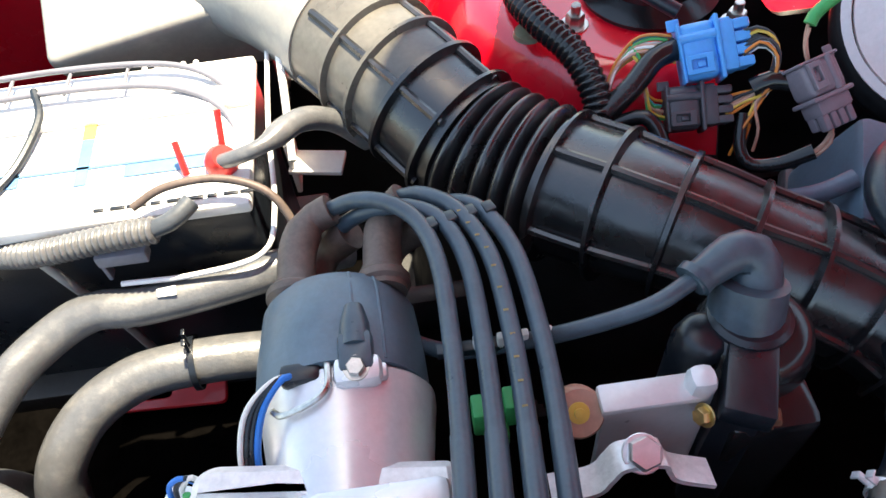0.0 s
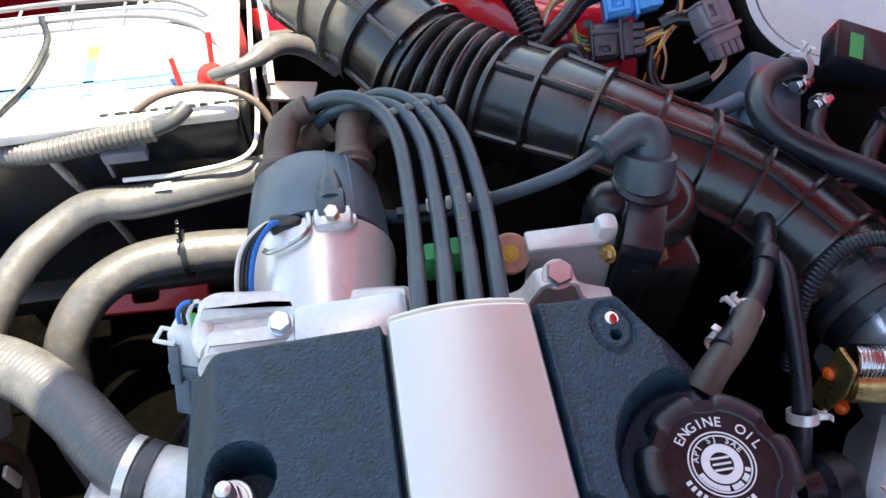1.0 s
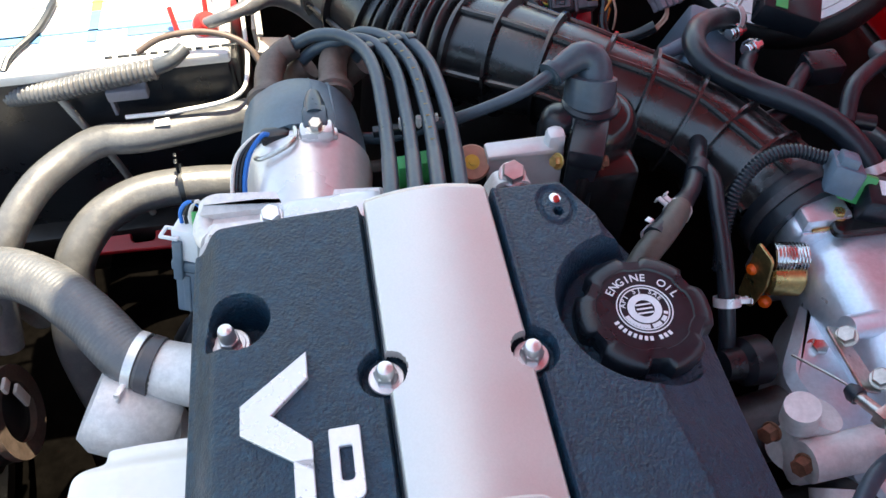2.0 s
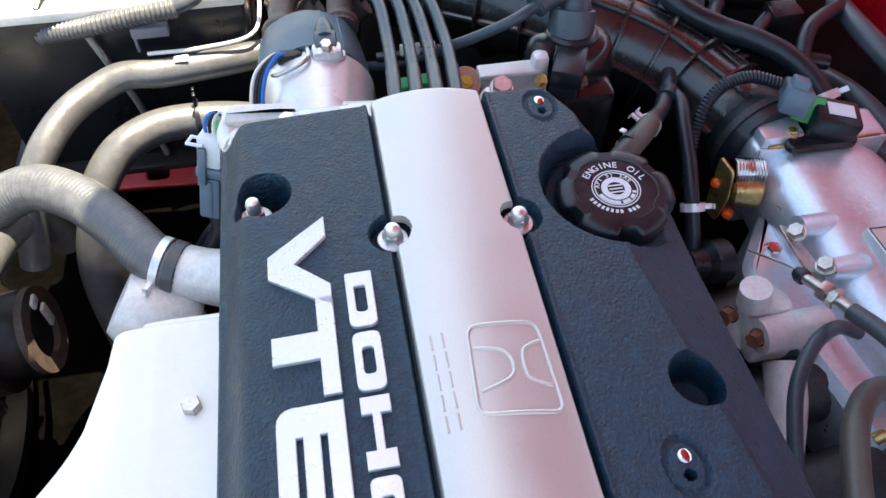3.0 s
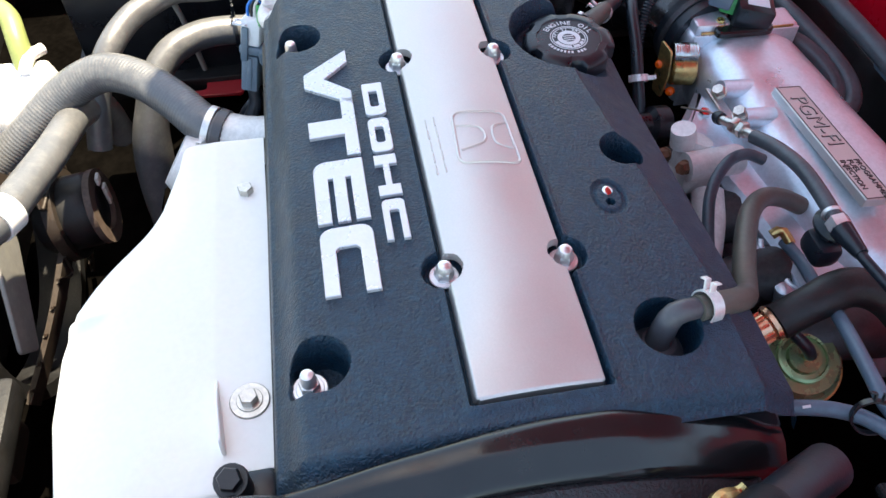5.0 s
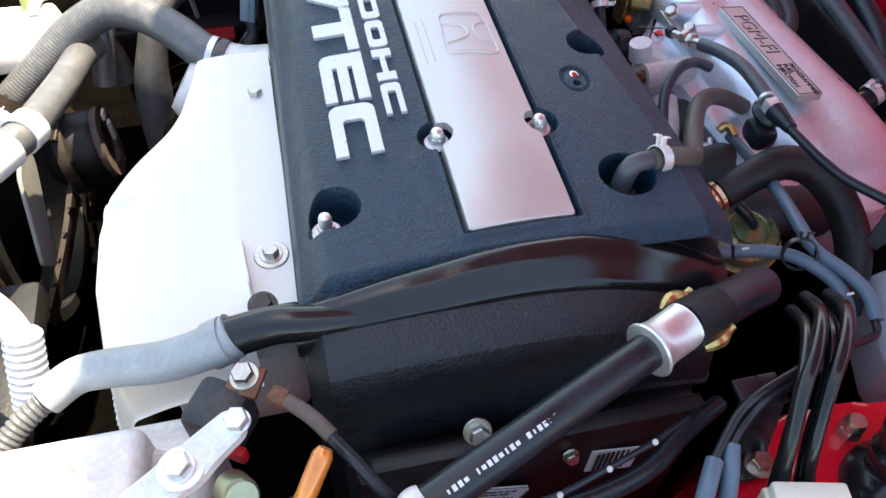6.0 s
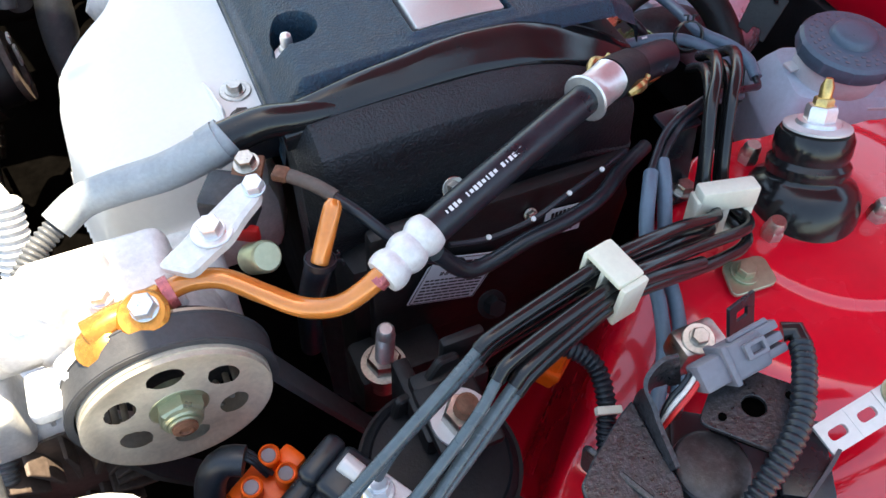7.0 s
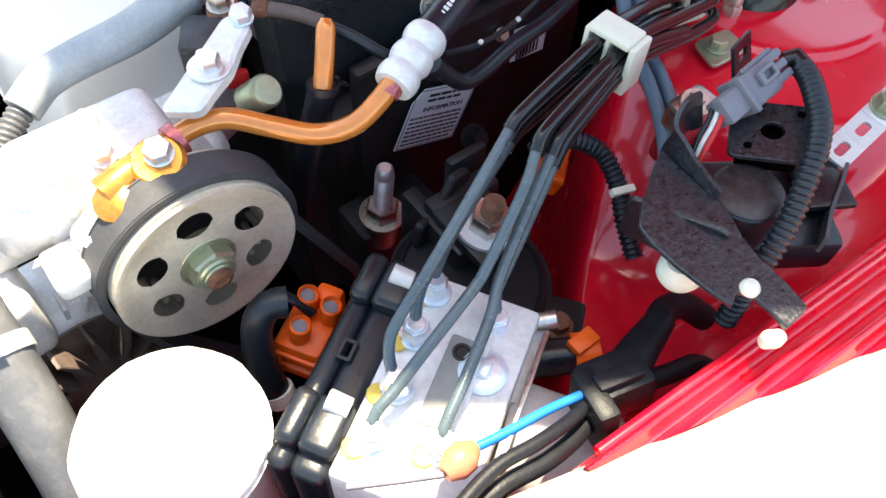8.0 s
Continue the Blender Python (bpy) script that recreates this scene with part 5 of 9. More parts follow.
part("clamp", clamp_ring((0.0610, 0.2685, 0.6600), (1, -0.40, -0.25), 0.0190, 0.006, 0.0016, 0.013, (-0.6, -0.8, 0.2)), "clampm", h3, "bright wire hose clamp")
part("band", washer(0.0186, 0.0206, 0.008, (0.0665, 0.2663, 0.6588), (1, -0.40, -0.25), 40), "conn_dark", h3, "dark blue-black clamp band")
neck = thing("water_outlet", (0.11, 0.25, 0.62), "cast aluminium water outlet on the cylinder head", "water outlet")
part("neck", tube([(0.066, 0.267, 0.658), (0.090, 0.258, 0.653), (0.115, 0.248, 0.655), (0.14, 0.235, 0.66)], lambda s, u: 0.0185 + 0.006 * u, 24), "alu_dull", neck)
part("flange", box(0.02, 0.07, 0.06, 0.006, (0.128, 0.225, 0.665)), "alu_dull", neck)

# ---- intake side ----
def ring_box(x0, x1, y0, y1, z0, z1, bev):
    return box(x1 - x0, y1 - y0, z1 - z0, bev, ((x0 + x1) / 2, (y0 + y1) / 2, (z0 + z1) / 2), None, 3)


manifold = thing("intake_manifold", (0.54, 0.12, 0.58), "cast aluminium intake manifold with a long plenum and runners", "intake manifold")


def plenum_mesh():
    """The long plenum, rounded, wider at the throttle end and turning down at the other."""
    key = np.array([(0.556, 0.275, 0.672, 0.044, 0.036), (0.558, 0.245, 0.674, 0.052, 0.043), (0.560, 0.200, 0.674, 0.054, 0.044), (0.565, 0.150, 0.670, 0.056, 0.046), (0.573, 0.100, 0.666, 0.058, 0.047),
                    (0.582, 0.050, 0.662, 0.060, 0.048), (0.592, 0.010, 0.654, 0.060, 0.046), (0.600, -0.020, 0.640, 0.055, 0.042), (0.604, -0.045, 0.625, 0.042, 0.032), (0.605, -0.055, 0.620, 0.020, 0.014)])
    t = np.linspace(0, 1, len(key))
    tt = np.linspace(0, 1, 60)
    rows = np.stack([np.interp(tt, t, key[:, i]) for i in range(5)], 1)
    n = 36
    ang = np.arange(n) * 2 * np.pi / n
    v = []
    for x, y, z, a, b in rows:
        for g in ang:
            c, s = math.cos(g), math.sin(g)
            v.append((x + a * math.copysign(abs(c) ** 0.72, c), y, z + b * math.copysign(abs(s) ** 0.72, s)))
    f = ring_faces(len(rows), n) + [tuple(range(n))[::-1], tuple((len(rows) - 1) * n + i for i in range(n))]
    return (np.array(v), f)


part("plenum", plenum_mesh(), "alu", manifold, smooth=60)
part("throttle_flange", join(ring_box(0.503, 0.612, 0.258, 0.290, 0.635, 0.716, 0.006), box(0.034, 0.028, 0.016, 0.004, (0.524, 0.272, 0.717))), "alu", manifold)
part("gasket", ring_box(0.506, 0.609, 0.2555, 0.2578, 0.634, 0.7155, 0.001), "alu", manifold)
part("gasket_edge", box(0.090, 0.0016, 0.0022, 0.0004, (0.5575, 0.2570, 0.7168)), "gold", manifold, "brass-coloured gasket edge")
for k, yy in enumerate((0.160, 0.095, 0.030, -0.028)):
    part("runner", tube([(0.565, yy + 0.005, 0.640), (0.525, yy, 0.655), (0.490, yy, 0.654), (0.450, yy, 0.640), (0.405, yy, 0.628), (0.375, yy, 0.625)], lambda s, u: 0.024 - 0.003 * u, 22), "dark_alu", manifold, "cast aluminium runner coloured dark for deep shade")
part("side_wall", join(prism(rounded([(0.470, 0.180), (0.520, 0.245), (0.535, 0.120), (0.545, -0.020), (0.505, -0.025), (0.490, 0.080)], 0.012), 0.070, 0.006, (0, 0, 0.610))), "alu", manifold)
for k in range(6):
    _q = V3(0.4930 + 0.0035 * k, 0.044 - 0.0165 * k, 0.640 - 0.0015 * k)
    part("casting_boss", lathe([(0.0085, 0), (0.0078, 0.026), (0.0066, 0.031), (0.003, 0.0325)], _q + V3(-0.004 * (k % 2), 0, 0.004 * (k % 2)), (-0.25, -0.1, 1), 18), "alu", manifold, "rounded cast boss")
part("casting_lip", tube([(0.493 + 0.0035 * q - 0.004 * (0.5 + 0.5 * math.cos(2 * math.pi * q)), 0.044 - 0.0165 * q, 0.671 - 0.0015 * q) for q in np.linspace(-0.4, 5.4, 30)], 0.0026, 8, 0.0015), "alu", manifold, "wavy cast lip")
# raised plate with words
PL = V3(0.556, 0.103, 0.7165)
_ru = unit(V3(0.006, -0.130, 0.004))
_up = unit(V3(0.97, 0.04, -0.10))
_up = unit(_up - _ru * np.dot(_up, _ru))
_out = np.cross(_ru, _up)
PLX = np.array([_ru, _up, _out]).T
badge = part("badge_plate", prism(rounded([(-0.068, -0.0125), (0.068, -0.0125), (0.068, 0.0125), (-0.068, 0.0125)], 0.0008), 0.008, 0.0006, PL - _out * 0.002, PLX), "silver", manifold, "raised plate with cast words")
part("rim", ringplate(rounded([(-0.0672, -0.0117), (0.0672, -0.0117), (0.0672, 0.0117), (-0.0672, 0.0117)], 0.0008), rounded([(-0.0664, -0.0109), (0.0664, -0.0109), (0.0664, 0.0109), (-0.0664, 0.0109)], 0.0008), 0.0003, 0.0001, PL + _out * 0.0061, PLX), "ink", badge)
part("lettering", text_mesh("PGM-FI", 0.0205, PL + _out * 0.0062 + _ru * -0.0225, [_ru, _up, _out]), "ink", badge, "black outlined words", smooth=0)
part("lettering", text_mesh("PGM-FI", 0.0205, PL + _out * 0.0066 + _ru * -0.0225, [_ru, _up, _out], thin=0.00055), "silver", badge, smooth=0)
for k, w in enumerate(("PROGRAMMED", "FUEL", "INJECTION")):
    part("lettering", text_mesh(w, 0.0066, PL + _out * 0.0062 + _ru * 0.0250 + _up * (0.0062 - 0.0062 * k), [_ru, _up, _out], align="LEFT"), "ink", badge, "small black words", smooth=0)
# bosses, bolts and the fast idle valve
part("boss", join(lathe([(0.016, 0), (0.014, 0.012), (0.011, 0.016)], (0.499, 0.191, 0.662), (0, 0, 1), 24)), "alu", manifold)
part("bolt", bolt_mesh(0.0095, (0.499, 0.191, 0.678), (0, -0.1, 1)), "chrome", manifold)
for x, y, z in ((0.505, 0.186, 0.716), (0.508, 0.148, 0.7165)):
    part("boss", lathe([(0.009, 0), (0.0075, 0.030)], (x + 0.026, y + 0.003, z - 0.010), (-1, -0.1, 0.22), 18), "alu", manifold)
valve = thing("fuel_pressure_valve", (0.46, 0.13, 0.65), "cast aluminium fuel valve with copper-coloured bolts", "valve")
part("body", join(lathe([(0.012, 0), (0.0125, 0.045), (0.011, 0.048)], (0.448, 0.116, 0.696), (1, 0.05, 0.0), 22), lathe([(0.014, 0), (0.012, 0.04)], (0.456, 0.132, 0.665), (0.3, 0.2, 1), 20), box(0.030, 0.034, 0.030, 0.006, (0.462, 0.128, 0.680))), "alu_dull", valve)
part("boss", lathe([(0.011, 0), (0.010, 0.016)], (0.4535, 0.139, 0.700), (-0.2, 0.1, 1), 20), "alu_dull", valve)
for x, y, z, a in ((0.4475, 0.1155, 0.697, (-1, -0.5, 0.3)), (0.441, 0.139, 0.690, (-1, -0.4, 0.3))):
    part("bolt", bolt_mesh(0.0095, (x, y, z), a, 1.3, 0.007), "rust", valve, "copper-brown bolt")
part("neck", tube([(0.468, 0.105, 0.675), (0.462, 0.080, 0.665), (0.452, 0.055, 0.652)], 0.013, 18), "alu_dull", valve)

# throttle body sensor, gold valve, throttle cable
gold = thing("idle_air_valve", (0.49, 0.25, 0.68), "gold-plated idle valve with a spring", "valve")
part("lever", prism(rounded([(-0.003, -0.024), (0.011, -0.026), (0.016, 0.0), (0.013, 0.024), (-0.003, 0.028)], 0.004), 0.0024, 0.0005, (0.476, 0.249, 0.690), np.array([V3(0.25, -0.95, 0.1), V3(0, 0.1, 1), V3(-0.97, -0.25, 0.0)]).T), "gold", gold)
part("drum", lathe([(0.0125, 0), (0.0145, 0.002), (0.0145, 0.021), (0.0125, 0.023)], (0.484, 0.246, 0.690), (1, -0.2, 0), 26), "gold", gold)
part("spring", corrugated([(0.484, 0.249, 0.705), (0.506, 0.245, 0.705)], 0.0104, 0.0022, 0.0012, 16), "chrome", gold, "bright coil spring")
part("knob", lathe([(0.0042, 0), (0.004, 0.004), (0.002, 0.006)], (0.4765, 0.2490, 0.6945), (-1, -0.4, 0.2), 14), "orange", gold, "orange knob")
part("knob", lathe([(0.0042, 0), (0.004, 0.004), (0.002, 0.006)], (0.4865, 0.236, 0.672), (-0.8, -0.6, 0.2), 14), "orange", gold, "orange knob")
tbs = thing("black_sensor", (0.447, 0.20, 0.66), "black round sensor beside the manifold", "sensor")
part("body", join(lathe([(0.010, 0), (0.016, 0.004), (0.016, 0.018), (0.011, 0.022), (0.010, 0.034)], (0.468, 0.194, 0.672), (-1, -0.1, 0.15), 26)), "plastic", tbs)
mapc = thing("map_sensor", (0.548, 0.26, 0.715), "black pressure sensor with a slate connector and small label", "sensor")
part("base", prism(rounded([(-0.030, -0.014), (0.026, -0.016), (0.030, 0.010), (-0.022, 0.016)], 0.008), 0.007, 0.0015, (0.552, 0.262, 0.7155)), "gloss", mapc)
part("body", box(0.034, 0.026, 0.022, 0.003, (0.560, 0.263, 0.7305), basis((0.1, -0.1, 1), (0.3, 1, 0))), "plastic", mapc)
part("label", box(0.020, 0.012, 0.0006, 0, (0.562, 0.262, 0.7421), basis((0.1, -0.1, 1), (0.3, 1, 0))), "label", mapc, "small printed label")
part("connector", join(box(0.020, 0.032, 0.020, 0.002, (0.538, 0.284, 0.738), basis((0.3, 0.3, 1), (0.6, 1, 0))), box(0.012, 0.016, 0.009, 0.0015, (0.537, 0.284, 0.751), basis((0.3, 0.3, 1), (0.6, 1, 0)))), "conn_blue", mapc, "slate blue connector")
part("seal", box(0.018, 0.005, 0.021, 0.001, (0.543, 0.272, 0.737), basis((0.3, 0.3, 1), (0.6, 1, 0))), "green", mapc, "green seal")
part("screw", bolt_mesh(0.007, (0.531, 0.263, 0.722), (0, 0, 1)), "gold", mapc)
part("conduit", corrugated([(0.531, 0.296, 0.742), (0.510, 0.304, 0.745), (0.488, 0.302, 0.741), (0.470, 0.290, 0.728), (0.462, 0.275, 0.705), (0.460, 0.26, 0.68)], 0.0050, 0.0028, 0.0010, 12), "rubber", mapc, "black corrugated conduit")
ring = thing("duct_clamp", (0.518, 0.30, 0.66), "dark duct clamp ring at the throttle body", "hose clamp")
part("band", join(washer(0.0355, 0.0375, 0.010, (0.5215, 0.306, 0.695), (0.25, -1, 0), 48), washer(0.0385, 0.0400, 0.006, (0.5235, 0.292, 0.695), (0.25, -1, 0), 48)), "dark_alu", ring)
part("collar", washer(0.030, 0.0385, 0.024, (0.5220, 0.300, 0.695), (0.25, -1, 0), 48), "rubber", ring)

cable = thing("throttle_cable", (0.49, 0.10, 0.70), "black throttle cable with a gold adjuster on its bracket", "cable")
part("wire", tube([(0.466, 0.178, 0.704), (0.476, 0.148, 0.722), (0.479, 0.138, 0.724)], 0.0008, 6), "zinc", cable)
part("adjuster", join(tube([(0.4775, 0.140, 0.7235), (0.483, 0.121, 0.7300), (0.488, 0.100, 0.7365)], 0.0036, 14), hexhead(0.0120, 0.006, (0.4820, 0.1245, 0.7290), (0.25, -0.93, 0.3)), hexhead(0.0120, 0.004, (0.4840, 0.1165, 0.7315), (0.25, -0.93, 0.3), 0.8)), "zinc", cable, "brassy threaded adjuster")
part("cap", lathe([(0.0052, 0), (0.0056, 0.004), (0.0035, 0.008)], (0.4785, 0.137, 0.7245), (-0.2, 0.93, -0.3), 16), "rubber", cable)
part("jacket", tube([(0.487, 0.103, 0.7355), (0.492, 0.080, 0.744), (0.494, 0.050, 0.752), (0.491, 0.015, 0.757), (0.487, -0.012, 0.759)], 0.0056, 16), "rubber_gray", cable, "grey-black cable jacket")
part("jacket", tube([(0.487, -0.012, 0.759), (0.490, -0.045, 0.760), (0.500, -0.080, 0.758), (0.518, -0.106, 0.757), (0.542, -0.125, 0.751)], 0.0036, 12), "rubber", cable)
part("nut", join(hexhead(0.0135, 0.008, (0.4885, -0.004, 0.7585), (-0.1, -1, 0.05)), cyl(0.0066, 0.003, (0.4886, 0.004, 0.7582), (-0.1, -1, 0.05))), "nut", cable, "plated cable nut")
part("boot", tube([(0.4875, -0.012, 0.759), (0.4882, -0.022, 0.7595), (0.4890, -0.034, 0.7600)], lambda s, u: 0.0076 - 0.003 * u, 16), "rubber", cable, "black rubber boot")
part("bracket", prism(rounded([(0, 0), (0.046, 0), (0.046, 0.020), (0, 0.016)], 0.004), 0.002, 0.0005, (0.503, 0.190, 0.706), np.array([V3(0.05, -1, 0.03), V3(-0.85, -0.05, 0.5), V3(-0.5, 0.0, -0.86)]).T), "zinc", cable, "plated cable bracket")
for x, y, z in ((0.4985, 0.180, 0.713), (0.503, 0.149, 0.7155)):
    part("bolt", bolt_mesh(0.0095, (x, y, z), (-0.5, -0.1, 0.86), 1.4, 0.006), "zinc", cable)
part("grommet", join(lathe([(0.013, 0), (0.014, 0.003), (0.010, 0.010)], (0.500, 0.008, 0.735), (0.2, -0.2, 1), 22), box(0.020, 0.026, 0.020, 0.006, (0.496, 0.002, 0.722))), "rubber", cable)

# small hoses on the intake side
def small_hose(pts, r, label, material="rubber", n=14):
    p = np.asarray(pts)
    h = thing("vacuum_hose", p[len(p) // 2], label, "hose", "small hoses at the intake")
    part("tube", tube(pts, r, n), material, h)
    return h


pcv = small_hose([(0.350, -0.079, 0.798), (0.368, -0.075, 0.793), (0.388, -0.066, 0.781), (0.402, -0.050, 0.765), (0.418, -0.024, 0.750), (0.437, 0.008, 0.738), (0.458, 0.038, 0.728), (0.482, 0.058, 0.716), (0.506, 0.066, 0.702), (0.525, 0.066, 0.690)], 0.0074, "olive-brown breather hose with a wire clamp", "hose_olive", 18)
part("valve", join(tube([(0.331, -0.084, 0.772), (0.333, -0.082, 0.786), (0.337, -0.080, 0.797), (0.345, -0.079, 0.799), (0.354, -0.078, 0.797)], lambda s, u: 0.0078 - 0.002 * u, 18), lathe([(0.0145, 0), (0.0145, 0.003), (0.0125, 0.005), (0.0095, 0.008)], (0.3315, -0.085, 0.7705), (0.05, 0.08, 1), 24)), "conn_dark", pcv, "dark slate plastic breather valve")
part("clamp", clamp_ring((0.357, -0.0775, 0.7965), (1, 0.2, -0.25), 0.0088, 0.007, 0.0010, 0.007, (0.2, 0.6, 1)), "clampm", pcv, "bright wire clamp")
thin = small_hose([(0.503, 0.101, 0.710), (0.487, 0.104, 0.716), (0.466, 0.094, 0.718), (0.447, 0.073, 0.712), (0.436, 0.045, 0.702), (0.430, 0.018, 0.690), (0.427, -0.005, 0.676)], 0.0046, "thin grey-black vacuum hose in an arch", "wire_gray")
part("clip", clamp_ring((0.428, -0.001, 0.680), (0.1, 1, 0.4), 0.0055, 0.005, 0.0008, 0.005), "clampm", thin)
tee = small_hose([(0.472, 0.359, 0.714), (0.462, 0.335, 0.724), (0.449, 0.312, 0.730), (0.436, 0.290, 0.736), (0.418, 0.270, 0.743), (0.404, 0.256, 0.747), (0.392, 0.246, 0.750)], lambda s, u: 0.0060 + 0.0010 * smooth01(0.62, 0.75, u), "black breather hose with a tee and wire clamps", "rubber", 16)
part("branch", tube([(0.454, 0.318, 0.728), (0.456, 0.300, 0.732), (0.450, 0.275, 0.730), (0.446, 0.245, 0.718), (0.443, 0.224, 0.704), (0.442, 0.20, 0.675), (0.44, 0.19, 0.64)], 0.0054, 14), "rubber", tee, "thin branch hose")
for p, a, s in (((0.4715, 0.358, 0.7145), (0.4, 0.9, -0.35), (0, 0.6, 1)), ((0.418, 0.270, 0.741), (0.6, 0.7, 0), (-1, 0.6, 0.6)), ((0.398, 0.254, 0.7385), (0.8, 0.6, 0.1), (-0.6, -0.2, 1)), ((0.443, 0.222, 0.703), (0.05, 0.7, 0.7), (1, 0, 0.2))):
    part("clamp", clamp_ring(p, a, 0.0076, 0.006, 0.0010, 0.007, s), "clampm", tee, "bright wire clamp")
part("elbow", tube([(0.420, 0.272, 0.742), (0.410, 0.260, 0.746), (0.398, 0.248, 0.748), (0.386, 0.238, 0.747), (0.376, 0.228, 0.742)], lambda s, u: 0.0076 + 0.0008 * u, 18), "hose_olive", tee, "brown-grey elbow hose")
part("knuckle", lathe([(0.0078, 0), (0.0078, 0.014)], (0.446, 0.304, 0.732), (0.55, 0.8, -0.25), 18), "rubber", tee)

# brake booster hose, firewall hoses
vh = small_hose([(0.555, 0.480, 0.716), (0.530, 0.470, 0.728), (0.500, 0.445, 0.742), (0.484, 0.418, 0.748), (0.488, 0.395, 0.746), (0.515, 0.376, 0.738), (0.540, 0.352, 0.738), (0.560, 0.330, 0.734), (0.575, 0.305, 0.722), (0.580, 0.285, 0.705)], 0.0088, "thick black vacuum hose looping beside the duct", "rubber", 18)
part("clamp", clamp_ring((0.5435, 0.4755, 0.7225), (0.8, 0.4, -0.3), 0.0120, 0.007, 0.001, 0.008), "clampm", vh, "bright wire clamp")
part("clamp", clamp_ring((0.5765, 0.300, 0.718), (0.3, -1, -0.7), 0.0120, 0.007, 0.001, 0.008, (1, 0, 1)), "clampm", vh, "bright wire clamp")
small_hose([(0.640, 0.400, 0.660), (0.632, 0.330, 0.690), (0.640, 0.280, 0.690), (0.652, 0.220, 0.680), (0.645, 0.190, 0.668), (0.620, 0.200, 0.660), (0.605, 0.22, 0.660)], 0.0085, "grey coolant hose behind the manifold", "rubber_gray", 16)
small_hose([(0.600, 0.290, 0.690), (0.625, 0.255, 0.690), (0.640, 0.215, 0.676), (0.628, 0.195, 0.665), (0.605, 0.205, 0.66)], 0.0085, "grey coolant hose behind the manifold", "rubber_gray", 16)
small_hose([(0.670, 0.440, 0.700), (0.655, 0.380, 0.715), (0.660, 0.300, 0.715), (0.680, 0.200, 0.700), (0.690, 0.10, 0.68), (0.70, 0.05, 0.66)], 0.0095, "long grey hose along the firewall", "rubber_gray", 16)
fh = small_hose([(0.735, 0.260, 0.690), (0.712, 0.190, 0.700), (0.704, 0.130, 0.690), (0.690, 0.090, 0.672), (0.662, 0.078, 0.660), (0.64, 0.085, 0.655)], 0.0105, "black heater hose with a clamped elbow", "rubber", 16)
part("clamp", clamp_ring((0.676, 0.082, 0.667), (1, 0.3, 0.4), 0.011, 0.008, 0.001, 0.006), "clampm", fh)
part("elbow", tube([(0.640, 0.085, 0.655), (0.655, 0.080, 0.659), (0.668, 0.080, 0.664)], 0.0085, 14), "gold", fh, "gold-coloured pipe elbow")
blk = thing("valve_block", (0.70, 0.21, 0.66), "pale slate plastic valve on the firewall", "valve")
part("body", join(box(0.035, 0.03, 0.03, 0.004, (0.700, 0.215, 0.695)), box(0.024, 0.02, 0.012, 0.003, (0.695, 0.215, 0.715))), "conn_blue", blk)

# EGR valve, fuel hose with its fitting
egr = thing("vacuum_diaphragm", (0.475, -0.055, 0.63), "pale green plated vacuum diaphragm can", "valve")
part("can", lathe([(0.027, 0), (0.0300, 0.004), (0.0310, 0.016), (0.0310, 0.019), (0.0290, 0.0205), (0.0280, 0.0270), (0.0255, 0.0300), (0.0185, 0.0305), (0.0180, 0.0335), (0.0160, 0.0340), (0.0155, 0.0325), (0.0125, 0.0330), (0.0115, 0.0365), (0.004, 0.0370)], (0.4815, -0.0430, 0.6370), (-0.12, -0.30, 0.95), 48), "green_plate", egr)
part("seam", washer(0.0305, 0.0325, 0.0035, (0.4797, -0.0475, 0.6510), (-0.12, -0.30, 0.95), 48), "gold", egr, "brassy rolled seam")
part("pipe_stub", tube([(0.4770, -0.0545, 0.6720), (0.4755, -0.0585, 0.6830)], 0.0022, 10), "gold", egr)
part("nipple", tube([(0.4760, -0.0570, 0.6790), (0.470, -0.0560, 0.689), (0.460, -0.048, 0.698)], 0.0044, 12), "rubber", egr)
fuel = small_hose([(0.444, -0.046, 0.712), (0.466, -0.042, 0.722), (0.495, -0.036, 0.726), (0.520, -0.045, 0.720), (0.536, -0.070, 0.704), (0.540, -0.100, 0.680), (0.535, -0.125, 0.64)], lambda s, u: 0.0125 + 0.001 * smooth01(0.1, 0.2, u), "thick black foam-covered fuel hose", "dark", 20)
part("fitting", lathe([(0.0095, 0), (0.0112, 0.001), (0.0112, 0.004), (0.0098, 0.005), (0.0100, 0.023), (0.0125, 0.0245), (0.0128, 0.0275), (0.0095, 0.029)], (0.4180, -0.0500, 0.699), (1, 0.22, 0.42), 26), "copper", fuel, "copper-coloured crimped fitting")
for k in range(10):
    _q = basis((1, 0.22, 0.42)) @ V3(math.cos(k * 0.6283) * 0.0102, math.sin(k * 0.6283) * 0.0102, 0.014)
    part("crimp_rib", box(0.0022, 0.0022, 0.017, 0.0007, V3(0.4180, -0.0500, 0.699) + _q, basis((1, 0.22, 0.42))), "copper", fuel)
part("pin", cyl(0.003, 0.02, (0.412, -0.052, 0.697), (1, 0.1, 0.42)), "zinc", fuel)
gh = small_hose([(0.496, 0.034, 0.690), (0.497, 0.010, 0.694), (0.487, -0.020, 0.708), (0.478, -0.060, 0.724), (0.466, -0.105, 0.738), (0.462, -0.130, 0.742), (0.472, -0.155, 0.744), (0.477, -0.172, 0.742), (0.474, -0.188, 0.738)], 0.0047, "slate grey vacuum hose with white print", "conn_blue", 14)
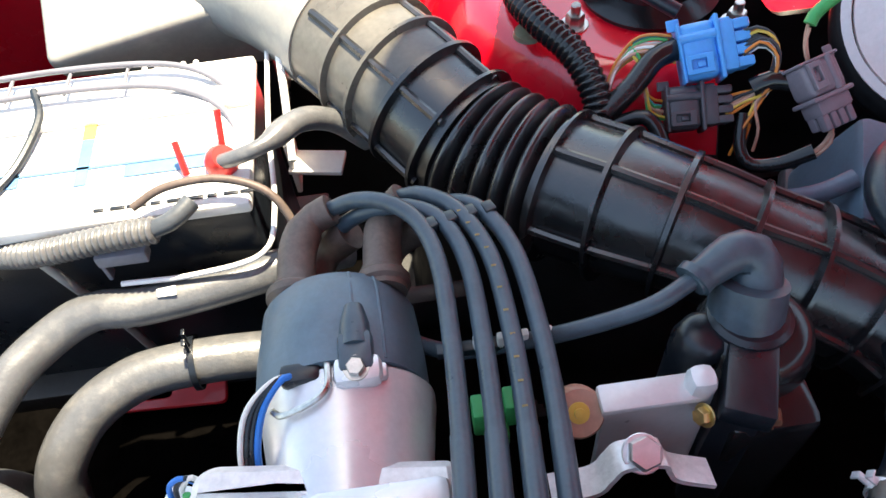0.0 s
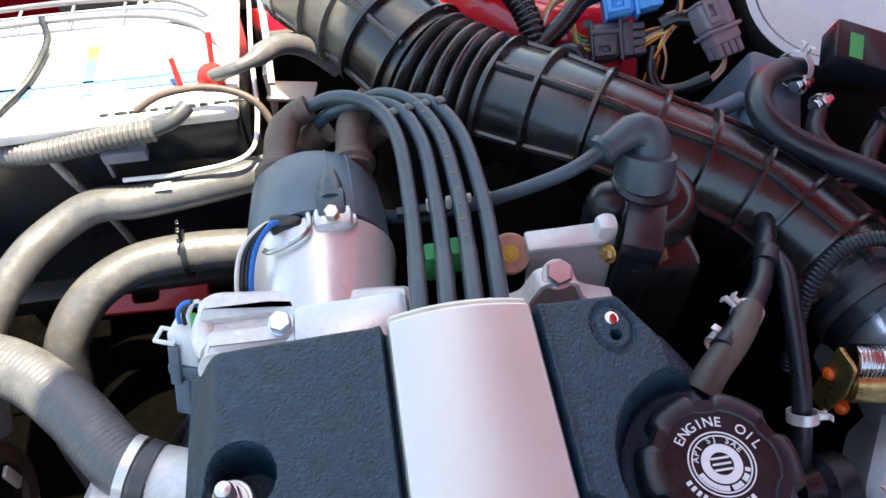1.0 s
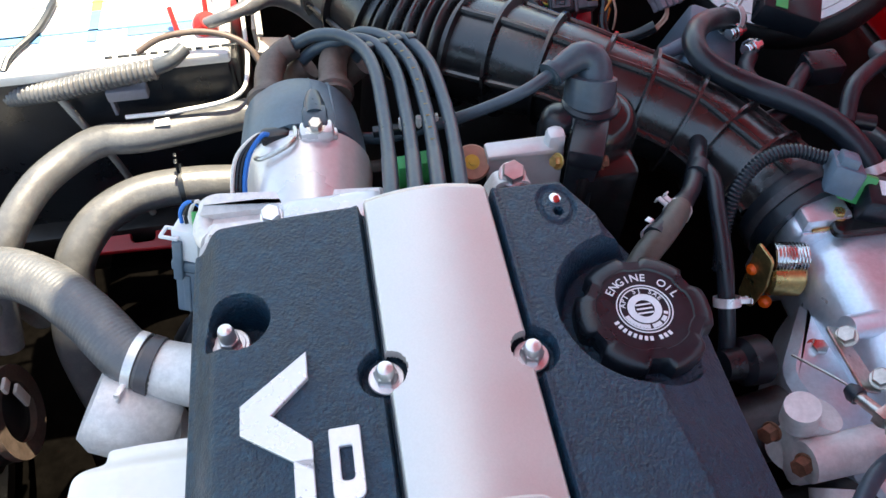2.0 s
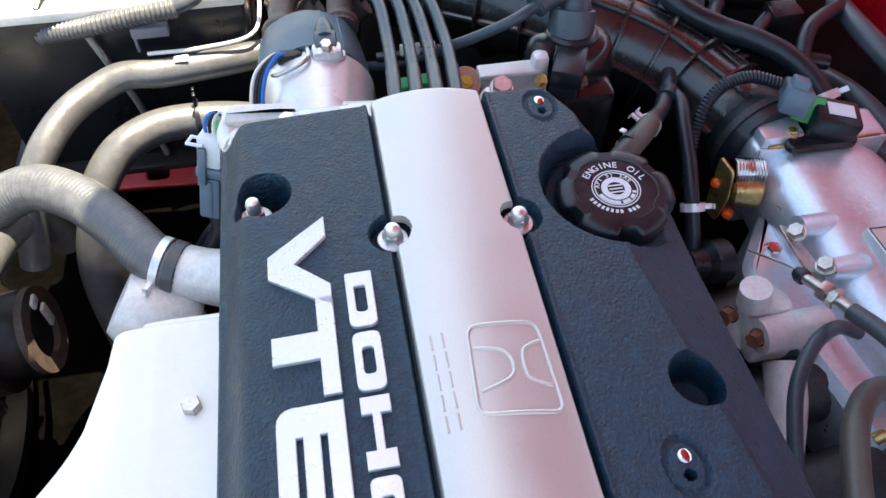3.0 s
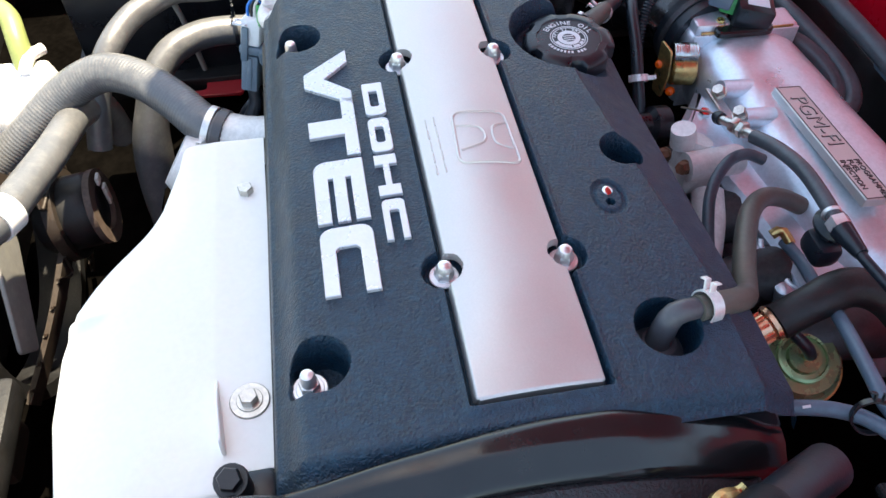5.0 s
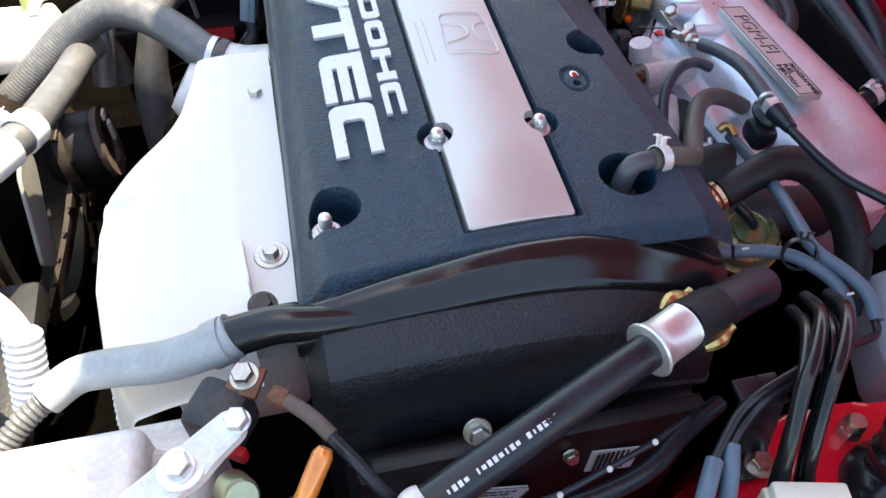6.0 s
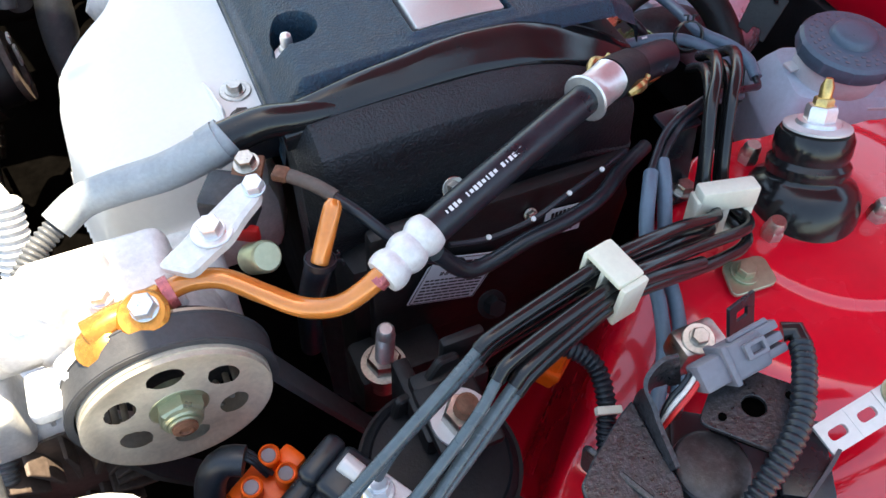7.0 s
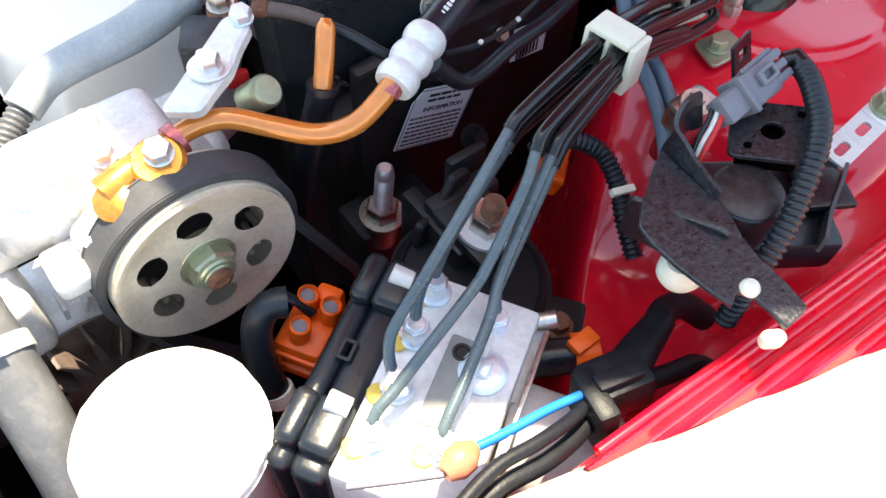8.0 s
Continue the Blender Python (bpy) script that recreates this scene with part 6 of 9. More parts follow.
part("elbow", tube([(0.488, 0.040, 0.692), (0.495, 0.040, 0.696), (0.497, 0.028, 0.694)], 0.0040, 10), "gold", gh, "small brass elbow")
gh2 = small_hose([(0.385, -0.112, 0.735), (0.408, -0.115, 0.735), (0.432, -0.122, 0.738), (0.450, -0.133, 0.739), (0.464, -0.152, 0.737), (0.465, -0.170, 0.735), (0.458, -0.187, 0.732)], 0.0047, "slate grey vacuum hose with white print", "conn_blue", 14)
part("tie", clamp_ring((0.4475, -0.133, 0.745), (0.2, 0.6, -0.3), 0.0105, 0.004, 0.0012, 0.006), "plastic", gh2, "black cable tie")
for x, y, z in ((0.416, -0.1165, 0.7420), (0.4660, -0.1650, 0.7420)):
    part("mark", box(0.005, 0.0016, 0.0004, 0, (x, y - 0.003, z), basis((0, -0.5, 0.9))), "whiteink", gh2)
part("pins", join(tube([(0.374, -0.100, 0.738), (0.392, -0.106, 0.738)], 0.0016, 8), tube([(0.374, -0.108, 0.733), (0.394, -0.112, 0.733)], 0.0016, 8)), "zinc", gh2)

# throttle cable stay by the firewall
stay = thing("cable_stay", (0.60, -0.05, 0.60), "dark folded steel cable stay by the reservoir", "bracket")
_su = unit(V3(0.017, -0.023, -0.001))
_sv = V3(-0.27, -0.42, -0.87)
_sv = unit(_sv - _su * np.dot(_sv, _su))
part("plate", prism(rounded([(0, 0), (0.0286, 0.002), (0.0245, 0.039), (0.0205, 0.039), (0.0180, 0.030), (0.0115, 0.030), (0.0100, 0.037), (0, 0.034)], 0.0014, 3), 0.0025, 0.0006, (0.530, -0.109, 0.754), np.array([_su, _sv, np.cross(_su, _sv)]).T), "dark", stay, "dark forked steel plate")
_ar = unit(V3(0.1085, 0.061, -0.015))
_aw = V3(-0.006, 0.013, 0.004)
_aw = unit(_aw - _ar * np.dot(_aw, _ar))
part("arm", box(0.128, 0.024, 0.003, 0.0008, (0.594, -0.0735, 0.7495), np.array([_ar, _aw, np.cross(_ar, _aw)]).T), "dark", stay, "flat dark steel arm")
# slate-blue colour paints a highlight along the dark stay's folded edge
part("fold", tube([(0.528, -0.110, 0.746), (0.531, -0.107, 0.756), (0.536, -0.103, 0.763)], 0.0030, 10), "conn_blue", stay, "folded edge with a highlight painted slate blue")
part("eyelet", washer(0.004, 0.0065, 0.004, (0.541, -0.124, 0.751), (0.3, -0.7, 0.2)), "chrome", stay)
ycap = thing("yellow_plug", (0.70, 0.05, 0.62), "pale yellow plastic plug on the firewall", "plug")
part("body", join(lathe([(0.009, 0), (0.012, 0.004), (0.012, 0.010), (0.006, 0.014)], (0.705, 0.050, 0.640), (-0.5, -0.5, 0.7), 20), box(0.010, 0.020, 0.006, 0.002, (0.695, 0.055, 0.645))), "yellow", ycap)

# ---- far side: strut top, harness, connectors, booster ----
st2 = thing("strut_mount", (0.43, 0.64, 0.70), "black strut mount with a bright ring", "strut mount")
part("boot", lathe([(0.050, 0), (0.052, 0.006), (0.044, 0.012), (0.040, 0.016), (0.040, 0.028), (0.030, 0.032)], (0.430, 0.660, 0.716), (0, 0, 1), 40), "gloss", st2)
part("ring", washer(0.016, 0.024, 0.006, (0.430, 0.660, 0.747), (0, 0, 1)), "chrome", st2)
part("rod", lathe([(0.008, 0), (0.008, 0.02), (0.005, 0.024)], (0.430, 0.660, 0.748)), "zinc", st2)
for x, y in ((0.367, 0.630), (0.478, 0.610)):
    n = solo("strut_nut", bolt_mesh(0.012, (x, y, 0.7175), (0, 0, 1), 1.7, 0.009, stud=0.008), "zinc", "plated flange nut on the strut tower", "nut", "strut tower nuts")
wl = thing("wiring_harness", (0.33, 0.58, 0.70), "thick black corrugated harness over the far strut tower", "wiring harness")
part("conduit", corrugated([(0.335, 0.680, 0.735), (0.326, 0.640, 0.742), (0.335, 0.606, 0.744), (0.352, 0.575, 0.740), (0.362, 0.545, 0.725), (0.36, 0.52, 0.70)], 0.0105, 0.005, 0.0016, 16), "gloss", wl)
part("tape", tube([(0.327, 0.645, 0.742), (0.330, 0.628, 0.743)], 0.0116, 16), "conn_gray", wl)
part("branch", tube([(0.365, 0.535, 0.720), (0.385, 0.545, 0.732), (0.400, 0.556, 0.742), (0.415, 0.560, 0.745)], 0.0075, 12), "gloss", wl)
part("branch", tube([(0.370, 0.530, 0.715), (0.390, 0.525, 0.722), (0.398, 0.505, 0.710), (0.398, 0.49, 0.69)], 0.0050, 12), "gloss", wl)
part("braid", tube([(0.345, 0.690, 0.745), (0.375, 0.640, 0.755), (0.400, 0.610, 0.758), (0.425, 0.590, 0.750)], 0.0052, 12), "rubber", wl, "braided black sleeve")
part("clip", lathe([(0.011, 0), (0.010, 0.003)], (0.330, 0.615, 0.727), (0, 0, 1), 20), "olive", wl)


def connector(at, ax, color, label, size):
    """A two-part sealed plug: shell, collar, plug half with pin housings, latch frame, ridge and keyed tab."""
    sx, sy, sz = size
    c = thing("wiring_connector", at, label, "connector", "connectors by the far strut tower")
    at = V3(*at)
    on = lambda x, y, z: at + ax @ V3(sx * x, sy * y, sz * z)
    part("shell", box(sx * 0.46, sy * 0.94, sz, 0.0045, on(-0.12, 0, 0), ax, 3), color, c)
    part("collar", join(box(sx * 0.06, sy * 1.06, sz * 1.10, 0.0012, on(0.13, 0, 0), ax), box(sx * 0.04, sy * 1.0, sz * 1.06, 0.0010, on(-0.33, 0, 0), ax)), color, c)
    part("plug_half", box(sx * 0.20, sy * 0.84, sz * 0.86, 0.002, on(0.24, 0, 0), ax), color, c)
    part("ridge", join(tube([on(-0.34, 0.22, 0.44), on(0.10, 0.22, 0.44)], sz * 0.13, 12), tube([on(-0.30, 0.40, 0.30), on(0.30, 0.40, 0.30)], sz * 0.09, 10)), color, c)
    part("latch", ringplate(rounded([(-0.17 * sx, -0.16 * sy), (0.17 * sx, -0.16 * sy), (0.17 * sx, 0.16 * sy), (-0.17 * sx, 0.16 * sy)], 0.001, 3), rounded([(-0.10 * sx, -0.08 * sy), (0.08 * sx, -0.08 * sy), (0.08 * sx, 0.08 * sy), (-0.10 * sx, 0.08 * sy)], 0.0006, 3), 0.0034, 0.0004, on(-0.14, -0.24, 0.50), ax), color, c)
    part("latch_tongue", box(sx * 0.10, sy * 0.10, 0.003, 0.0006, on(-0.12, -0.24, 0.52), ax), color, c)
    part("tab", box(sx * 0.16, sy * 0.20, 0.0022, 0.0006, on(-0.36, 0.52, 0.1), ax), color, c)
    for j in range(2):
        for k in range(4):
            part("pin_housing", box(sx * 0.26, sy * 0.17, sz * 0.34, 0.0014, on(0.40 - 0.03 * j, (k - 1.5) * 0.21, 0.20 - 0.42 * j), ax), color, c)
    return c


def strand(owner, pts, k, mat_, spread):
    """One thin wire of a bundle, fanned out from the bundle's middle line."""
    rng = random.Random(31 * k + len(pts))
    out = []
    for i, (x, y, z) in enumerate(pts):
        w = spread[i]
        q = (k % 5 - 2) / 2.0
        h = (k // 5 - 1)
        out.append((x + rng.uniform(-0.0012, 0.0012), y + q * w * 0.72 + rng.uniform(-0.0012, 0.0012), z + q * w * 0.55 + h * 0.0022))
    part("wire", tube(out, 0.00105, 6), mat_, owner, "thin coloured wire")


AX1 = np.array([unit(V3(1, -0.10, 0.20)), unit(V3(0.02, 0.78, 0.62)), unit(np.cross(V3(1, -0.10, 0.20), V3(0.02, 0.78, 0.62)))]).T
AX2 = np.array([unit(V3(1, -0.16, 0.12)), unit(V3(0.05, 0.78, 0.62)), unit(np.cross(V3(1, -0.16, 0.12), V3(0.05, 0.78, 0.62)))]).T
AX3 = np.array([unit(V3(0.28, -0.80, -0.58)), unit(V3(0.90, 0.35, 0.05)), unit(np.cross(V3(0.28, -0.80, -0.58), V3(0.90, 0.35, 0.05)))]).T
for _ax in (AX1, AX2, AX3):
    _ax[:, 1] = unit(_ax[:, 1] - _ax[:, 0] * float(_ax[:, 0] @ _ax[:, 1]))
    _ax[:, 2] = np.cross(_ax[:, 0], _ax[:, 1])
c1 = connector((0.433, 0.554, 0.745), AX1, "blue", "bright blue multi-pin wiring connector", (0.050, 0.038, 0.026))
c2 = connector((0.421, 0.531, 0.719), AX2, "conn_dark", "dark grey multi-pin wiring connector", (0.047, 0.030, 0.022))
c3 = connector((0.489, 0.511, 0.743), AX3, "conn_mauve", "mauve grey wiring connector on a pigtail", (0.050, 0.028, 0.020))
LEFT_SET = ["yellow", "green", "pinkwire", "whitewire", "cyan", "orangewire", "yellow", "pinkwire", "green", "orangewire", "pinkwire", "whitewire"]
for k in range(12):
    strand(c1, [(0.414, 0.560, 0.746), (0.400, 0.564, 0.748), (0.388, 0.566, 0.744), (0.376, 0.560, 0.734), (0.368, 0.545, 0.722)], k, LEFT_SET[k], (0.009, 0.007, 0.005, 0.003, 0.002))
    strand(c1, [(0.452, 0.547, 0.754), (0.462, 0.545, 0.760), (0.470, 0.537, 0.754), (0.466, 0.526, 0.742), (0.460, 0.522, 0.734)], k, ["whitewire", "wire_dark", "yellow", "wire_dark", "orangewire", "wire_dark"][k % 6], (0.008, 0.006, 0.006, 0.005, 0.003))
for k in range(8):
    strand(c2, [(0.388, 0.566, 0.745), (0.392, 0.557, 0.743), (0.393, 0.546, 0.731), (0.396, 0.538, 0.721), (0.404, 0.536, 0.718)], k, LEFT_SET[(k + 1) % 12], (0.004, 0.006, 0.007, 0.007, 0.007))
    strand(c2, [(0.440, 0.525, 0.725), (0.449, 0.524, 0.731), (0.458, 0.523, 0.735), (0.466, 0.524, 0.738)], k, ["orangewire", "yellow", "pinkwire", "wire_dark"][k % 4], (0.007, 0.005, 0.003, 0.002))
for k in range(6):
    strand(c2, [(0.464, 0.524, 0.737), (0.456, 0.518, 0.731), (0.447 + 0.002 * k, 0.511, 0.719), (0.440 + 0.003 * k, 0.505, 0.705)], k, ["orangewire", "wire_dark", "yellow", "orangewire", "wire_dark", "pinkwire"][k], (0.002, 0.003, 0.004, 0.004))
part("tape", tube([(0.455, 0.526, 0.735), (0.466, 0.526, 0.740), (0.478, 0.522, 0.740)], 0.0062, 12), "gloss", c2, "black tape binding")
for k in range(4):
    strand(c3, [(0.485, 0.526, 0.757), (0.483, 0.532, 0.764), (0.485, 0.538, 0.771)], k, "pinkwire", (0.004, 0.003, 0.002))
    strand(c3, [(0.494, 0.495, 0.733), (0.494, 0.488, 0.727), (0.487, 0.484, 0.719), (0.478, 0.484, 0.711)], k, "pinkwire", (0.004, 0.003, 0.003, 0.002))
part("sleeve", tube([(0.485, 0.537, 0.771), (0.490, 0.541, 0.777), (0.505, 0.545, 0.787)], 0.0040, 12), "green", c3, "green heat-shrink sleeve")
part("taped_lead", tube([(0.484, 0.484, 0.716), (0.466, 0.486, 0.706), (0.450, 0.492, 0.702), (0.446, 0.503, 0.708), (0.450, 0.518, 0.722)], lambda s, u: 0.0052 - 0.0016 * u, 12), "gloss", c3, "black taped lead")
boost = thing("brake_booster", (0.60, 0.55, 0.60), "round black brake booster with a pale rim", "brake booster")
part("shell", lathe([(0.085, 0), (0.105, 0.015), (0.110, 0.035), (0.106, 0.045), (0.100, 0.050), (0.092, 0.052)], (0.705, 0.635, 0.665), (-0.55, -0.35, 0.75), 56), "dark", boost)
part("rim", washer(0.090, 0.0975, 0.006, V3(0.705, 0.635, 0.665) + unit(V3(-0.55, -0.35, 0.75)) * 0.056, (-0.55, -0.35, 0.75), 56), "white_paint", boost, "pale metal rim")
part("face", lathe([(0.0895, 0), (0.088, 0.004), (0.05, 0.006)], V3(0.705, 0.635, 0.665) + unit(V3(-0.55, -0.35, 0.75)) * 0.056, (-0.55, -0.35, 0.75), 56), "white", boost, "white cover")
panel = thing("relay_cover", (0.53, 0.46, 0.62), "slate grey plastic relay cover beside the duct", "relay box")
part("cover", box(0.045, 0.075, 0.09, 0.006, (0.520, 0.475, 0.668), basis((0.2, -0.3, 1), (0.3, 1, 0))), "conn_blue", panel)
part("skirt", box(0.049, 0.079, 0.012, 0.003, (0.512, 0.487, 0.630), basis((0.2, -0.3, 1), (0.3, 1, 0))), "conn_dark", panel, "darker lower skirt")
part("catch", box(0.012, 0.006, 0.020, 0.0015, (0.512, 0.438, 0.676), basis((0.2, -0.3, 1), (0.3, 1, 0))), "conn_blue", panel)
part("wrapped_lead", tube([(0.43, 0.475, 0.690), (0.450, 0.463, 0.700), (0.480, 0.460, 0.704), (0.502, 0.462, 0.712)], 0.006, 12), "conn_blue", panel, "slate wrapped lead")
fuse = thing("solenoid_box", (0.59, 0.42, 0.66), "black solenoid box with a green label and vacuum ports", "solenoid")
part("body", join(box(0.050, 0.036, 0.024, 0.003, (0.594, 0.478, 0.726), basis((0.1, -0.3, 1), (0.4, 1, 0))), box(0.030, 0.024, 0.020, 0.003, (0.610, 0.428, 0.700))), "plastic", fuse)
part("label", box(0.010, 0.022, 0.0006, 0, (0.584, 0.474, 0.7390), basis((0.1, -0.3, 1), (0.4, 1, 0))), "green", fuse, "green printed label")
for x, y in ((0.555, 0.470), (0.560, 0.448)):
    part("port", join(cyl(0.005, 0.018, (x, y, 0.715), (-0.8, -0.4, 0.1)), washer(0.006, 0.0075, 0.004, (x - 0.008, y - 0.004, 0.716), (-0.8, -0.4, 0.1))), "chrome", fuse)
small_hose([(0.550, 0.440, 0.712), (0.535, 0.415, 0.715), (0.545, 0.390, 0.712), (0.575, 0.375, 0.705), (0.62, 0.36, 0.70)], 0.0065, "thin black vacuum hose by the solenoid box", "rubber")
small_hose([(0.600, 0.43, 0.70), (0.575, 0.405, 0.705), (0.560, 0.385, 0.700), (0.53, 0.38, 0.695), (0.49, 0.39, 0.69)], 0.0065, "thin black vacuum hose by the solenoid box", "rubber")
small_hose([(0.66, 0.42, 0.71), (0.625, 0.395, 0.722), (0.600, 0.375, 0.724), (0.585, 0.35, 0.715)], 0.0065, "thin black vacuum hose by the solenoid box", "rubber")

# ---- power steering: pump, pulley, pressure line, reservoir ----
pump = thing("power_steering_pump", (0.01, -0.22, 0.60), "cast aluminium power steering pump with its pulley", "pump")
part("housing", lathe([(0.036, 0), (0.042, 0.006), (0.042, 0.050), (0.034, 0.060)], (0.010, -0.185, 0.715), (0, -1, 0), 36), "alu_dull", pump)
part("body_block", box(0.085, 0.055, 0.060, 0.010, (-0.010, -0.205, 0.735), None, 4), "alu_dull", pump, "cast aluminium body")
part("rear_block", box(0.060, 0.060, 0.090, 0.012, (0.030, -0.190, 0.690), None, 4), "alu_dull", pump)
part("inlet_block", box(0.055, 0.05, 0.030, 0.008, (-0.045, -0.205, 0.745), None, 4), "alu_dull", pump)
part("inlet_nut", bolt_mesh(0.0135, (-0.048, -0.218, 0.760), (-0.2, -0.5, 1), 1.3), "alu_dull", pump)
part("web", box(0.010, 0.050, 0.030, 0.003, (-0.020, -0.215, 0.763), basis((0, 0, 1), (0.7, 0.7, 0))), "alu_dull", pump)
part("arm", join(prism(rounded([(0.003, -0.0095), (0.018, -0.0105), (0.030, -0.0125), (0.044, -0.0095), (0.060, -0.0085), (0.0645, 0.0), (0.060, 0.0080), (0.030, 0.0090), (-0.004, 0.010)], 0.005), 0.010, 0.0022, (0.034, -0.2335, 0.777), np.array([unit(V3(0.85, 0.49, 0.20)), unit(V3(-0.5, 0.86, 0)), unit(np.cross(V3(0.85, 0.49, 0.20), V3(-0.5, 0.86, 0)))]).T), box(0.075, 0.030, 0.022, 0.006, (-0.004, -0.2380, 0.7450), basis((0, 0, 1), (0.5, -0.85, 0)))), "alu_dull", pump, "flat aluminium mounting arm")
part("nut", join(cyl(0.0115, 0.002, (0.057, -0.2225, 0.7915)), bolt_mesh(0.0115, (0.057, -0.2225, 0.7930), (-0.1, -0.1, 1), 1.3)), "nut", pump)
part("bolt", bolt_mesh(0.0105, (0.0855, -0.2075, 0.7985), (-0.1, -0.1, 1), 1.2), "alu", pump)
part("bolt", bolt_mesh(0.0105, (-0.008, -0.224, 0.768), (-0.1, -0.1, 1), 1.3), "alu", pump)
part("spacer", lathe([(0.0095, 0), (0.0095, 0.018), (0.008, 0.020)], (0.074, -0.222, 0.758), (0.2, -0.35, 0.4), 20), "olive", pump, "greenish plated spacer")
PC = V3(0.0105, -0.2755, 0.7180)


def pulley_face():
    """A pressed disc with six oval windows."""
    n, R, r0, r1, ri = 216, 0.0560, 0.0260, 0.0435, 0.018
    ang = np.arange(n) * 2 * np.pi / n
    win = np.array([max(0.0, 1 - ((((a * 6 / (2 * np.pi)) % 1) - 0.5) / 0.285) ** 2) ** 0.5 for a in ang])
    mid = (r0 + r1) / 2
    lo, hi = mid - (mid - r0) * win, mid + (r1 - mid) * win
    rings = [(np.full(n, 0.0075), -0.004), (np.full(n, ri * 0.8), -0.004), (np.full(n, ri), 0.0), (lo, 0.0)]
    rings2 = [(hi, 0.0), (np.full(n, 0.049), 0.0), (np.full(n, 0.0535), 0.0035), (np.full(n, R), 0.0035), (np.full(n, R), -0.0006)]
    v, f = [], []
    for group in (rings, rings2):
        k = len(v)
        for r, h in group:
            v += list(np.stack([r * np.cos(ang), r * np.sin(ang), np.full(n, h)], 1))
        f += [tuple(k + i for i in q) for q in ring_faces(len(group), n)]
    return (np.array(v), f)


PULLEY_FACE = pulley_face()
pul = part("pulley", put((PULLEY_FACE[0] * 0.93, PULLEY_FACE[1]), PC, basis((0.02, -1, 0.03))), "pulley", pump, "pale plated steel pulley with six oval windows")
part("rim", join(washer(0.0498, 0.0525, 0.024, PC + V3(0, 0.024, 0), (0.02, -1, 0.03), 64), washer(0.0493, 0.0549, 0.002, PC + V3(0, 0.026, 0), (0.02, -1, 0.03), 64)), "pulley", pul)
part("hub", lathe([(0.0195, -0.004), (0.0185, 0.001), (0.0160, 0.003)], PC + V3(0, 0.003, 0), (0.02, -1, 0.03), 30), "olive", pul, "pale greenish plated hub")
part("hub_nut", join(hexhead(0.0235, 0.009, PC + V3(0, 0.001, 0), (0.02, -1, 0.03)), lathe([(0.0112, 0), (0.0110, 0.002), (0.0098, 0.003)], PC + V3(0, -0.0078, 0), (0.02, -1, 0.03), 28)), "olive", pul, "large pale nut")
part("hub_collar", cyl(0.0088, 0.002, PC + V3(0, -0.0105, 0), (0.02, -1, 0.03)), "olive", pul)
part("shaft_end", lathe([(0.0072, 0), (0.0070, 0.002), (0.0040, 0.003), (0.0035, 0.0015)], PC + V3(0, -0.0122, 0), (0.02, -1, 0.03), 20), "rust", pul, "rusty shaft end")
part("inner_drum", lathe([(0.0465, 0), (0.0465, 0.004)], PC + V3(0, 0.034, 0), (0.02, -1, 0.03), 40), "dark_alu", pul)
for _k in range(30):
    _g = 2 * math.pi * _k / 30
    part("drum_rib", box(0.0026, 0.018, 0.004, 0.0008, PC + V3(math.cos(_g) * 0.0405, 0.020, math.sin(_g) * 0.0405), basis(V3(math.cos(_g), 0, math.sin(_g)), (0, 1, 0))), "pulley", pul)
belt = thing("drive_belt", (0.05, -0.262, 0.60), "grey-black ribbed drive belt round the steering pulley", "belt")
_bp = [PC + V3(0.0535 * math.cos(a), 0.014, 0.0535 * math.sin(a)) for a in np.linspace(radians(-15), radians(205), 40)]
_bp = [V3(0.140, -0.264, 0.52), V3(0.090, -0.264, 0.640)] + _bp + [V3(-0.020, -0.264, 0.640), V3(0.03, -0.264, 0.55)]


def belt_mesh(path, half, thick):
    p = np.array(path)
    t = np.gradient(p, axis=0)
    t /= np.linalg.norm(t, axis=1)[:, None]
    nrm = np.cross(t, V3(0, 1, 0))
    v = []
    for q, m in zip(p, nrm):
        m = unit(m)
        if np.dot(m, q - PC) < 0:
            m = -m
        v += [q + V3(0, -half, 0), q + V3(0, half, 0), q + V3(0, half, 0) + m * thick, q + V3(0, -half, 0) + m * thick]
    return (np.array(v), ring_faces(len(p), 4) + [(0, 1, 2, 3), tuple(len(v) - 4 + i for i in (3, 2, 1, 0))])


part("band", belt_mesh(_bp, 0.0098, 0.0042), "belt", belt)
for _o in (-0.0085, 0.0085):
    part("edge_cord", sweep(np.array([p + V3(0, _o, 0) + unit(V3(p[0] - PC[0], 0, p[2] - PC[2])) * 0.0042 for p in _bp[2:-2]]), [0.0007] * (len(_bp) - 4), 6), "belt", belt)
line = thing("steering_pressure_line", (0.10, -0.26, 0.74), "orange pressure pipe joined to a thick black hose", "pressure line")
part("pipe", tube([(0.020, -0.2335, 0.7665), (0.036, -0.2315, 0.7685), (0.054, -0.2370, 0.7690), (0.072, -0.2510, 0.7635), (0.090, -0.2655, 0.7590), (0.107, -0.2740, 0.7625), (0.122, -0.2760, 0.7715), (0.137, -0.2740, 0.7810)], 0.0060, 18, 0.003), "orange_pipe", line, "glossy orange painted pipe")
part("collar", tube([(0.0225, -0.2342, 0.7670), (0.0280, -0.2332, 0.7675)], 0.0096, 16, 0.001), "heat", line, "heat-tinted collar")
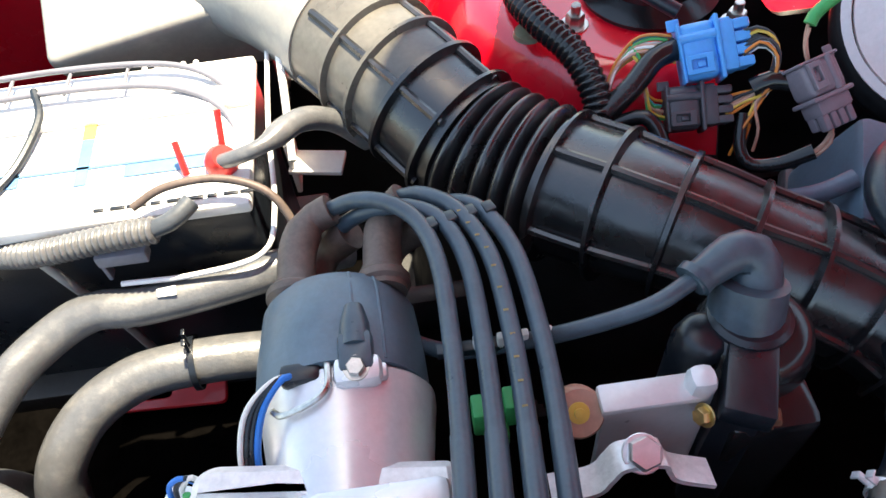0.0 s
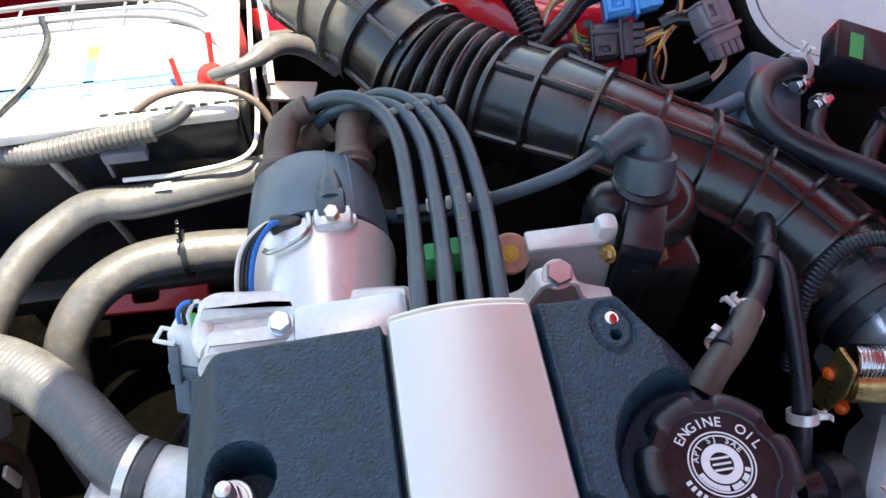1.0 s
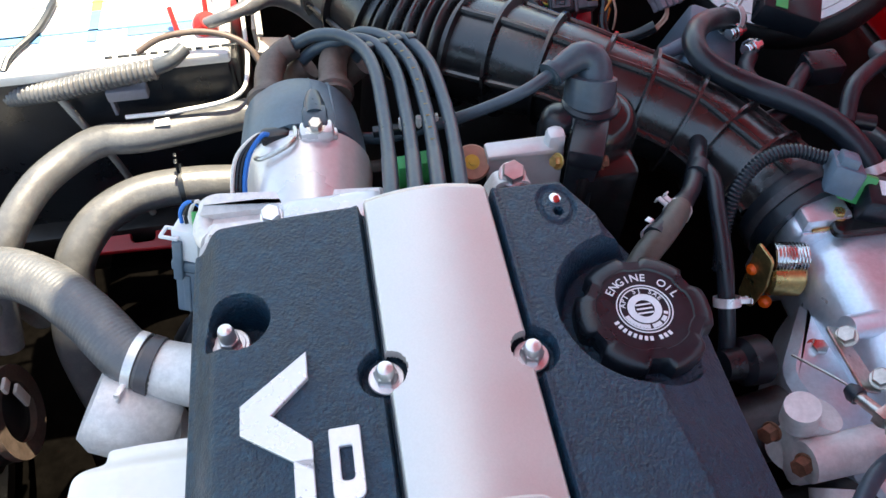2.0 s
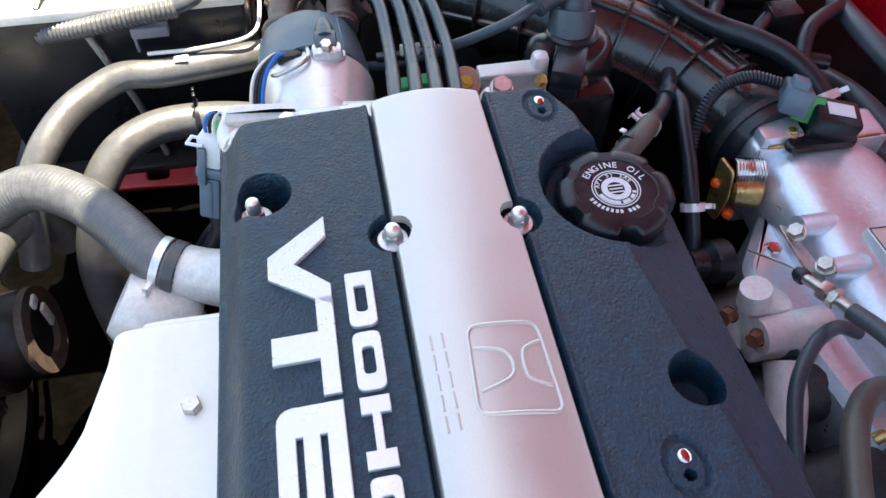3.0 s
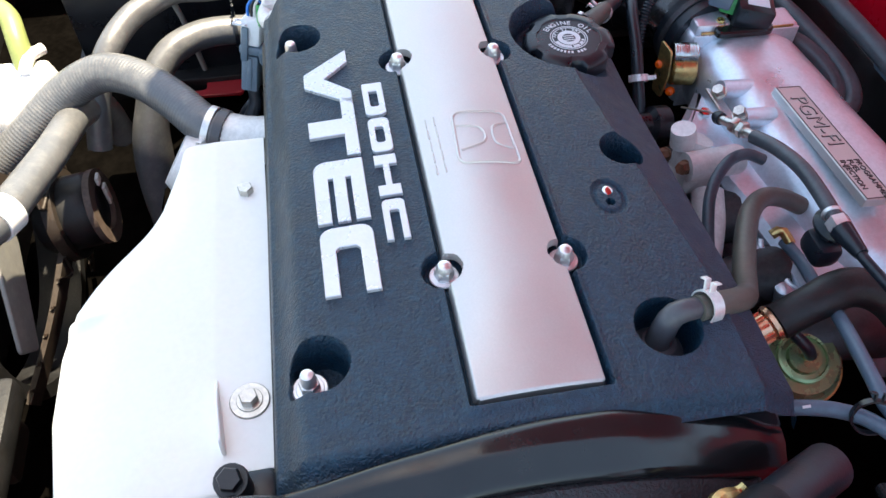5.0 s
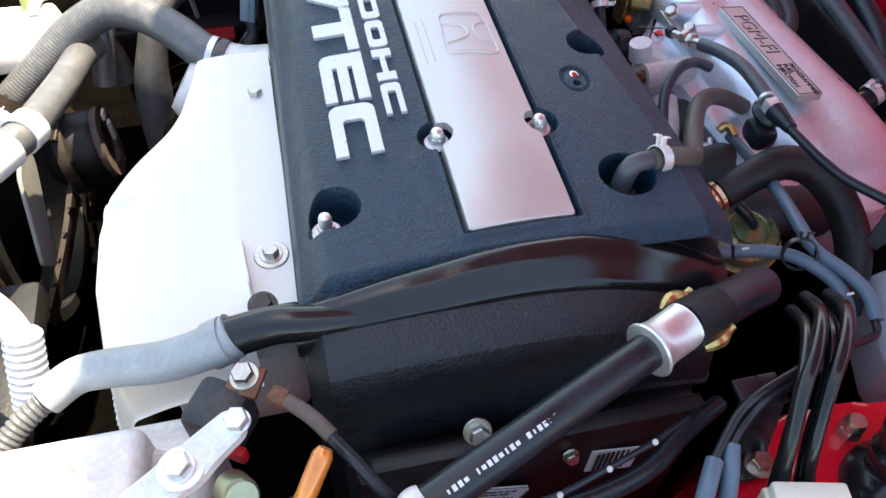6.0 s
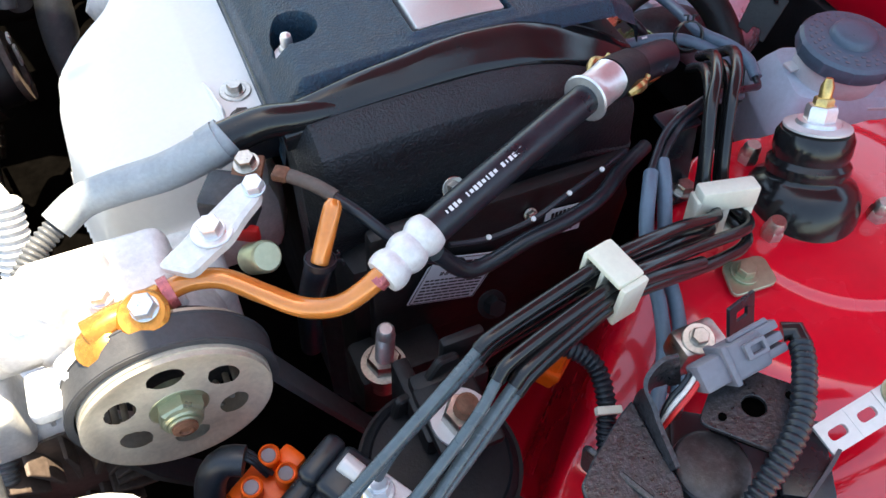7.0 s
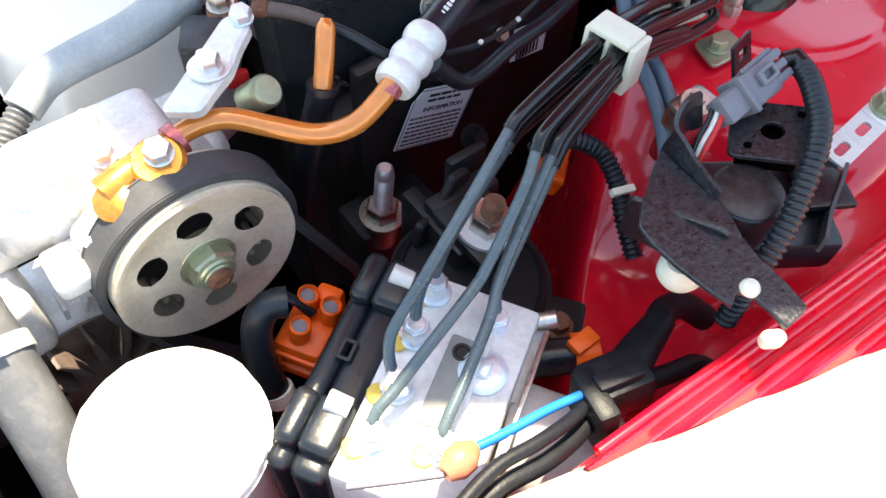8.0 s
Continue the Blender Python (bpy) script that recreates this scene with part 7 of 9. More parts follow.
part("banjo", join(tube([(-0.018, -0.2450, 0.7660), (-0.006, -0.2425, 0.7680), (0.010, -0.2385, 0.7680), (0.021, -0.2345, 0.7665)], lambda s, u: 0.0100 - 0.002 * u, 20, 0.002), lathe([(0.0125, 0), (0.0140, 0.002), (0.0140, 0.012), (0.0120, 0.0145)], (0.0120, -0.2455, 0.7640), (-0.1, -0.25, 1), 28), lathe([(0.0105, 0), (0.0115, 0.002), (0.0110, 0.014), (0.008, 0.016)], (-0.013, -0.2500, 0.7560), (-0.2, -0.25, 1), 24)), "amber", line, "amber plated banjo fitting")
part("heat_band", tube([(0.1290, -0.2762, 0.7752), (0.1370, -0.2740, 0.7800)], 0.0064, 18, 0.001), "heat", line, "purplish heat-tinted band")
part("bolt", bolt_mesh(0.0125, (0.0130, -0.2470, 0.7775), (-0.1, -0.25, 1), 1.2), "alu", line)
_fa, _fb = V3(0.133, -0.2755, 0.7775), V3(0.168, -0.2615, 0.7865)
_fd = unit(_fb - _fa)
part("crimp", sweep(*[(lambda pp: (pp, [0.0098 + 0.0024 * abs(math.sin(math.pi * u * 3)) ** 0.7 for u in np.linspace(0.03, 0.97, len(pp))]))(np.array([_fa + (_fb - _fa) * u for u in np.linspace(0, 1, 40)]))][0], n=26), "alu_dull", line, "pale crimped ferrule with three bulges")
part("hose", tube([_fa + _fd * 0.030, (0.21, -0.2440, 0.7880), (0.26, -0.2230, 0.7905), (0.308, -0.2030, 0.7915)], 0.0102, 24), "rubber", line, "thick black rubber hose")
part("ferrule", lathe([(0.0152, 0), (0.0162, 0.001), (0.0142, 0.004), (0.0132, 0.010), (0.0132, 0.026), (0.0140, 0.028)], (0.298, -0.2070, 0.7915), (0.92, 0.40, -0.02), 28), "nut", line, "plated end ferrule")
part("sleeve", tube([(0.322, -0.197, 0.791), (0.336, -0.1905, 0.7865), (0.350, -0.184, 0.781)], 0.0146, 26), "taped", line, "black rubber sleeve")
part("end_hose", tube([(0.345, -0.186, 0.783), (0.366, -0.176, 0.774), (0.388, -0.166, 0.765), (0.404, -0.159, 0.758)], lambda s, u: 0.0128 if u < 0.93 else 0.0128 - 0.10 * (u - 0.93), 24), "rubber", line, "weathered hose end")
_pa = unit(V3(0.028, 0.013, -0.010))
for _sg in (-1, 1):
    _po = V3(0.3330, -0.1915, 0.7880) + V3(-0.42, 0.90, 0.0) * 0.0155 * _sg
    part("prong", tube([_po - _pa * 0.010 + V3(0, 0, -0.004), _po - _pa * 0.002 + V3(-0.42, 0.90, 0) * 0.002 * _sg, _po + _pa * 0.010, _po + _pa * 0.016 + V3(0, 0, 0.004)], lambda s, u: 0.0022 + 0.0022 * math.sin(math.pi * min(1.0, u * 1.1)), 8, 0.002), "gold", line, "bent brass-plated prong")
_hx = unit(V3(0.92, 0.39, 0.03))
_ho = unit(V3(-0.15, -0.42, 0.9))
_hu = unit(np.cross(_ho, _hx))
_ho = np.cross(_hx, _hu)
part("print", put(join(*[box(0.0022 if k % 5 else 0.0010, 0.0030 if k % 3 else 0.0022, 0.0003, 0, (k * 0.0034, 0, 0)) for k in range(30) if k % 9 != 4]), V3(0.176, -0.2582, 0.7872) + _ho * 0.01025, np.array([_hx, _hu, _ho]).T), "whiteink", line, "line of white print too small to read")
ot = thing("orange_tube", (0.105, -0.23, 0.66), "short orange painted return tube on a black hose", "pipe")
part("tube", tube([(0.1245, -0.2265, 0.7925), (0.1185, -0.2340, 0.7865), (0.1120, -0.2415, 0.7780), (0.1065, -0.2470, 0.7685)], lambda s, u: 0.0054 if u > 0.10 else 0.0035 + 0.019 * u, 18, 0.0015), "orange_pipe", ot)
part("hose", tube([(0.1075, -0.2465, 0.7700), (0.1040, -0.2440, 0.752), (0.1010, -0.2350, 0.72), (0.100, -0.222, 0.68), (0.10, -0.21, 0.62)], 0.0082, 16), "rubber", ot)
part("clamp", clamp_ring((0.1072, -0.2465, 0.7690), (0.2, 0.2, 1), 0.0084, 0.004, 0.0008, 0.004), "plastic", ot)
lug = thing("earth_cable", (0.09, -0.18, 0.77), "brown earth lead with a crimped lug under a bolt", "cable")
part("lug", join(box(0.018, 0.017, 0.004, 0.001, (0.088, -0.1765, 0.783), basis((-0.1, -0.1, 1), (0.5, 1, 0))), box(0.010, 0.010, 0.006, 0.002, (0.104, -0.190, 0.785), basis((0, 0, 1), (0.6, 0.8, 0)))), "rust", lug, "copper-coloured lug")
part("bolt", bolt_mesh(0.0105, (0.088, -0.175, 0.785), (-0.1, -0.1, 1), 1.5), "zinc", lug)
part("block", box(0.030, 0.030, 0.034, 0.006, (0.072, -0.186, 0.767), basis((0, 0, 1), (0.5, 0.8, 0))), "dark_alu", lug, "dark cast bracket foot")
part("shim", box(0.020, 0.006, 0.012, 0.002, (0.074, -0.2015, 0.758), basis((0, 0, 1), (0.5, 0.8, 0))), "redp", lug, "red painted shim")
part("lead", tube([(0.108, -0.193, 0.785), (0.119, -0.204, 0.784), (0.128, -0.216, 0.782)], 0.0042, 12), "boot", lug)
part("lead", tube([(0.126, -0.214, 0.782), (0.138, -0.230, 0.777), (0.150, -0.245, 0.768), (0.166, -0.256, 0.755), (0.19, -0.262, 0.742)], 0.0036, 12), "rubber", lug)
db = thing("flange_bolt", (0.0985, -0.118, 0.735), "dark flange bolt on a black lug beside the valve cover", "bolt")
part("bolt", bolt_mesh(0.0110, (0.0985, -0.1185, 0.7660), (0, -0.25, 1), 1.6), "plastic", db)
part("lug", join(cyl(0.0090, 0.031, (0.0985, -0.1180, 0.735)), box(0.026, 0.020, 0.020, 0.004, (0.107, -0.117, 0.742))), "plastic", db, "black moulded lug")
resv = thing("steering_reservoir", (-0.050, -0.352, 0.58), "white power steering reservoir bleached by the sun", "reservoir")
part("body", lathe([(0.036, 0), (0.040, 0.01), (0.043, 0.12), (0.046, 0.125)], (-0.0500, -0.3520, 0.590), n=40), "white", resv)
part("cap", lathe([(0.0440, 0), (0.0450, 0.003), (0.0450, 0.014), (0.0425, 0.0175), (0.023, 0.0182), (0.0205, 0.0195), (0.0190, 0.0330), (0.0165, 0.0362), (0.010, 0.0372)], (-0.0500, -0.3520, 0.708), n=48, wobble=lambda a, i: 1 + (0.012 if i in (1, 2) else 0) * (1 if math.cos(10 * a) > 0.6 else 0)), "white", resv, "round white screw cap")
part("outlet", tube([(-0.085, -0.375, 0.66), (-0.10, -0.39, 0.67), (-0.12, -0.40, 0.66)], 0.008, 14), "white", resv)

# alternator and pipes at the front corner
alt = thing("alternator", (-0.085, -0.22, 0.56), "pale cast alternator with slotted vents", "alternator")
part("case", lathe([(0.045, 0), (0.055, 0.008), (0.056, 0.05), (0.048, 0.06)], (-0.075, -0.180, 0.625), (0.1, -1, 0), 40), "alu_dull", alt)
for k in range(12):
    a = radians(70 + k * 12)
    part("vane", box(0.003, 0.020, 0.016, 0.001, V3(-0.072, -0.225, 0.628) + V3(math.cos(a) * 0.050, 0, math.sin(a) * 0.050), basis(V3(math.cos(a), 0, math.sin(a)), (0, 1, 0))), "alu_dull", alt)
fan = part("fan_hub", lathe([(0.018, 0), (0.022, 0.004), (0.050, 0.006), (0.052, 0.009), (0.022, 0.012)], (-0.072, -0.236, 0.628), (0.1, -1, 0), 40), "boot", alt, "dusty brown cooling fan")
for k in range(16):
    a = 2 * math.pi * k / 16
    part("blade", prism(rounded([(0.024, -0.001), (0.040, 0.003), (0.052, 0.010), (0.0525, 0.0125), (0.038, 0.0065), (0.024, 0.002)], 0.0006, 3), 0.017, 0.0005, (-0.072, -0.245, 0.628), basis((0.1, -1, 0), (math.sin(a), 0, math.cos(a)))), "boot", fan)
part("bracket", box(0.050, 0.040, 0.020, 0.006, (-0.070, -0.205, 0.732), None, 3), "alu_dull", alt)
part("bracket_leg", box(0.030, 0.05, 0.05, 0.008, (-0.088, -0.225, 0.70), None, 3), "alu_dull", alt)
part("bracket_tip", box(0.024, 0.028, 0.014, 0.004, (-0.048, -0.250, 0.735), None, 3), "alu_dull", alt)
part("bolt", bolt_mesh(0.011, (-0.060, -0.215, 0.742), (0, -0.3, 1), 1.5), "chrome", alt)
fp = hose([(-0.130, -0.010, 0.690), (-0.106, -0.026, 0.712), (-0.084, -0.042, 0.708), (-0.074, -0.056, 0.686), (-0.078, -0.072, 0.65)], 0.0105, "pale sunlit pipe beside the heat shield", "white", 18, "air_pipe")
lp = hose([(-0.090, -0.205, 0.755), (-0.096, -0.245, 0.745), (-0.096, -0.290, 0.720), (-0.100, -0.330, 0.68), (-0.11, -0.36, 0.62)], 0.0150, "pale dusty hose beside the steering reservoir", "hose_dust", 18)
part("clamp", clamp_ring((-0.096, -0.272, 0.731), (0, 0.8, 0.4), 0.0158, 0.009, 0.001, 0.008), "clampm", lp)
lp2 = hose([(-0.118, 0.130, 0.684), (-0.097, 0.168, 0.678), (-0.093, 0.200, 0.668), (-0.083, 0.268, 0.650), (-0.074, 0.340, 0.632), (-0.064, 0.385, 0.605), (-0.060, 0.40, 0.55)], 0.0150, "dusty hose with a pale clamp by the radiator", "hose_dust", 18)
part("clamp", clamp_ring((-0.0975, 0.170, 0.6775), (0.35, 0.9, -0.2), 0.0158, 0.020, 0.0016, 0.010, (-0.8, 0.2, 0.6)), "white", lp2, "white clamp")
part("neck", tube([(-0.150, 0.075, 0.690), (-0.132, 0.105, 0.688), (-0.108, 0.148, 0.681)], 0.0175, 20), "white", lp2, "white radiator neck")
part("collar", corrugated([(-0.072, -0.052, 0.690), (-0.076, -0.066, 0.664), (-0.080, -0.078, 0.64)], 0.0135, 0.006, 0.002, 18), "white", fp, "white ribbed collar")

# ---- the near corner: mount, hydraulic unit, brake pipes ----
mount = thing("engine_mount", (0.15, -0.345, 0.56), "black rubber engine mount with a rusty stud and nut", "engine mount")
part("dome", lathe([(0.044, 0), (0.050, 0.006), (0.0505, 0.030), (0.0480, 0.037), (0.0440, 0.0400), (0.0425, 0.0385), (0.034, 0.0400), (0.020, 0.0415)], (0.1395, -0.3430, 0.630), (0.05, -0.05, 1), 56), "taped", mount)
part("bracket", box(0.050, 0.018, 0.075, 0.004, (0.163, -0.306, 0.660)), "dark", mount)
part("bracket_wing", prism(rounded([(-0.030, 0.0), (0.020, 0.0), (0.020, 0.034), (0.004, 0.040), (-0.010, 0.016), (-0.026, 0.020)], 0.004, 4), 0.006, 0.0015, (0.152, -0.300, 0.672), np.array([unit(V3(1, 0.2, 0)), V3(0, 0, 1), unit(V3(0.2, -1, 0))]).T), "dark", mount, "dark pressed wing")
part("bracket_top", box(0.040, 0.050, 0.008, 0.003, (0.157, -0.332, 0.694)), "dark", mount)
part("bracket_side", box(0.012, 0.06, 0.05, 0.003, (0.140, -0.310, 0.665)), "dark", mount)
part("bracket_tab", box(0.030, 0.008, 0.05, 0.003, (0.180, -0.288, 0.680)), "dark", mount)
part("rim", washer(0.0455, 0.0515, 0.0035, (0.1412, -0.3447, 0.6600), (0.05, -0.05, 1), 56), "taped", mount)
part("washer", washer(0.007, 0.0185, 0.003, (0.1565, -0.3365, 0.6990), (0.05, -0.1, 1)), "white_paint", mount, "pale washer")
part("nut", hexhead(0.0215, 0.013, (0.1567, -0.3370, 0.7015), (0.05, -0.1, 1)), "zinc", mount, "plated nut")
part("stud_end", join(corrugated([(0.1570, -0.338, 0.712), (0.1578, -0.3392, 0.724)], 0.0068, 0.0016, 0.0006, 18), lathe([(0.0062, 0), (0.004, 0.0015)], (0.1578, -0.3392, 0.7235), (0.05, -0.1, 1), 18)), "rust", mount, "rusty stud end")
part("foot", join(box(0.045, 0.040, 0.012, 0.004, (0.165, -0.395, 0.648), basis((0, 0, 1), (0.6, -0.8, 0))), box(0.03, 0.05, 0.012, 0.004, (0.150, -0.378, 0.640))), "dark", mount)
part("bolt", bolt_mesh(0.0125, (0.167, -0.3985, 0.6545), (0, -0.1, 1), 1.6), "rust", mount, "rusty flange bolt")
stud = thing("threaded_stud", (0.150, -0.240, 0.62), "plated stud with two nuts on the engine end", "stud")
part("stud", join(corrugated([(0.1415, -0.2480, 0.624), (0.1428, -0.2512, 0.672)], 0.0068, 0.0016, 0.0006, 20), lathe([(0.0066, 0), (0.0060, 0.007), (0.0042, 0.009)], (0.1427, -0.2511, 0.671), (0.02, -0.06, 1), 20)), "nut", stud)
part("nut", join(washer(0.006, 0.0165, 0.003, (0.1415, -0.2480, 0.624), (0.02, -0.06, 1)), hexhead(0.0215, 0.011, (0.1416, -0.2482, 0.627), (0.02, -0.06, 1)), cyl(0.0120, 0.03, (0.1415, -0.246, 0.594), (0.02, -0.06, 1))), "zinc", stud)
part("bracket", box(0.07, 0.04, 0.05, 0.006, (0.158, -0.232, 0.585)), "dark", stud)
# sticker and small print on the lower belt cover
stk = thing("emission_label", (0.205, -0.222, 0.62), "silver paper label with small black print", "label")
_sx, _sz = unit(V3(0.94, 0, -0.34)), unit(V3(-0.20, -0.04, 0.98))
_sz = unit(_sz - _sx * np.dot(_sz, _sx))
_so = np.cross(_sx, _sz)
_sa = V3(0.2060, -0.2245, 0.667)
SAX = [_sx, _sz, _so]
part("paper", prism(rounded([(-0.029, -0.027), (0.029, -0.027), (0.029, 0.020), (0.024, 0.0275), (-0.022, 0.0275), (-0.029, 0.016)], 0.001), 0.0008, 0.0001, _sa, np.array(SAX).T), "label", stk)
part("border", ringplate(rounded([(-0.028, -0.026), (0.028, -0.026), (0.028, 0.0265), (-0.028, 0.0265)], 0.001), rounded([(-0.0274, -0.0254), (0.0274, -0.0254), (0.0274, 0.0259), (-0.0274, 0.0259)], 0.001), 0.0003, 0.0001, _sa + _so * 0.0008, np.array(SAX).T), "ink", stk)
part("lettering", text_mesh("INFORMATION", 0.0056, _sa + _so * 0.0010 + _sz * 0.0085 + _sx * 0.003, SAX, 0.0002), "ink", stk, "bold black word", smooth=0)
part("print", join(bars(2, 0.034, 0.0022, 0.0046, _sa + _so * 0.001 + _sz * 0.021 - _sx * 0.015, SAX, 2), bars(7, 0.050, 0.0016, 0.0040, _sa + _so * 0.001 + _sz * 0.0015 - _sx * 0.025, SAX, 4)), "ink", stk, "black print too small to read")
part("backing", box(0.20, 0.012, 0.14, 0.004, (0.245, -0.2150, 0.665)), "dark", stk)
solo("code_label", join(box(0.030, 0.0008, 0.030, 0, (0.292, -0.2235, 0.692), basis((0, 0, 1), (0.1, 1, 0)))), "label", "pale label with a block of dark bars on the engine end", "label")
solo("label_print", join(*[box(0.0018, 0.0006, 0.026, 0, (0.281 + 0.0032 * k, -0.2245, 0.692)) for k in range(8)]), "ink", "dark bars printed on the pale label", "print")
hb = small_hose([(0.172, -0.262, 0.762), (0.188, -0.268, 0.744), (0.205, -0.268, 0.742), (0.232, -0.265, 0.748), (0.262, -0.262, 0.750), (0.290, -0.255, 0.752), (0.315, -0.240, 0.752), (0.345, -0.225, 0.748)], 0.0052, "black wrapped cable in front of the engine end", "rubber")
part("wire", tube([(0.180, -0.262, 0.766), (0.205, -0.264, 0.762), (0.235, -0.262, 0.763), (0.262, -0.256, 0.768), (0.290, -0.248, 0.770), (0.315, -0.238, 0.768)], 0.0018, 8), "rubber", hb, "thin black wire")
for p in ((0.2045, -0.2645, 0.764), (0.2350, -0.2630, 0.765), (0.2625, -0.2570, 0.770), (0.290, -0.249, 0.772)):
    part("clip", lathe([(0.0018, 0), (0.0014, 0.001)], p, (0, -0.5, 0.8), 10), "whitewire", hb)
solo("cover_bolt", bolt_mesh(0.010, (0.204, -0.217, 0.757), (0, -0.8, 0.6), 1.6, 0.008), "zinc", "dull plated bolt on the belt cover", "bolt")
solo("dark_bolt", bolt_mesh(0.0135, (0.231, -0.240, 0.640), (0, -0.8, 0.6), 1.7, 0.010), "dark", "large dark bolt on the engine end", "bolt")
solo("plated_bolt", bolt_mesh(0.0075, (0.262, -0.2235, 0.712), (0, -0.9, 0.4), 1.4), "zinc", "small plated bolt on the engine end", "bolt")

AB_A, AB_B = unit(V3(-0.86, -0.51, 0)), unit(V3(0.60, -0.80, 0.0))
AB_B = unit(AB_B - AB_A * np.dot(AB_A, AB_B))
ABX = np.array([AB_A, AB_B, np.cross(AB_A, AB_B)]).T
if ABX[2, 2] < 0:
    ABX[:, 2] *= -1
abs_ = thing("hydraulic_unit", (0.066, -0.405, 0.60), "cast aluminium brake hydraulic unit with pipe nuts", "hydraulic unit")
part("block", join(box(0.118, 0.066, 0.060, 0.003, (0.0640, -0.4100, 0.695), ABX), box(0.050, 0.028, 0.040, 0.004, (0.108, -0.412, 0.690), ABX)), "alu_dull", abs_)
# bar set on the block's top, its grey standing for a recess's shade
part("slot", box(0.050, 0.0155, 0.004, 0.0015, (0.0690, -0.4100, 0.7250), ABX), "gray_case", abs_, "grey bar painted as a recess in shade")
part("port", join(washer(0.0034, 0.0048, 0.0012, (0.0830, -0.4020, 0.7268), (0, 0, 1)), cyl(0.0034, 0.0006, (0.0830, -0.4020, 0.7268))), "dark", abs_, "small dark port")
part("groove_rib", box(0.064, 0.003, 0.006, 0.001, (0.0755, -0.4190, 0.7260), ABX), "alu_dull", abs_)
for k, (x, y, z) in enumerate(((0.0935, -0.3665, 0.7260), (0.0705, -0.3805, 0.7260), (0.0465, -0.3975, 0.7255), (0.0225, -0.4120, 0.7255), (0.1080, -0.3990, 0.7200), (0.0455, -0.4345, 0.7255))):
    part("pipe_nut", join(cyl(0.0088, 0.003, (x, y, z - 0.001)), hexhead(0.0125, 0.010, (x, y, z + 0.0015), (0, 0, 1), 0.3 + k), cyl(0.0050, 0.004, (x, y, z + 0.0105))), "alu", abs_, "plated pipe nut")
    part("paint_dab", lathe([(0.0060, 0), (0.0055, 0.0012), (0.002, 0.0018)], (x - 0.009 + 0.014 * (k == 4), y + 0.003, z + 0.0002), n=12), "yellow", abs_, "dab of yellow paint")
part("screw", join(lathe([(0.0125, 0), (0.0125, 0.003), (0.0100, 0.0042), (0.0075, 0.0046)], (0.0850, -0.4160, 0.7240), n=28), box(0.010, 0.0070, 0.0060, 0.0015, (0.0850, -0.4160, 0.7300), ABX)), "alu", abs_)
part("motor", lathe([(0.028, 0), (0.030, 0.003), (0.030, 0.060), (0.026, 0.066)], (0.085, -0.432, 0.680), (0.58, -0.80, -0.15), 36), "alu_dull", abs_, "cylindrical pump motor")
part("strap", join(box(0.090, 0.003, 0.030, 0.001, (0.090, -0.4395, 0.706), ABX), cyl(0.005, 0.012, (0.128, -0.408, 0.717), (0.8, -0.5, 0.2))), "zinc", abs_)
part("valve_cap", join(cyl(0.0105, 0.035, (0.118, -0.412, 0.690), (0.85, -0.50, 0.0))), "plastic", abs_, "black rubber cap")
part("clip", join(washer(0.0108, 0.0125, 0.014, (0.143, -0.427, 0.690), (0.85, -0.50, 0.0)), box(0.016, 0.010, 0.006, 0.001, (0.148, -0.428, 0.703))), "orange", abs_, "orange locking clip")
for _cy, _cw in ((-0.3610, 0.013), (-0.3745, 0.020)):
    _cc = V3(0.0340 + (_cy + 0.3640) * -0.60, _cy, 0.684)
    part("cover_half", box(0.122, _cw, 0.070, 0.0062, _cc, ABX, 4), "plastic", abs_, "black plastic cover half")
    for _o in (-0.047, 0.036):
        part("cover_boss", box(0.030, _cw, 0.012, 0.005, _cc + ABX @ V3(_o, 0, 0.0375), ABX, 3), "plastic", abs_, "rounded raised boss")
part("cover_tab", box(0.020, 0.036, 0.06, 0.005, (0.080, -0.346, 0.682), ABX), "plastic", abs_)
part("cover_catch", ringplate(rounded([(-0.006, -0.004), (0.006, -0.004), (0.006, 0.004), (-0.006, 0.004)], 0.001, 3), rounded([(-0.004, -0.002), (0.004, -0.002), (0.004, 0.002), (-0.004, 0.002)], 0.0005, 3), 0.002, 0.0003, (0.0400, -0.3640, 0.7195), ABX), "plastic", abs_)
for _x, _y in ((0.0225, -0.3930), (0.0880, -0.3545)):
    part("cover_screw", cyl(0.0055, 0.012, (_x, _y, 0.7260), (-0.5, 0.8, 0.2)), "white_paint", abs_, "pale screw head")
oc = thing("wiring_connector", (0.044, -0.312, 0.66), "orange wiring connector with a black taped lead", "connector")
part("body", box(0.036, 0.030, 0.030, 0.005, (0.0400, -0.3215, 0.668), ABX), "orange", oc)
part("skirt", box(0.041, 0.035, 0.006, 0.002, (0.0395, -0.3220, 0.662), ABX), "orange", oc)
part("skirt", box(0.039, 0.033, 0.004, 0.002, (0.0395, -0.3220, 0.674), ABX), "orange", oc)
part("foot", box(0.026, 0.040, 0.020, 0.004, (0.0370, -0.3230, 0.650), ABX), "orange", oc)
part("wing", box(0.012, 0.016, 0.034, 0.003, (0.0580, -0.3160, 0.676), ABX), "orange", oc)
for _dx, _dy in ((0.006, 0.010), (0.012, -0.004), (-0.008, -0.004)):
    part("port", lathe([(0.0062, 0), (0.0062, 0.016), (0.0052, 0.017), (0.0046, 0.014)], (0.0400 + _dx, -0.3205 + _dy, 0.681), (0.1, -0.1, 1), 18), "orange", oc)
    part("seal", cyl(0.0045, 0.002, (0.0407 + _dx, -0.3214 + _dy, 0.6935), (0.1, -0.1, 1)), "conn_gray", oc, "grey rubber seal")
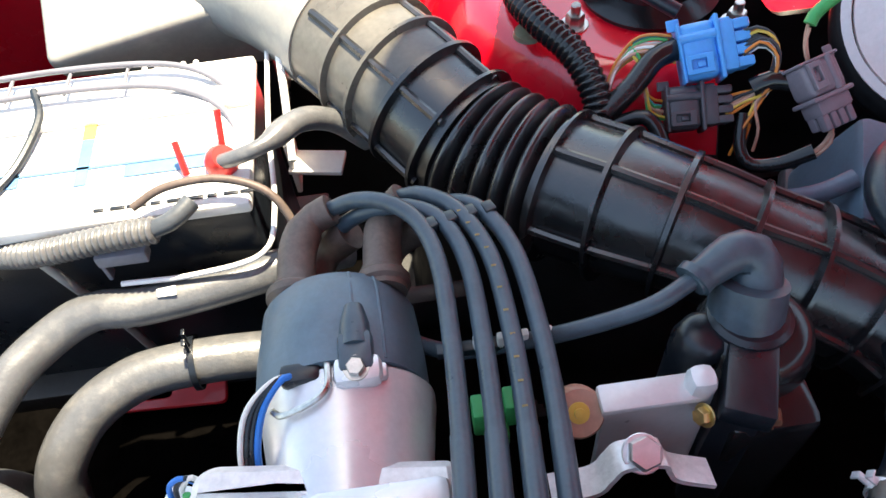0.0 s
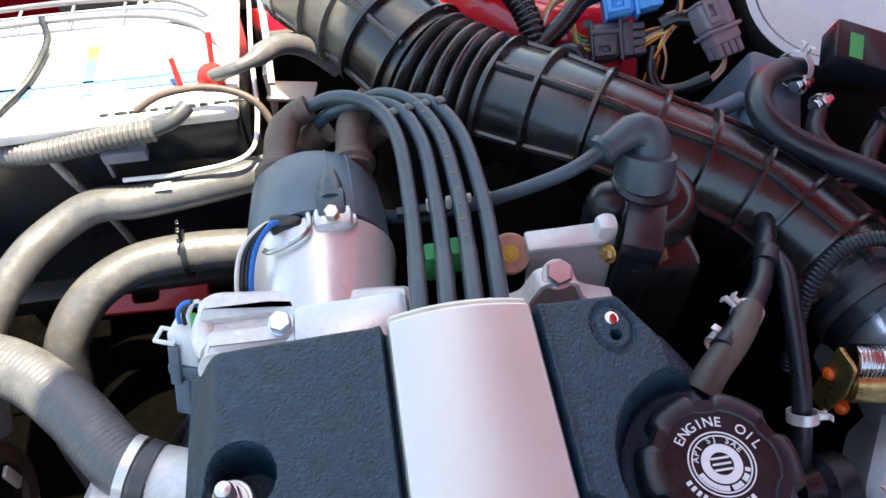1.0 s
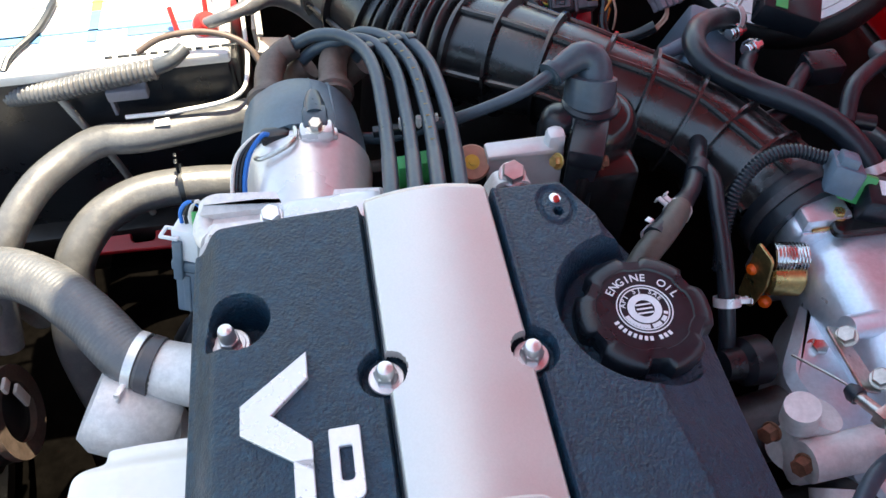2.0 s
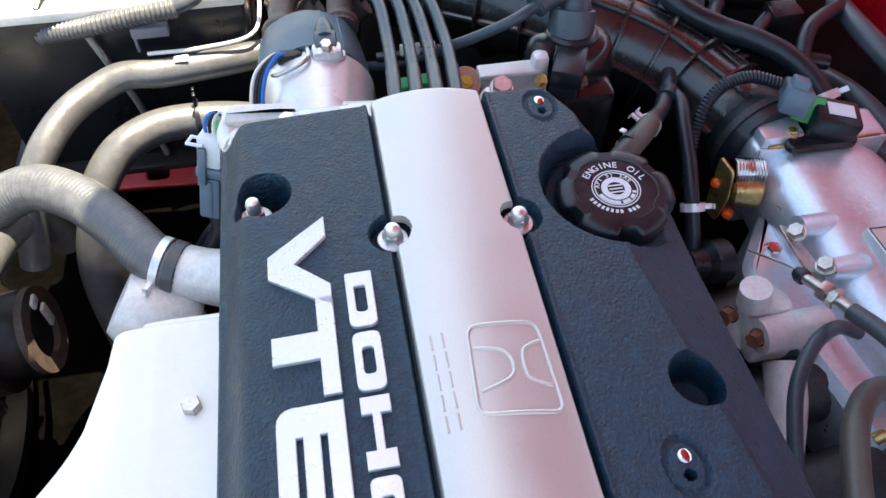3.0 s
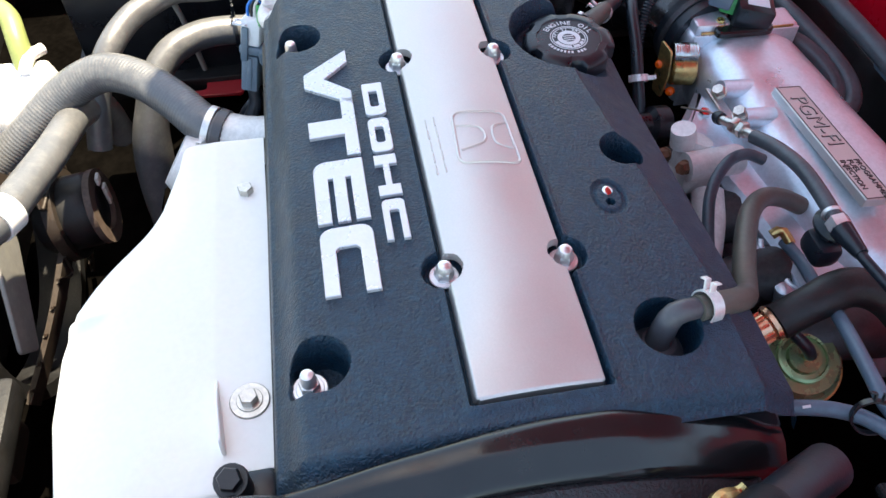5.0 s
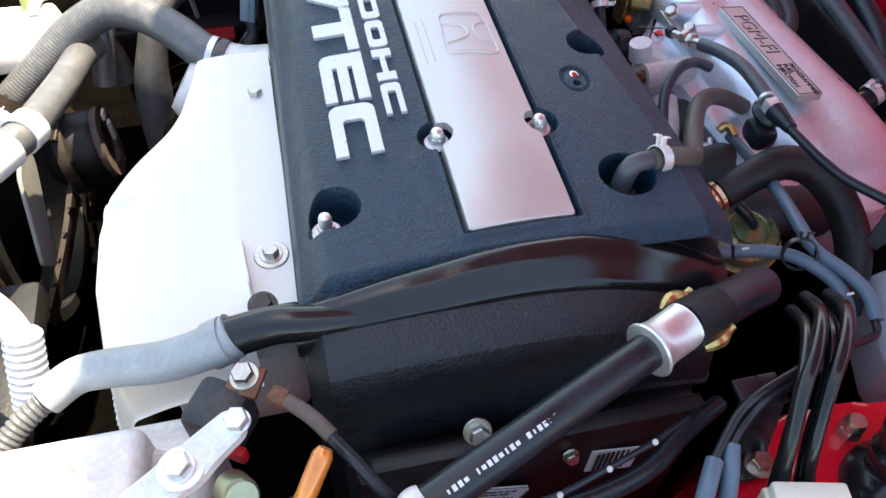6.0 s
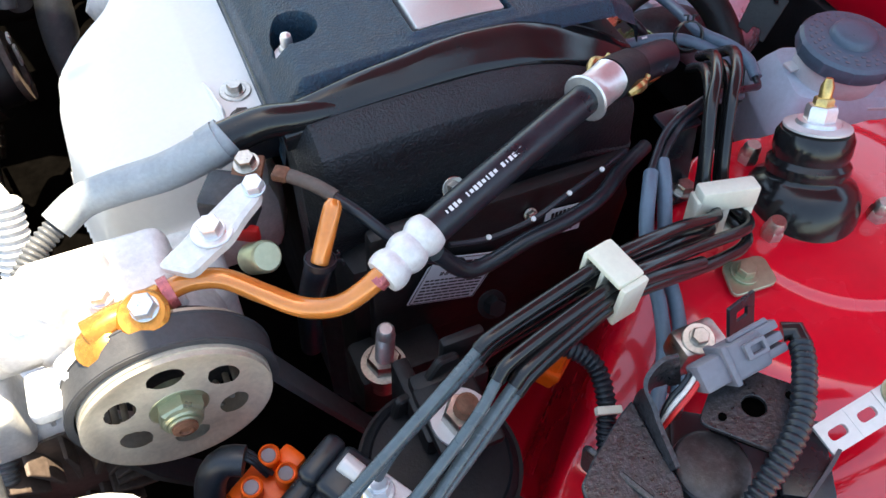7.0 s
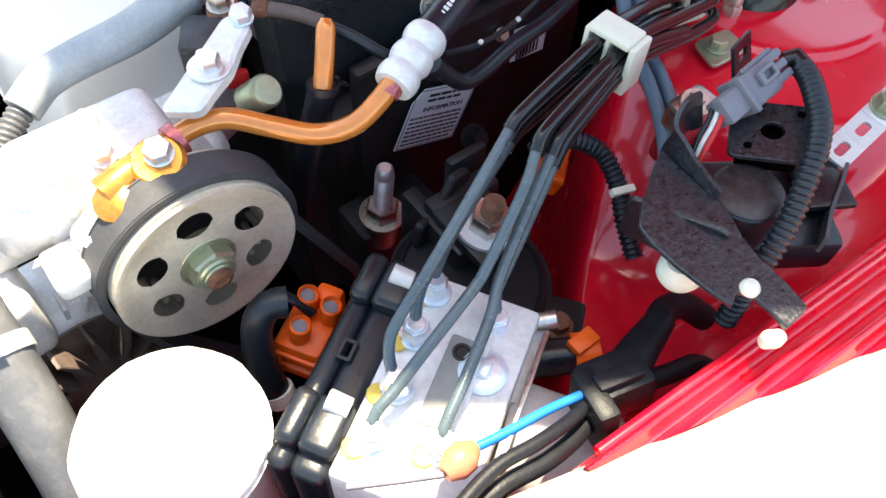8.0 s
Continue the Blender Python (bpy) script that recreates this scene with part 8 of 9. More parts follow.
for k in range(4):
    part("wire", tube([(0.043 + 0.003 * (k % 2), -0.320 + 0.003 * (k // 2), 0.688), (0.036, -0.312 + 0.002 * k, 0.701), (0.026, -0.306, 0.698)], 0.0016, 8), "plastic", oc)
part("lead", tube([(0.034, -0.313, 0.703), (0.024, -0.309, 0.703), (0.014, -0.312, 0.694), (0.008, -0.322, 0.674), (0.008, -0.336, 0.648), (0.014, -0.350, 0.61)], 0.0088, 16), "rubber", oc, "black taped lead")
part("tape_end", tube([(0.0085, -0.3325, 0.657), (0.0085, -0.3365, 0.649)], 0.0094, 16), "white", oc, "white tape wrap")
oc2 = thing("wiring_connector", (0.232, -0.312, 0.66), "bright orange plastic connector below the brake pipes", "connector")
_oa = basis((0.25, 0.15, 1), (0.6, -0.8, 0))
_oo = V3(0.236, -0.312, 0.680)
part("body", box(0.024, 0.018, 0.040, 0.003, _oo, _oa), "orange", oc2)
part("collar", box(0.029, 0.023, 0.006, 0.0015, _oo + _oa @ V3(0, 0, -0.006), _oa), "orange", oc2)
part("latch", box(0.008, 0.005, 0.026, 0.001, _oo + _oa @ V3(0.003, -0.0105, 0.004), _oa), "orange", oc2)
for _k in (-1, 1):
    part("rib", box(0.003, 0.020, 0.034, 0.0008, _oo + _oa @ V3(0.009 * _k, 0, 0.002), _oa), "orange", oc2)

# brake pipes: from the hydraulic unit up through two clips to the strut tower
CLIP = V3(0.2430, -0.3280, 0.7840)
_cx = np.array([unit(V3(0.98, 0.17, 0)), unit(V3(-0.17, 0.98, 0)), V3(0, 0, 1)]).T


def at_clip(side, k, h):
    """A place at the clip's mouth (-1) or back (1), k to the far side and h up."""
    return tuple(CLIP + _cx @ V3(side * 0.012, k, h))


def clip_run(k, h):
    return [at_clip(-1, k, h), at_clip(1, k, h)]


PIPES = [
    [(0.0465, -0.3975, 0.735), (0.0480, -0.3900, 0.740), (0.0530, -0.3830, 0.746), (0.0620, -0.3780, 0.750), (0.0870, -0.3690, 0.760), (0.1280, -0.3530, 0.776), (0.1580, -0.3405, 0.786), (0.1700, -0.3370, 0.7895), *clip_run(0.006, 0.008), (0.3000, -0.3110, 0.780), (0.3380, -0.3040, 0.764), (0.3480, -0.2950, 0.757), (0.3510, -0.278, 0.762), (0.356, -0.264, 0.782), (0.366, -0.246, 0.798), (0.380, -0.230, 0.802), (0.400, -0.205, 0.794), (0.415, -0.180, 0.770)],
    [(0.0705, -0.3805, 0.735), (0.0720, -0.3780, 0.739), (0.0790, -0.3715, 0.745), (0.0880, -0.3670, 0.751), (0.1300, -0.3510, 0.766), (0.1600, -0.3400, 0.775), (0.1740, -0.3355, 0.7790), *clip_run(0.006, -0.006), (0.305, -0.313, 0.768), (0.336, -0.306, 0.752), (0.346, -0.297, 0.747), (0.350, -0.280, 0.750), (0.355, -0.268, 0.768), (0.362, -0.253, 0.788), (0.374, -0.234, 0.796), (0.392, -0.208, 0.788), (0.406, -0.184, 0.764)],
    [(0.0225, -0.4120, 0.735), (0.0245, -0.4085, 0.738), (0.0300, -0.4060, 0.741), (0.0400, -0.4040, 0.743), (0.0670, -0.3970, 0.749), (0.0980, -0.3885, 0.754), (0.1110, -0.3840, 0.759), (0.1440, -0.3690, 0.777), (0.1600, -0.3585, 0.785), (0.1720, -0.3530, 0.790), *clip_run(-0.007, 0.006), (0.3150, -0.3220, 0.770), (0.3560, -0.3150, 0.757), (0.3670, -0.3060, 0.752), (0.3660, -0.2950, 0.752), (0.3660, -0.280, 0.757), (0.370, -0.266, 0.777), (0.380, -0.248, 0.797), (0.396, -0.230, 0.802), (0.416, -0.205, 0.793), (0.431, -0.180, 0.768)],
    [(0.1080, -0.3990, 0.730), (0.1100, -0.3950, 0.735), (0.1140, -0.3900, 0.740), (0.1210, -0.3870, 0.746), (0.1540, -0.3710, 0.762), (0.1700, -0.3630, 0.771), (0.1840, -0.3570, 0.776), *clip_run(-0.012, -0.006), (0.3150, -0.3300, 0.760), (0.352, -0.322, 0.748), (0.366, -0.312, 0.743), (0.365, -0.298, 0.743), (0.365, -0.283, 0.746), (0.369, -0.268, 0.765), (0.376, -0.253, 0.786), (0.389, -0.235, 0.795), (0.407, -0.209, 0.787), (0.422, -0.185, 0.763)],
    [(0.0455, -0.4345, 0.735), (0.0480, -0.4310, 0.739), (0.0700, -0.4190, 0.744), (0.0990, -0.4020, 0.748), (0.1160, -0.3890, 0.753), (0.1500, -0.3710, 0.770), (0.1680, -0.3620, 0.780), (0.1800, -0.3570, 0.785), *clip_run(-0.010, 0.001), (0.31, -0.33, 0.766)],
    [(0.0935, -0.3665, 0.735), (0.0950, -0.3640, 0.740), (0.1010, -0.3610, 0.747), (0.1100, -0.3570, 0.753), (0.1300, -0.3490, 0.758), (0.1600, -0.3380, 0.767), (0.1740, -0.3340, 0.771), *clip_run(0.004, -0.012), (0.305, -0.313, 0.760)],
]
for pts in PIPES:
    bp = thing("brake_pipe", pts[0], "grey steel brake pipe with a black sleeve", "brake pipe", "brake pipes")
    k = next(i for i, p in enumerate(pts) if p[0] > 0.1575)
    part("pipe", tube(pts[:k + 1], 0.0030, 12, 0.003, 8), "pipe_gray", bp)
    part("sleeve", tube(pts[k:], 0.0039, 12, 0.003, 8), "gloss", bp, "black plastic sleeve")
wc = thing("pipe_clip", (0.24, -0.336, 0.765), "ivory plastic clip that holds the brake pipes", "pipe clip", "pipe clips")
part("lid", box(0.0175, 0.0270, 0.0045, 0.0015, CLIP + _cx @ V3(0, 0, 0.0140), _cx), "ivory", wc)
part("rib", box(0.0175, 0.0040, 0.0320, 0.0012, CLIP + _cx @ V3(0, -0.0155, -0.001), _cx), "ivory", wc)
part("rib", box(0.0160, 0.0030, 0.0220, 0.0010, CLIP + _cx @ V3(0, 0.0000, 0.002), _cx), "ivory", wc)
part("rib", box(0.0175, 0.0035, 0.0300, 0.0012, CLIP + _cx @ V3(0, 0.0130, -0.001), _cx), "ivory", wc)
part("floor", box(0.0150, 0.0270, 0.0030, 0.0010, CLIP + _cx @ V3(0, -0.001, -0.0165), _cx), "ivory", wc)
part("web", box(0.0030, 0.0270, 0.0260, 0.0008, CLIP + _cx @ V3(0.004, -0.001, 0), _cx), "ivory", wc)
wc2 = thing("pipe_clip", (0.357, -0.29, 0.74), "ivory plastic clip standing on the strut tower", "pipe clip", "pipe clips")
part("top_bar", box(0.038, 0.013, 0.016, 0.002, (0.357, -0.2915, 0.7640), basis((0, 0.15, 1), (0.25, 1, 0))), "ivory", wc2)
for _dx, _w in ((-0.0155, 0.008), (0.001, 0.005), (0.0160, 0.007)):
    part("rib", box(_w, 0.013, 0.034, 0.0015, (0.356 + _dx, -0.2930 - 0.25 * _dx, 0.7470), basis((0, 0.15, 1), (0.25, 1, 0))), "ivory", wc2)
part("foot", box(0.038, 0.013, 0.010, 0.002, (0.355, -0.2950, 0.7330), basis((0, 0.15, 1), (0.25, 1, 0))), "ivory", wc2)

# stay with two thin wires, slate hoses down the tower
stay2 = thing("hose_stay", (0.354, -0.245, 0.71), "black bent steel stay bolted to the strut tower", "bracket")
part("plate", join(box(0.024, 0.004, 0.050, 0.0015, (0.3540, -0.2445, 0.7560), basis((0, 0.25, 1), (0.2, 1, 0))), box(0.026, 0.018, 0.004, 0.0015, (0.352, -0.2370, 0.7810)), box(0.024, 0.020, 0.004, 0.0015, (0.356, -0.2560, 0.7310))), "plastic", stay2)
part("bolt", bolt_mesh(0.0105, (0.358, -0.2590, 0.7330), (0, 0, 1), 1.6), "zinc", stay2)
part("wire", tube([(0.474, -0.184, 0.739), (0.470, -0.196, 0.738), (0.452, -0.204, 0.748), (0.410, -0.218, 0.770), (0.378, -0.231, 0.786), (0.350, -0.240, 0.787), (0.336, -0.246, 0.783), (0.325, -0.255, 0.780), (0.313, -0.2665, 0.7758)], 0.0026, 10), "plastic", stay2)
part("wire", tube([(0.460, -0.184, 0.733), (0.456, -0.196, 0.733), (0.440, -0.206, 0.745), (0.405, -0.222, 0.768), (0.378, -0.235, 0.784), (0.352, -0.243, 0.785), (0.342, -0.248, 0.781), (0.333, -0.254, 0.779), (0.3255, -0.2605, 0.7758)], 0.0026, 10), "plastic", stay2)
part("hose", tube([(0.314, -0.2660, 0.7760), (0.305, -0.2780, 0.7740), (0.297, -0.2920, 0.7640), (0.292, -0.310, 0.748), (0.290, -0.330, 0.735), (0.282, -0.352, 0.724), (0.268, -0.372, 0.716), (0.250, -0.390, 0.71)], 0.0046, 14), "conn_blue", stay2, "slate grey hose with pale print")
part("hose", tube([(0.326, -0.2600, 0.7760), (0.320, -0.2740, 0.7720), (0.313, -0.2900, 0.7600), (0.304, -0.312, 0.744), (0.300, -0.334, 0.733), (0.291, -0.358, 0.722), (0.276, -0.380, 0.712), (0.26, -0.40, 0.70)], 0.0046, 14), "conn_blue", stay2, "slate grey hose with pale print")
for x, y in ((0.3905, -0.3125), (0.468, -0.3280), (0.4190, -0.2510)):
    solo("strut_nut", join(bolt_mesh(0.0125, (x, y, 0.7285), (0, 0, 1), 1.7, 0.009), cyl(0.0042, 0.008, (x, y, 0.738)), lathe([(0.0062, 0), (0.0062, 0.006), (0.0048, 0.009)], (x, y, 0.7375), n=14)), "zinc", "plated flange nut on the strut tower", "nut", "strut tower nuts")
solo("stop_tab", join(prism(rounded([(-0.018, -0.012), (0.016, -0.014), (0.020, 0.008), (-0.010, 0.012)], 0.006), 0.003, 0.0006, (0.354, -0.332, 0.7305)), bolt_mesh(0.0105, (0.353, -0.332, 0.7335), (0, 0, 1), 1.7)), "olive", "greenish plated tab under a bolt on the tower", "bracket")
strut = thing("strut_mount", (0.455, -0.297, 0.725), "glossy black stepped strut mount with a plated nut", "strut mount")
_sa = V3(0.4320, -0.2950, 0.724)
_sd = unit(V3(0.15, 0.42, 1))
part("boot", lathe([(0.0385, -0.010), (0.0388, 0.004), (0.0372, 0.013), (0.0330, 0.0195), (0.0285, 0.0225), (0.0262, 0.0245), (0.0258, 0.0262), (0.0270, 0.0290), (0.0268, 0.0330), (0.0250, 0.0350), (0.0238, 0.0365), (0.0240, 0.0385), (0.0250, 0.0410), (0.0248, 0.0510), (0.0228, 0.0548), (0.017, 0.0560)], _sa, _sd, 64), "gloss", strut)
part("washer", lathe([(0.0195, 0), (0.0215, 0.001), (0.0215, 0.0025), (0.0195, 0.0035)], _sa + _sd * 0.0555, _sd, 32), "white_paint", strut, "pale flange washer")
part("nut", join(lathe([(0.0145, 0), (0.0135, 0.003)], _sa + _sd * 0.0585, _sd, 26), hexhead(0.0175, 0.011, _sa + _sd * 0.0605, _sd)), "nut", strut)
part("rod_nut", hexhead(0.0115, 0.006, _sa + _sd * 0.0705, _sd), "gold", strut, "gold-coloured small nut")
part("rod_end", lathe([(0.0042, 0), (0.0042, 0.008), (0.0022, 0.013)], _sa + _sd * 0.076, _sd, 14), "gold", strut, "gold-coloured rod end")
bres = thing("fluid_reservoir", (0.585, -0.165, 0.58), "translucent fluid reservoir with a blue-grey screw cap", "reservoir")
_rb = rounded([(-0.060, -0.046), (0.060, -0.046), (0.060, 0.046), (-0.060, 0.046)], 0.018, 6)
_rx = basis((0, 0, 1), (0.35, 0.94, 0))
_rv = np.concatenate([np.c_[_rb * k, np.full(len(_rb), z)] for k, z in ((0.80, 0.580), (0.86, 0.590), (0.92, 0.640), (1.0, 0.645), (1.0, 0.652), (0.86, 0.672), (0.74, 0.684))])
part("bottle", (put((_rv, []), (0.604, -0.164, 0), _rx)[0], ring_faces(7, len(_rb)) + [tuple(range(len(_rb)))[::-1], tuple(6 * len(_rb) + i for i in range(len(_rb)))]), "fluid", bres)
part("neck", lathe([(0.034, 0), (0.0365, 0.004), (0.0365, 0.026), (0.034, 0.030)], (0.604, -0.164, 0.680), n=40), "white", bres, "pale neck under the cap")
part("cap", lathe([(0.0405, 0), (0.0420, 0.002), (0.0420, 0.013), (0.0395, 0.0160), (0.0200, 0.0185), (0.0190, 0.0230), (0.0160, 0.0255), (0.008, 0.0262)], (0.604, -0.164, 0.7030), n=96, wobble=lambda a, i: 1 + 0.022 * (1 if i in (1, 2) and math.cos(10 * a) > 0.93 else 0)), "conn_blue", bres)
for _r, _n in ((0.0345, 26), (0.0300, 20), (0.0255, 16)):
    part("cap_print", join(*[box(0.0034, 0.0022, 0.0004, 0, V3(0.604 + _r * math.cos(q), -0.164 + _r * math.sin(q), 0.7200 + (0.0345 - _r) * 0.10), basis((0, 0, 1), (math.cos(q), math.sin(q), 0))) for q in np.arange(_n) * 2 * np.pi / _n]), "conn_gray", bres, "moulded print too small to read")
part("tab", box(0.010, 0.012, 0.003, 0.001, (0.566, -0.149, 0.690)), "white", bres)
part("graduation", box(0.020, 0.002, 0.016, 0, (0.619, -0.2100, 0.668), basis((0, 0, 1), (0.35, 0.94, 0))), "whiteink", bres)

# cruise control motor on its bracket, over the red inner fender
act = thing("actuator", (0.235, -0.43, 0.66), "black actuator on a speckled steel bracket", "actuator")
part("bracket", prism(rounded([(0.219, -0.391), (0.2175, -0.406), (0.2165, -0.421), (0.217, -0.436), (0.2105, -0.451), (0.207, -0.464), (0.2065, -0.480), (0.204, -0.495), (0.187, -0.496), (0.188, -0.487), (0.188, -0.477), (0.184, -0.470), (0.176, -0.474), (0.174, -0.462), (0.172, -0.444), (0.172, -0.428), (0.174, -0.418), (0.186, -0.409), (0.208, -0.396)], 0.0022, 3), 0.0035, 0.0008, (0, 0, 0.7745)), "speckle", act, "speckled dark steel plate")
part("flange", prism(rounded([(0, 0), (0.06, 0), (0.05, 0.05), (0.0, 0.04)], 0.006), 0.003, 0.0006, (0.196, -0.398, 0.735), np.array([unit(V3(0.35, -0.93, 0)), unit(V3(-0.2, -0.05, 1)), unit(V3(-0.93, -0.35, -0.2))]).T), "speckle", act)
part("motor", join(lathe([(0.0185, 0), (0.0195, 0.003), (0.0195, 0.044), (0.0190, 0.0470), (0.0178, 0.0480), (0.0165, 0.0472)], (0.2385, -0.4360, 0.726), (-0.03, 0.03, 1), 40)), "plastic", act, "black round motor can")
part("plate", join(ringplate(rounded([(-0.021, -0.019), (0.020, -0.019), (0.020, 0.019), (-0.021, 0.019)], 0.005, 6), np.array([(0.0058 * math.cos(a), 0.0058 * math.sin(a)) for a in np.linspace(radians(-135), radians(225), 28, endpoint=False)]), 0.003, 0.0004, (0.2680, -0.4200, 0.7830), basis((-0.15, 0.1, 1), (0.8, 0.6, 0)))), "speckle", act, "speckled square plate with a round hole")
part("upright", band([(0.2150, -0.428, 0.772), (0.2185, -0.404, 0.776), (0.2235, -0.3915, 0.783), (0.2330, -0.3880, 0.790), (0.2420, -0.3900, 0.793)], (0.1, 0.1, 1), 0.024, 0.0025), "speckle", act, "curved upright edge")
for _dx, _dy in ((-0.013, 0.010), (-0.012, -0.012), (0.013, 0.012)):
    # flat near-black disc painted as the shade in a hole
    part("hole_disc", cyl(0.0021, 0.0006, V3(0.2680, -0.4200, 0.7858) + basis((-0.15, 0.1, 1), (0.8, 0.6, 0)) @ V3(_dx, _dy, 0.0004), (-0.15, 0.1, 1), 0.0001, 12), "deep_shade", act, "small near-black disc painted as a hole's shade")
part("can_lid", lathe([(0.0180, 0), (0.0180, 0.0008), (0.0165, 0.0018), (0.004, 0.0022)], (0.2370, -0.4346, 0.7735), (-0.03, 0.03, 1), 40), "can_lid", act, "worn brownish lid with pale scuffs")
part("rubber_foot", lathe([(0.0100, 0), (0.0118, 0.004), (0.0112, 0.009), (0.0080, 0.014)], (0.1880, -0.4420, 0.750), (-0.1, 0.1, 1), 30), "ivory", act, "cream rubber foot")
part("base", join(box(0.070, 0.060, 0.024, 0.004, (0.260, -0.438, 0.740), basis((0, 0, 1), (0.55, 0.83, 0))), box(0.026, 0.044, 0.004, 0.001, (0.290, -0.446, 0.758), basis((0, 0.1, 1), (0.55, 0.83, 0)))), "plastic", act, "black tray")
part("tray_rim", band([(0.2560, -0.4740, 0.757), (0.2750, -0.4640, 0.757), (0.2950, -0.4560, 0.757), (0.3080, -0.4500, 0.756)], (0.1, 0.1, 1), 0.012, 0.002), "conn_dark", act, "dark grey tray rim")
# block added under the plate, its near-black colour standing for shade
part("well", box(0.030, 0.028, 0.010, 0.002, (0.2690, -0.4200, 0.7745), basis((-0.15, 0.1, 1), (0.8, 0.6, 0))), "deep_shade", act, "near-black block standing in for shade under the plate")
part("stud", join(lathe([(0.0048, 0), (0.0046, 0.002), (0.0034, 0.0038), (0.0015, 0.0044)], (0.1895, -0.4725, 0.7775), n=20), cyl(0.0030, 0.004, (0.1895, -0.4725, 0.7745))), "ivory", act, "cream push stud")
part("edge_clip", box(0.011, 0.007, 0.010, 0.0028, (0.1830, -0.4945, 0.7700), basis((0, 0, 1), (0.5, 0.8, 0)), 3), "ivory", act, "cream edge clip")
ac = thing("wiring_connector", (0.265, -0.40, 0.77), "slate grey wiring connector on the actuator", "connector")
_ax = np.array([unit(V3(0.95, 0.05, 0.12)), unit(V3(-0.1, 0.85, 0.5)), unit(np.cross(V3(0.95, 0.05, 0.12), V3(-0.1, 0.85, 0.5)))]).T
_ao = V3(0.294, -0.397, 0.799)
_at = lambda x, y, z: _ao + 0.76 * (V3(x, y, z) - _ao)
part("shell", box(0.022, 0.0185, 0.016, 0.0025, _at(0.264, -0.3985, 0.7960), _ax), "conn_gray", ac)
part("shell_collar", box(0.0035, 0.0205, 0.018, 0.001, _at(0.250, -0.3995, 0.7945), _ax), "conn_gray", ac)
part("plug_half", box(0.016, 0.0145, 0.013, 0.0018, _at(0.240, -0.4000, 0.7930), _ax), "conn_gray", ac)
for k in range(3):
    part("pin_housing", box(0.014, 0.0046, 0.014, 0.0010, _at(0.2830, -0.3960, 0.7985) + _ax @ V3(0, (k - 1) * 0.0060, 0), _ax), "conn_gray", ac)
part("ridge", tube([_at(0.256, -0.390, 0.8060), _at(0.286, -0.388, 0.8095)], 0.0016, 8), "conn_gray", ac)
part("latch", ringplate(rounded([(-0.006, -0.004), (0.006, -0.004), (0.006, 0.004), (-0.006, 0.004)], 0.0008, 3), rounded([(-0.003, -0.002), (0.004, -0.002), (0.004, 0.002), (-0.003, 0.002)], 0.0005, 3), 0.003, 0.0004, _at(0.268, -0.401, 0.8075), _ax), "conn_gray", ac)
for k, mt in enumerate(("redp", "whitewire", "plastic")):
    part("wire", tube([_at(0.231, -0.4020 + 0.004 * k, 0.7925), (0.239, -0.4045 + 0.003 * k, 0.791), (0.231, -0.407 + 0.003 * k, 0.783), (0.224, -0.409, 0.765)], 0.0013, 8), mt, ac)
part("tab", ringplate(rounded([(-0.010, -0.012), (0.010, -0.012), (0.010, 0.012), (-0.010, 0.012)], 0.001, 4), rounded([(-0.004, 0.000), (0.004, 0.000), (0.004, 0.006), (-0.004, 0.006)], 0.0005, 4), 0.002, 0.0003, (0.2880, -0.378, 0.7920), basis((0.2, -0.9, 0.4), (0, 0, 1))), "plastic", ac)
solo("fender_bolt", join(cyl(0.0095, 0.003, (0.290, -0.3640, 0.745), (-0.2, -0.2, 1)), bolt_mesh(0.009, (0.290, -0.3640, 0.747), (-0.2, -0.2, 1), 1.3), box(0.03, 0.02, 0.05, 0.004, (0.293, -0.362, 0.720))), "zinc", "plated bolt beside the slate connector", "bolt")
cc = thing("wiring_conduit", (0.27, -0.43, 0.75), "black corrugated conduit over the actuator", "conduit")
part("conduit", corrugated([(0.3005, -0.4050, 0.8005), (0.296, -0.4130, 0.8010), (0.287, -0.4240, 0.8010), (0.276, -0.4360, 0.7990), (0.263, -0.4450, 0.7960), (0.250, -0.4520, 0.7890), (0.236, -0.4590, 0.7800), (0.222, -0.4640, 0.770), (0.210, -0.467, 0.755), (0.20, -0.47, 0.73)], 0.0060, 0.0036, 0.0012, 16), "rubber", cc)
part("taped_end", tube([(0.297, -0.3965, 0.7990), (0.3025, -0.3990, 0.8010), (0.3005, -0.4060, 0.8005)], 0.0055, 14), "gloss", cc)
cd2 = thing("wiring_conduit", (0.24, -0.34, 0.69), "black corrugated conduit down the red inner fender", "conduit")
part("conduit", corrugated([(0.205, -0.318, 0.715), (0.224, -0.326, 0.722), (0.240, -0.342, 0.716), (0.240, -0.362, 0.704), (0.232, -0.380, 0.692), (0.225, -0.40, 0.68)], 0.0062, 0.0036, 0.0012, 14), "rubber", cd2)
part("tag", box(0.016, 0.005, 0.006, 0.001, (0.2370, -0.3690, 0.7060), basis((0, -0.3, 1), (0.3, 1, 0))), "ivory", cd2, "white tag")
wstrap = thing("perforated_strap", (0.345, -0.44, 0.73), "white perforated steel strap bolted to the fender", "bracket")
_wx = np.array([unit(V3(1, 0.06, 0.15)), unit(V3(-0.06, 1, 0.10)), unit(np.cross(V3(1, 0.06, 0.15), V3(-0.06, 1, 0.10)))]).T
_wslot = rounded([(-0.0055, -0.0028), (0.0055, -0.0028), (0.0055, 0.0028), (-0.0055, 0.0028)], 0.0027, 5)
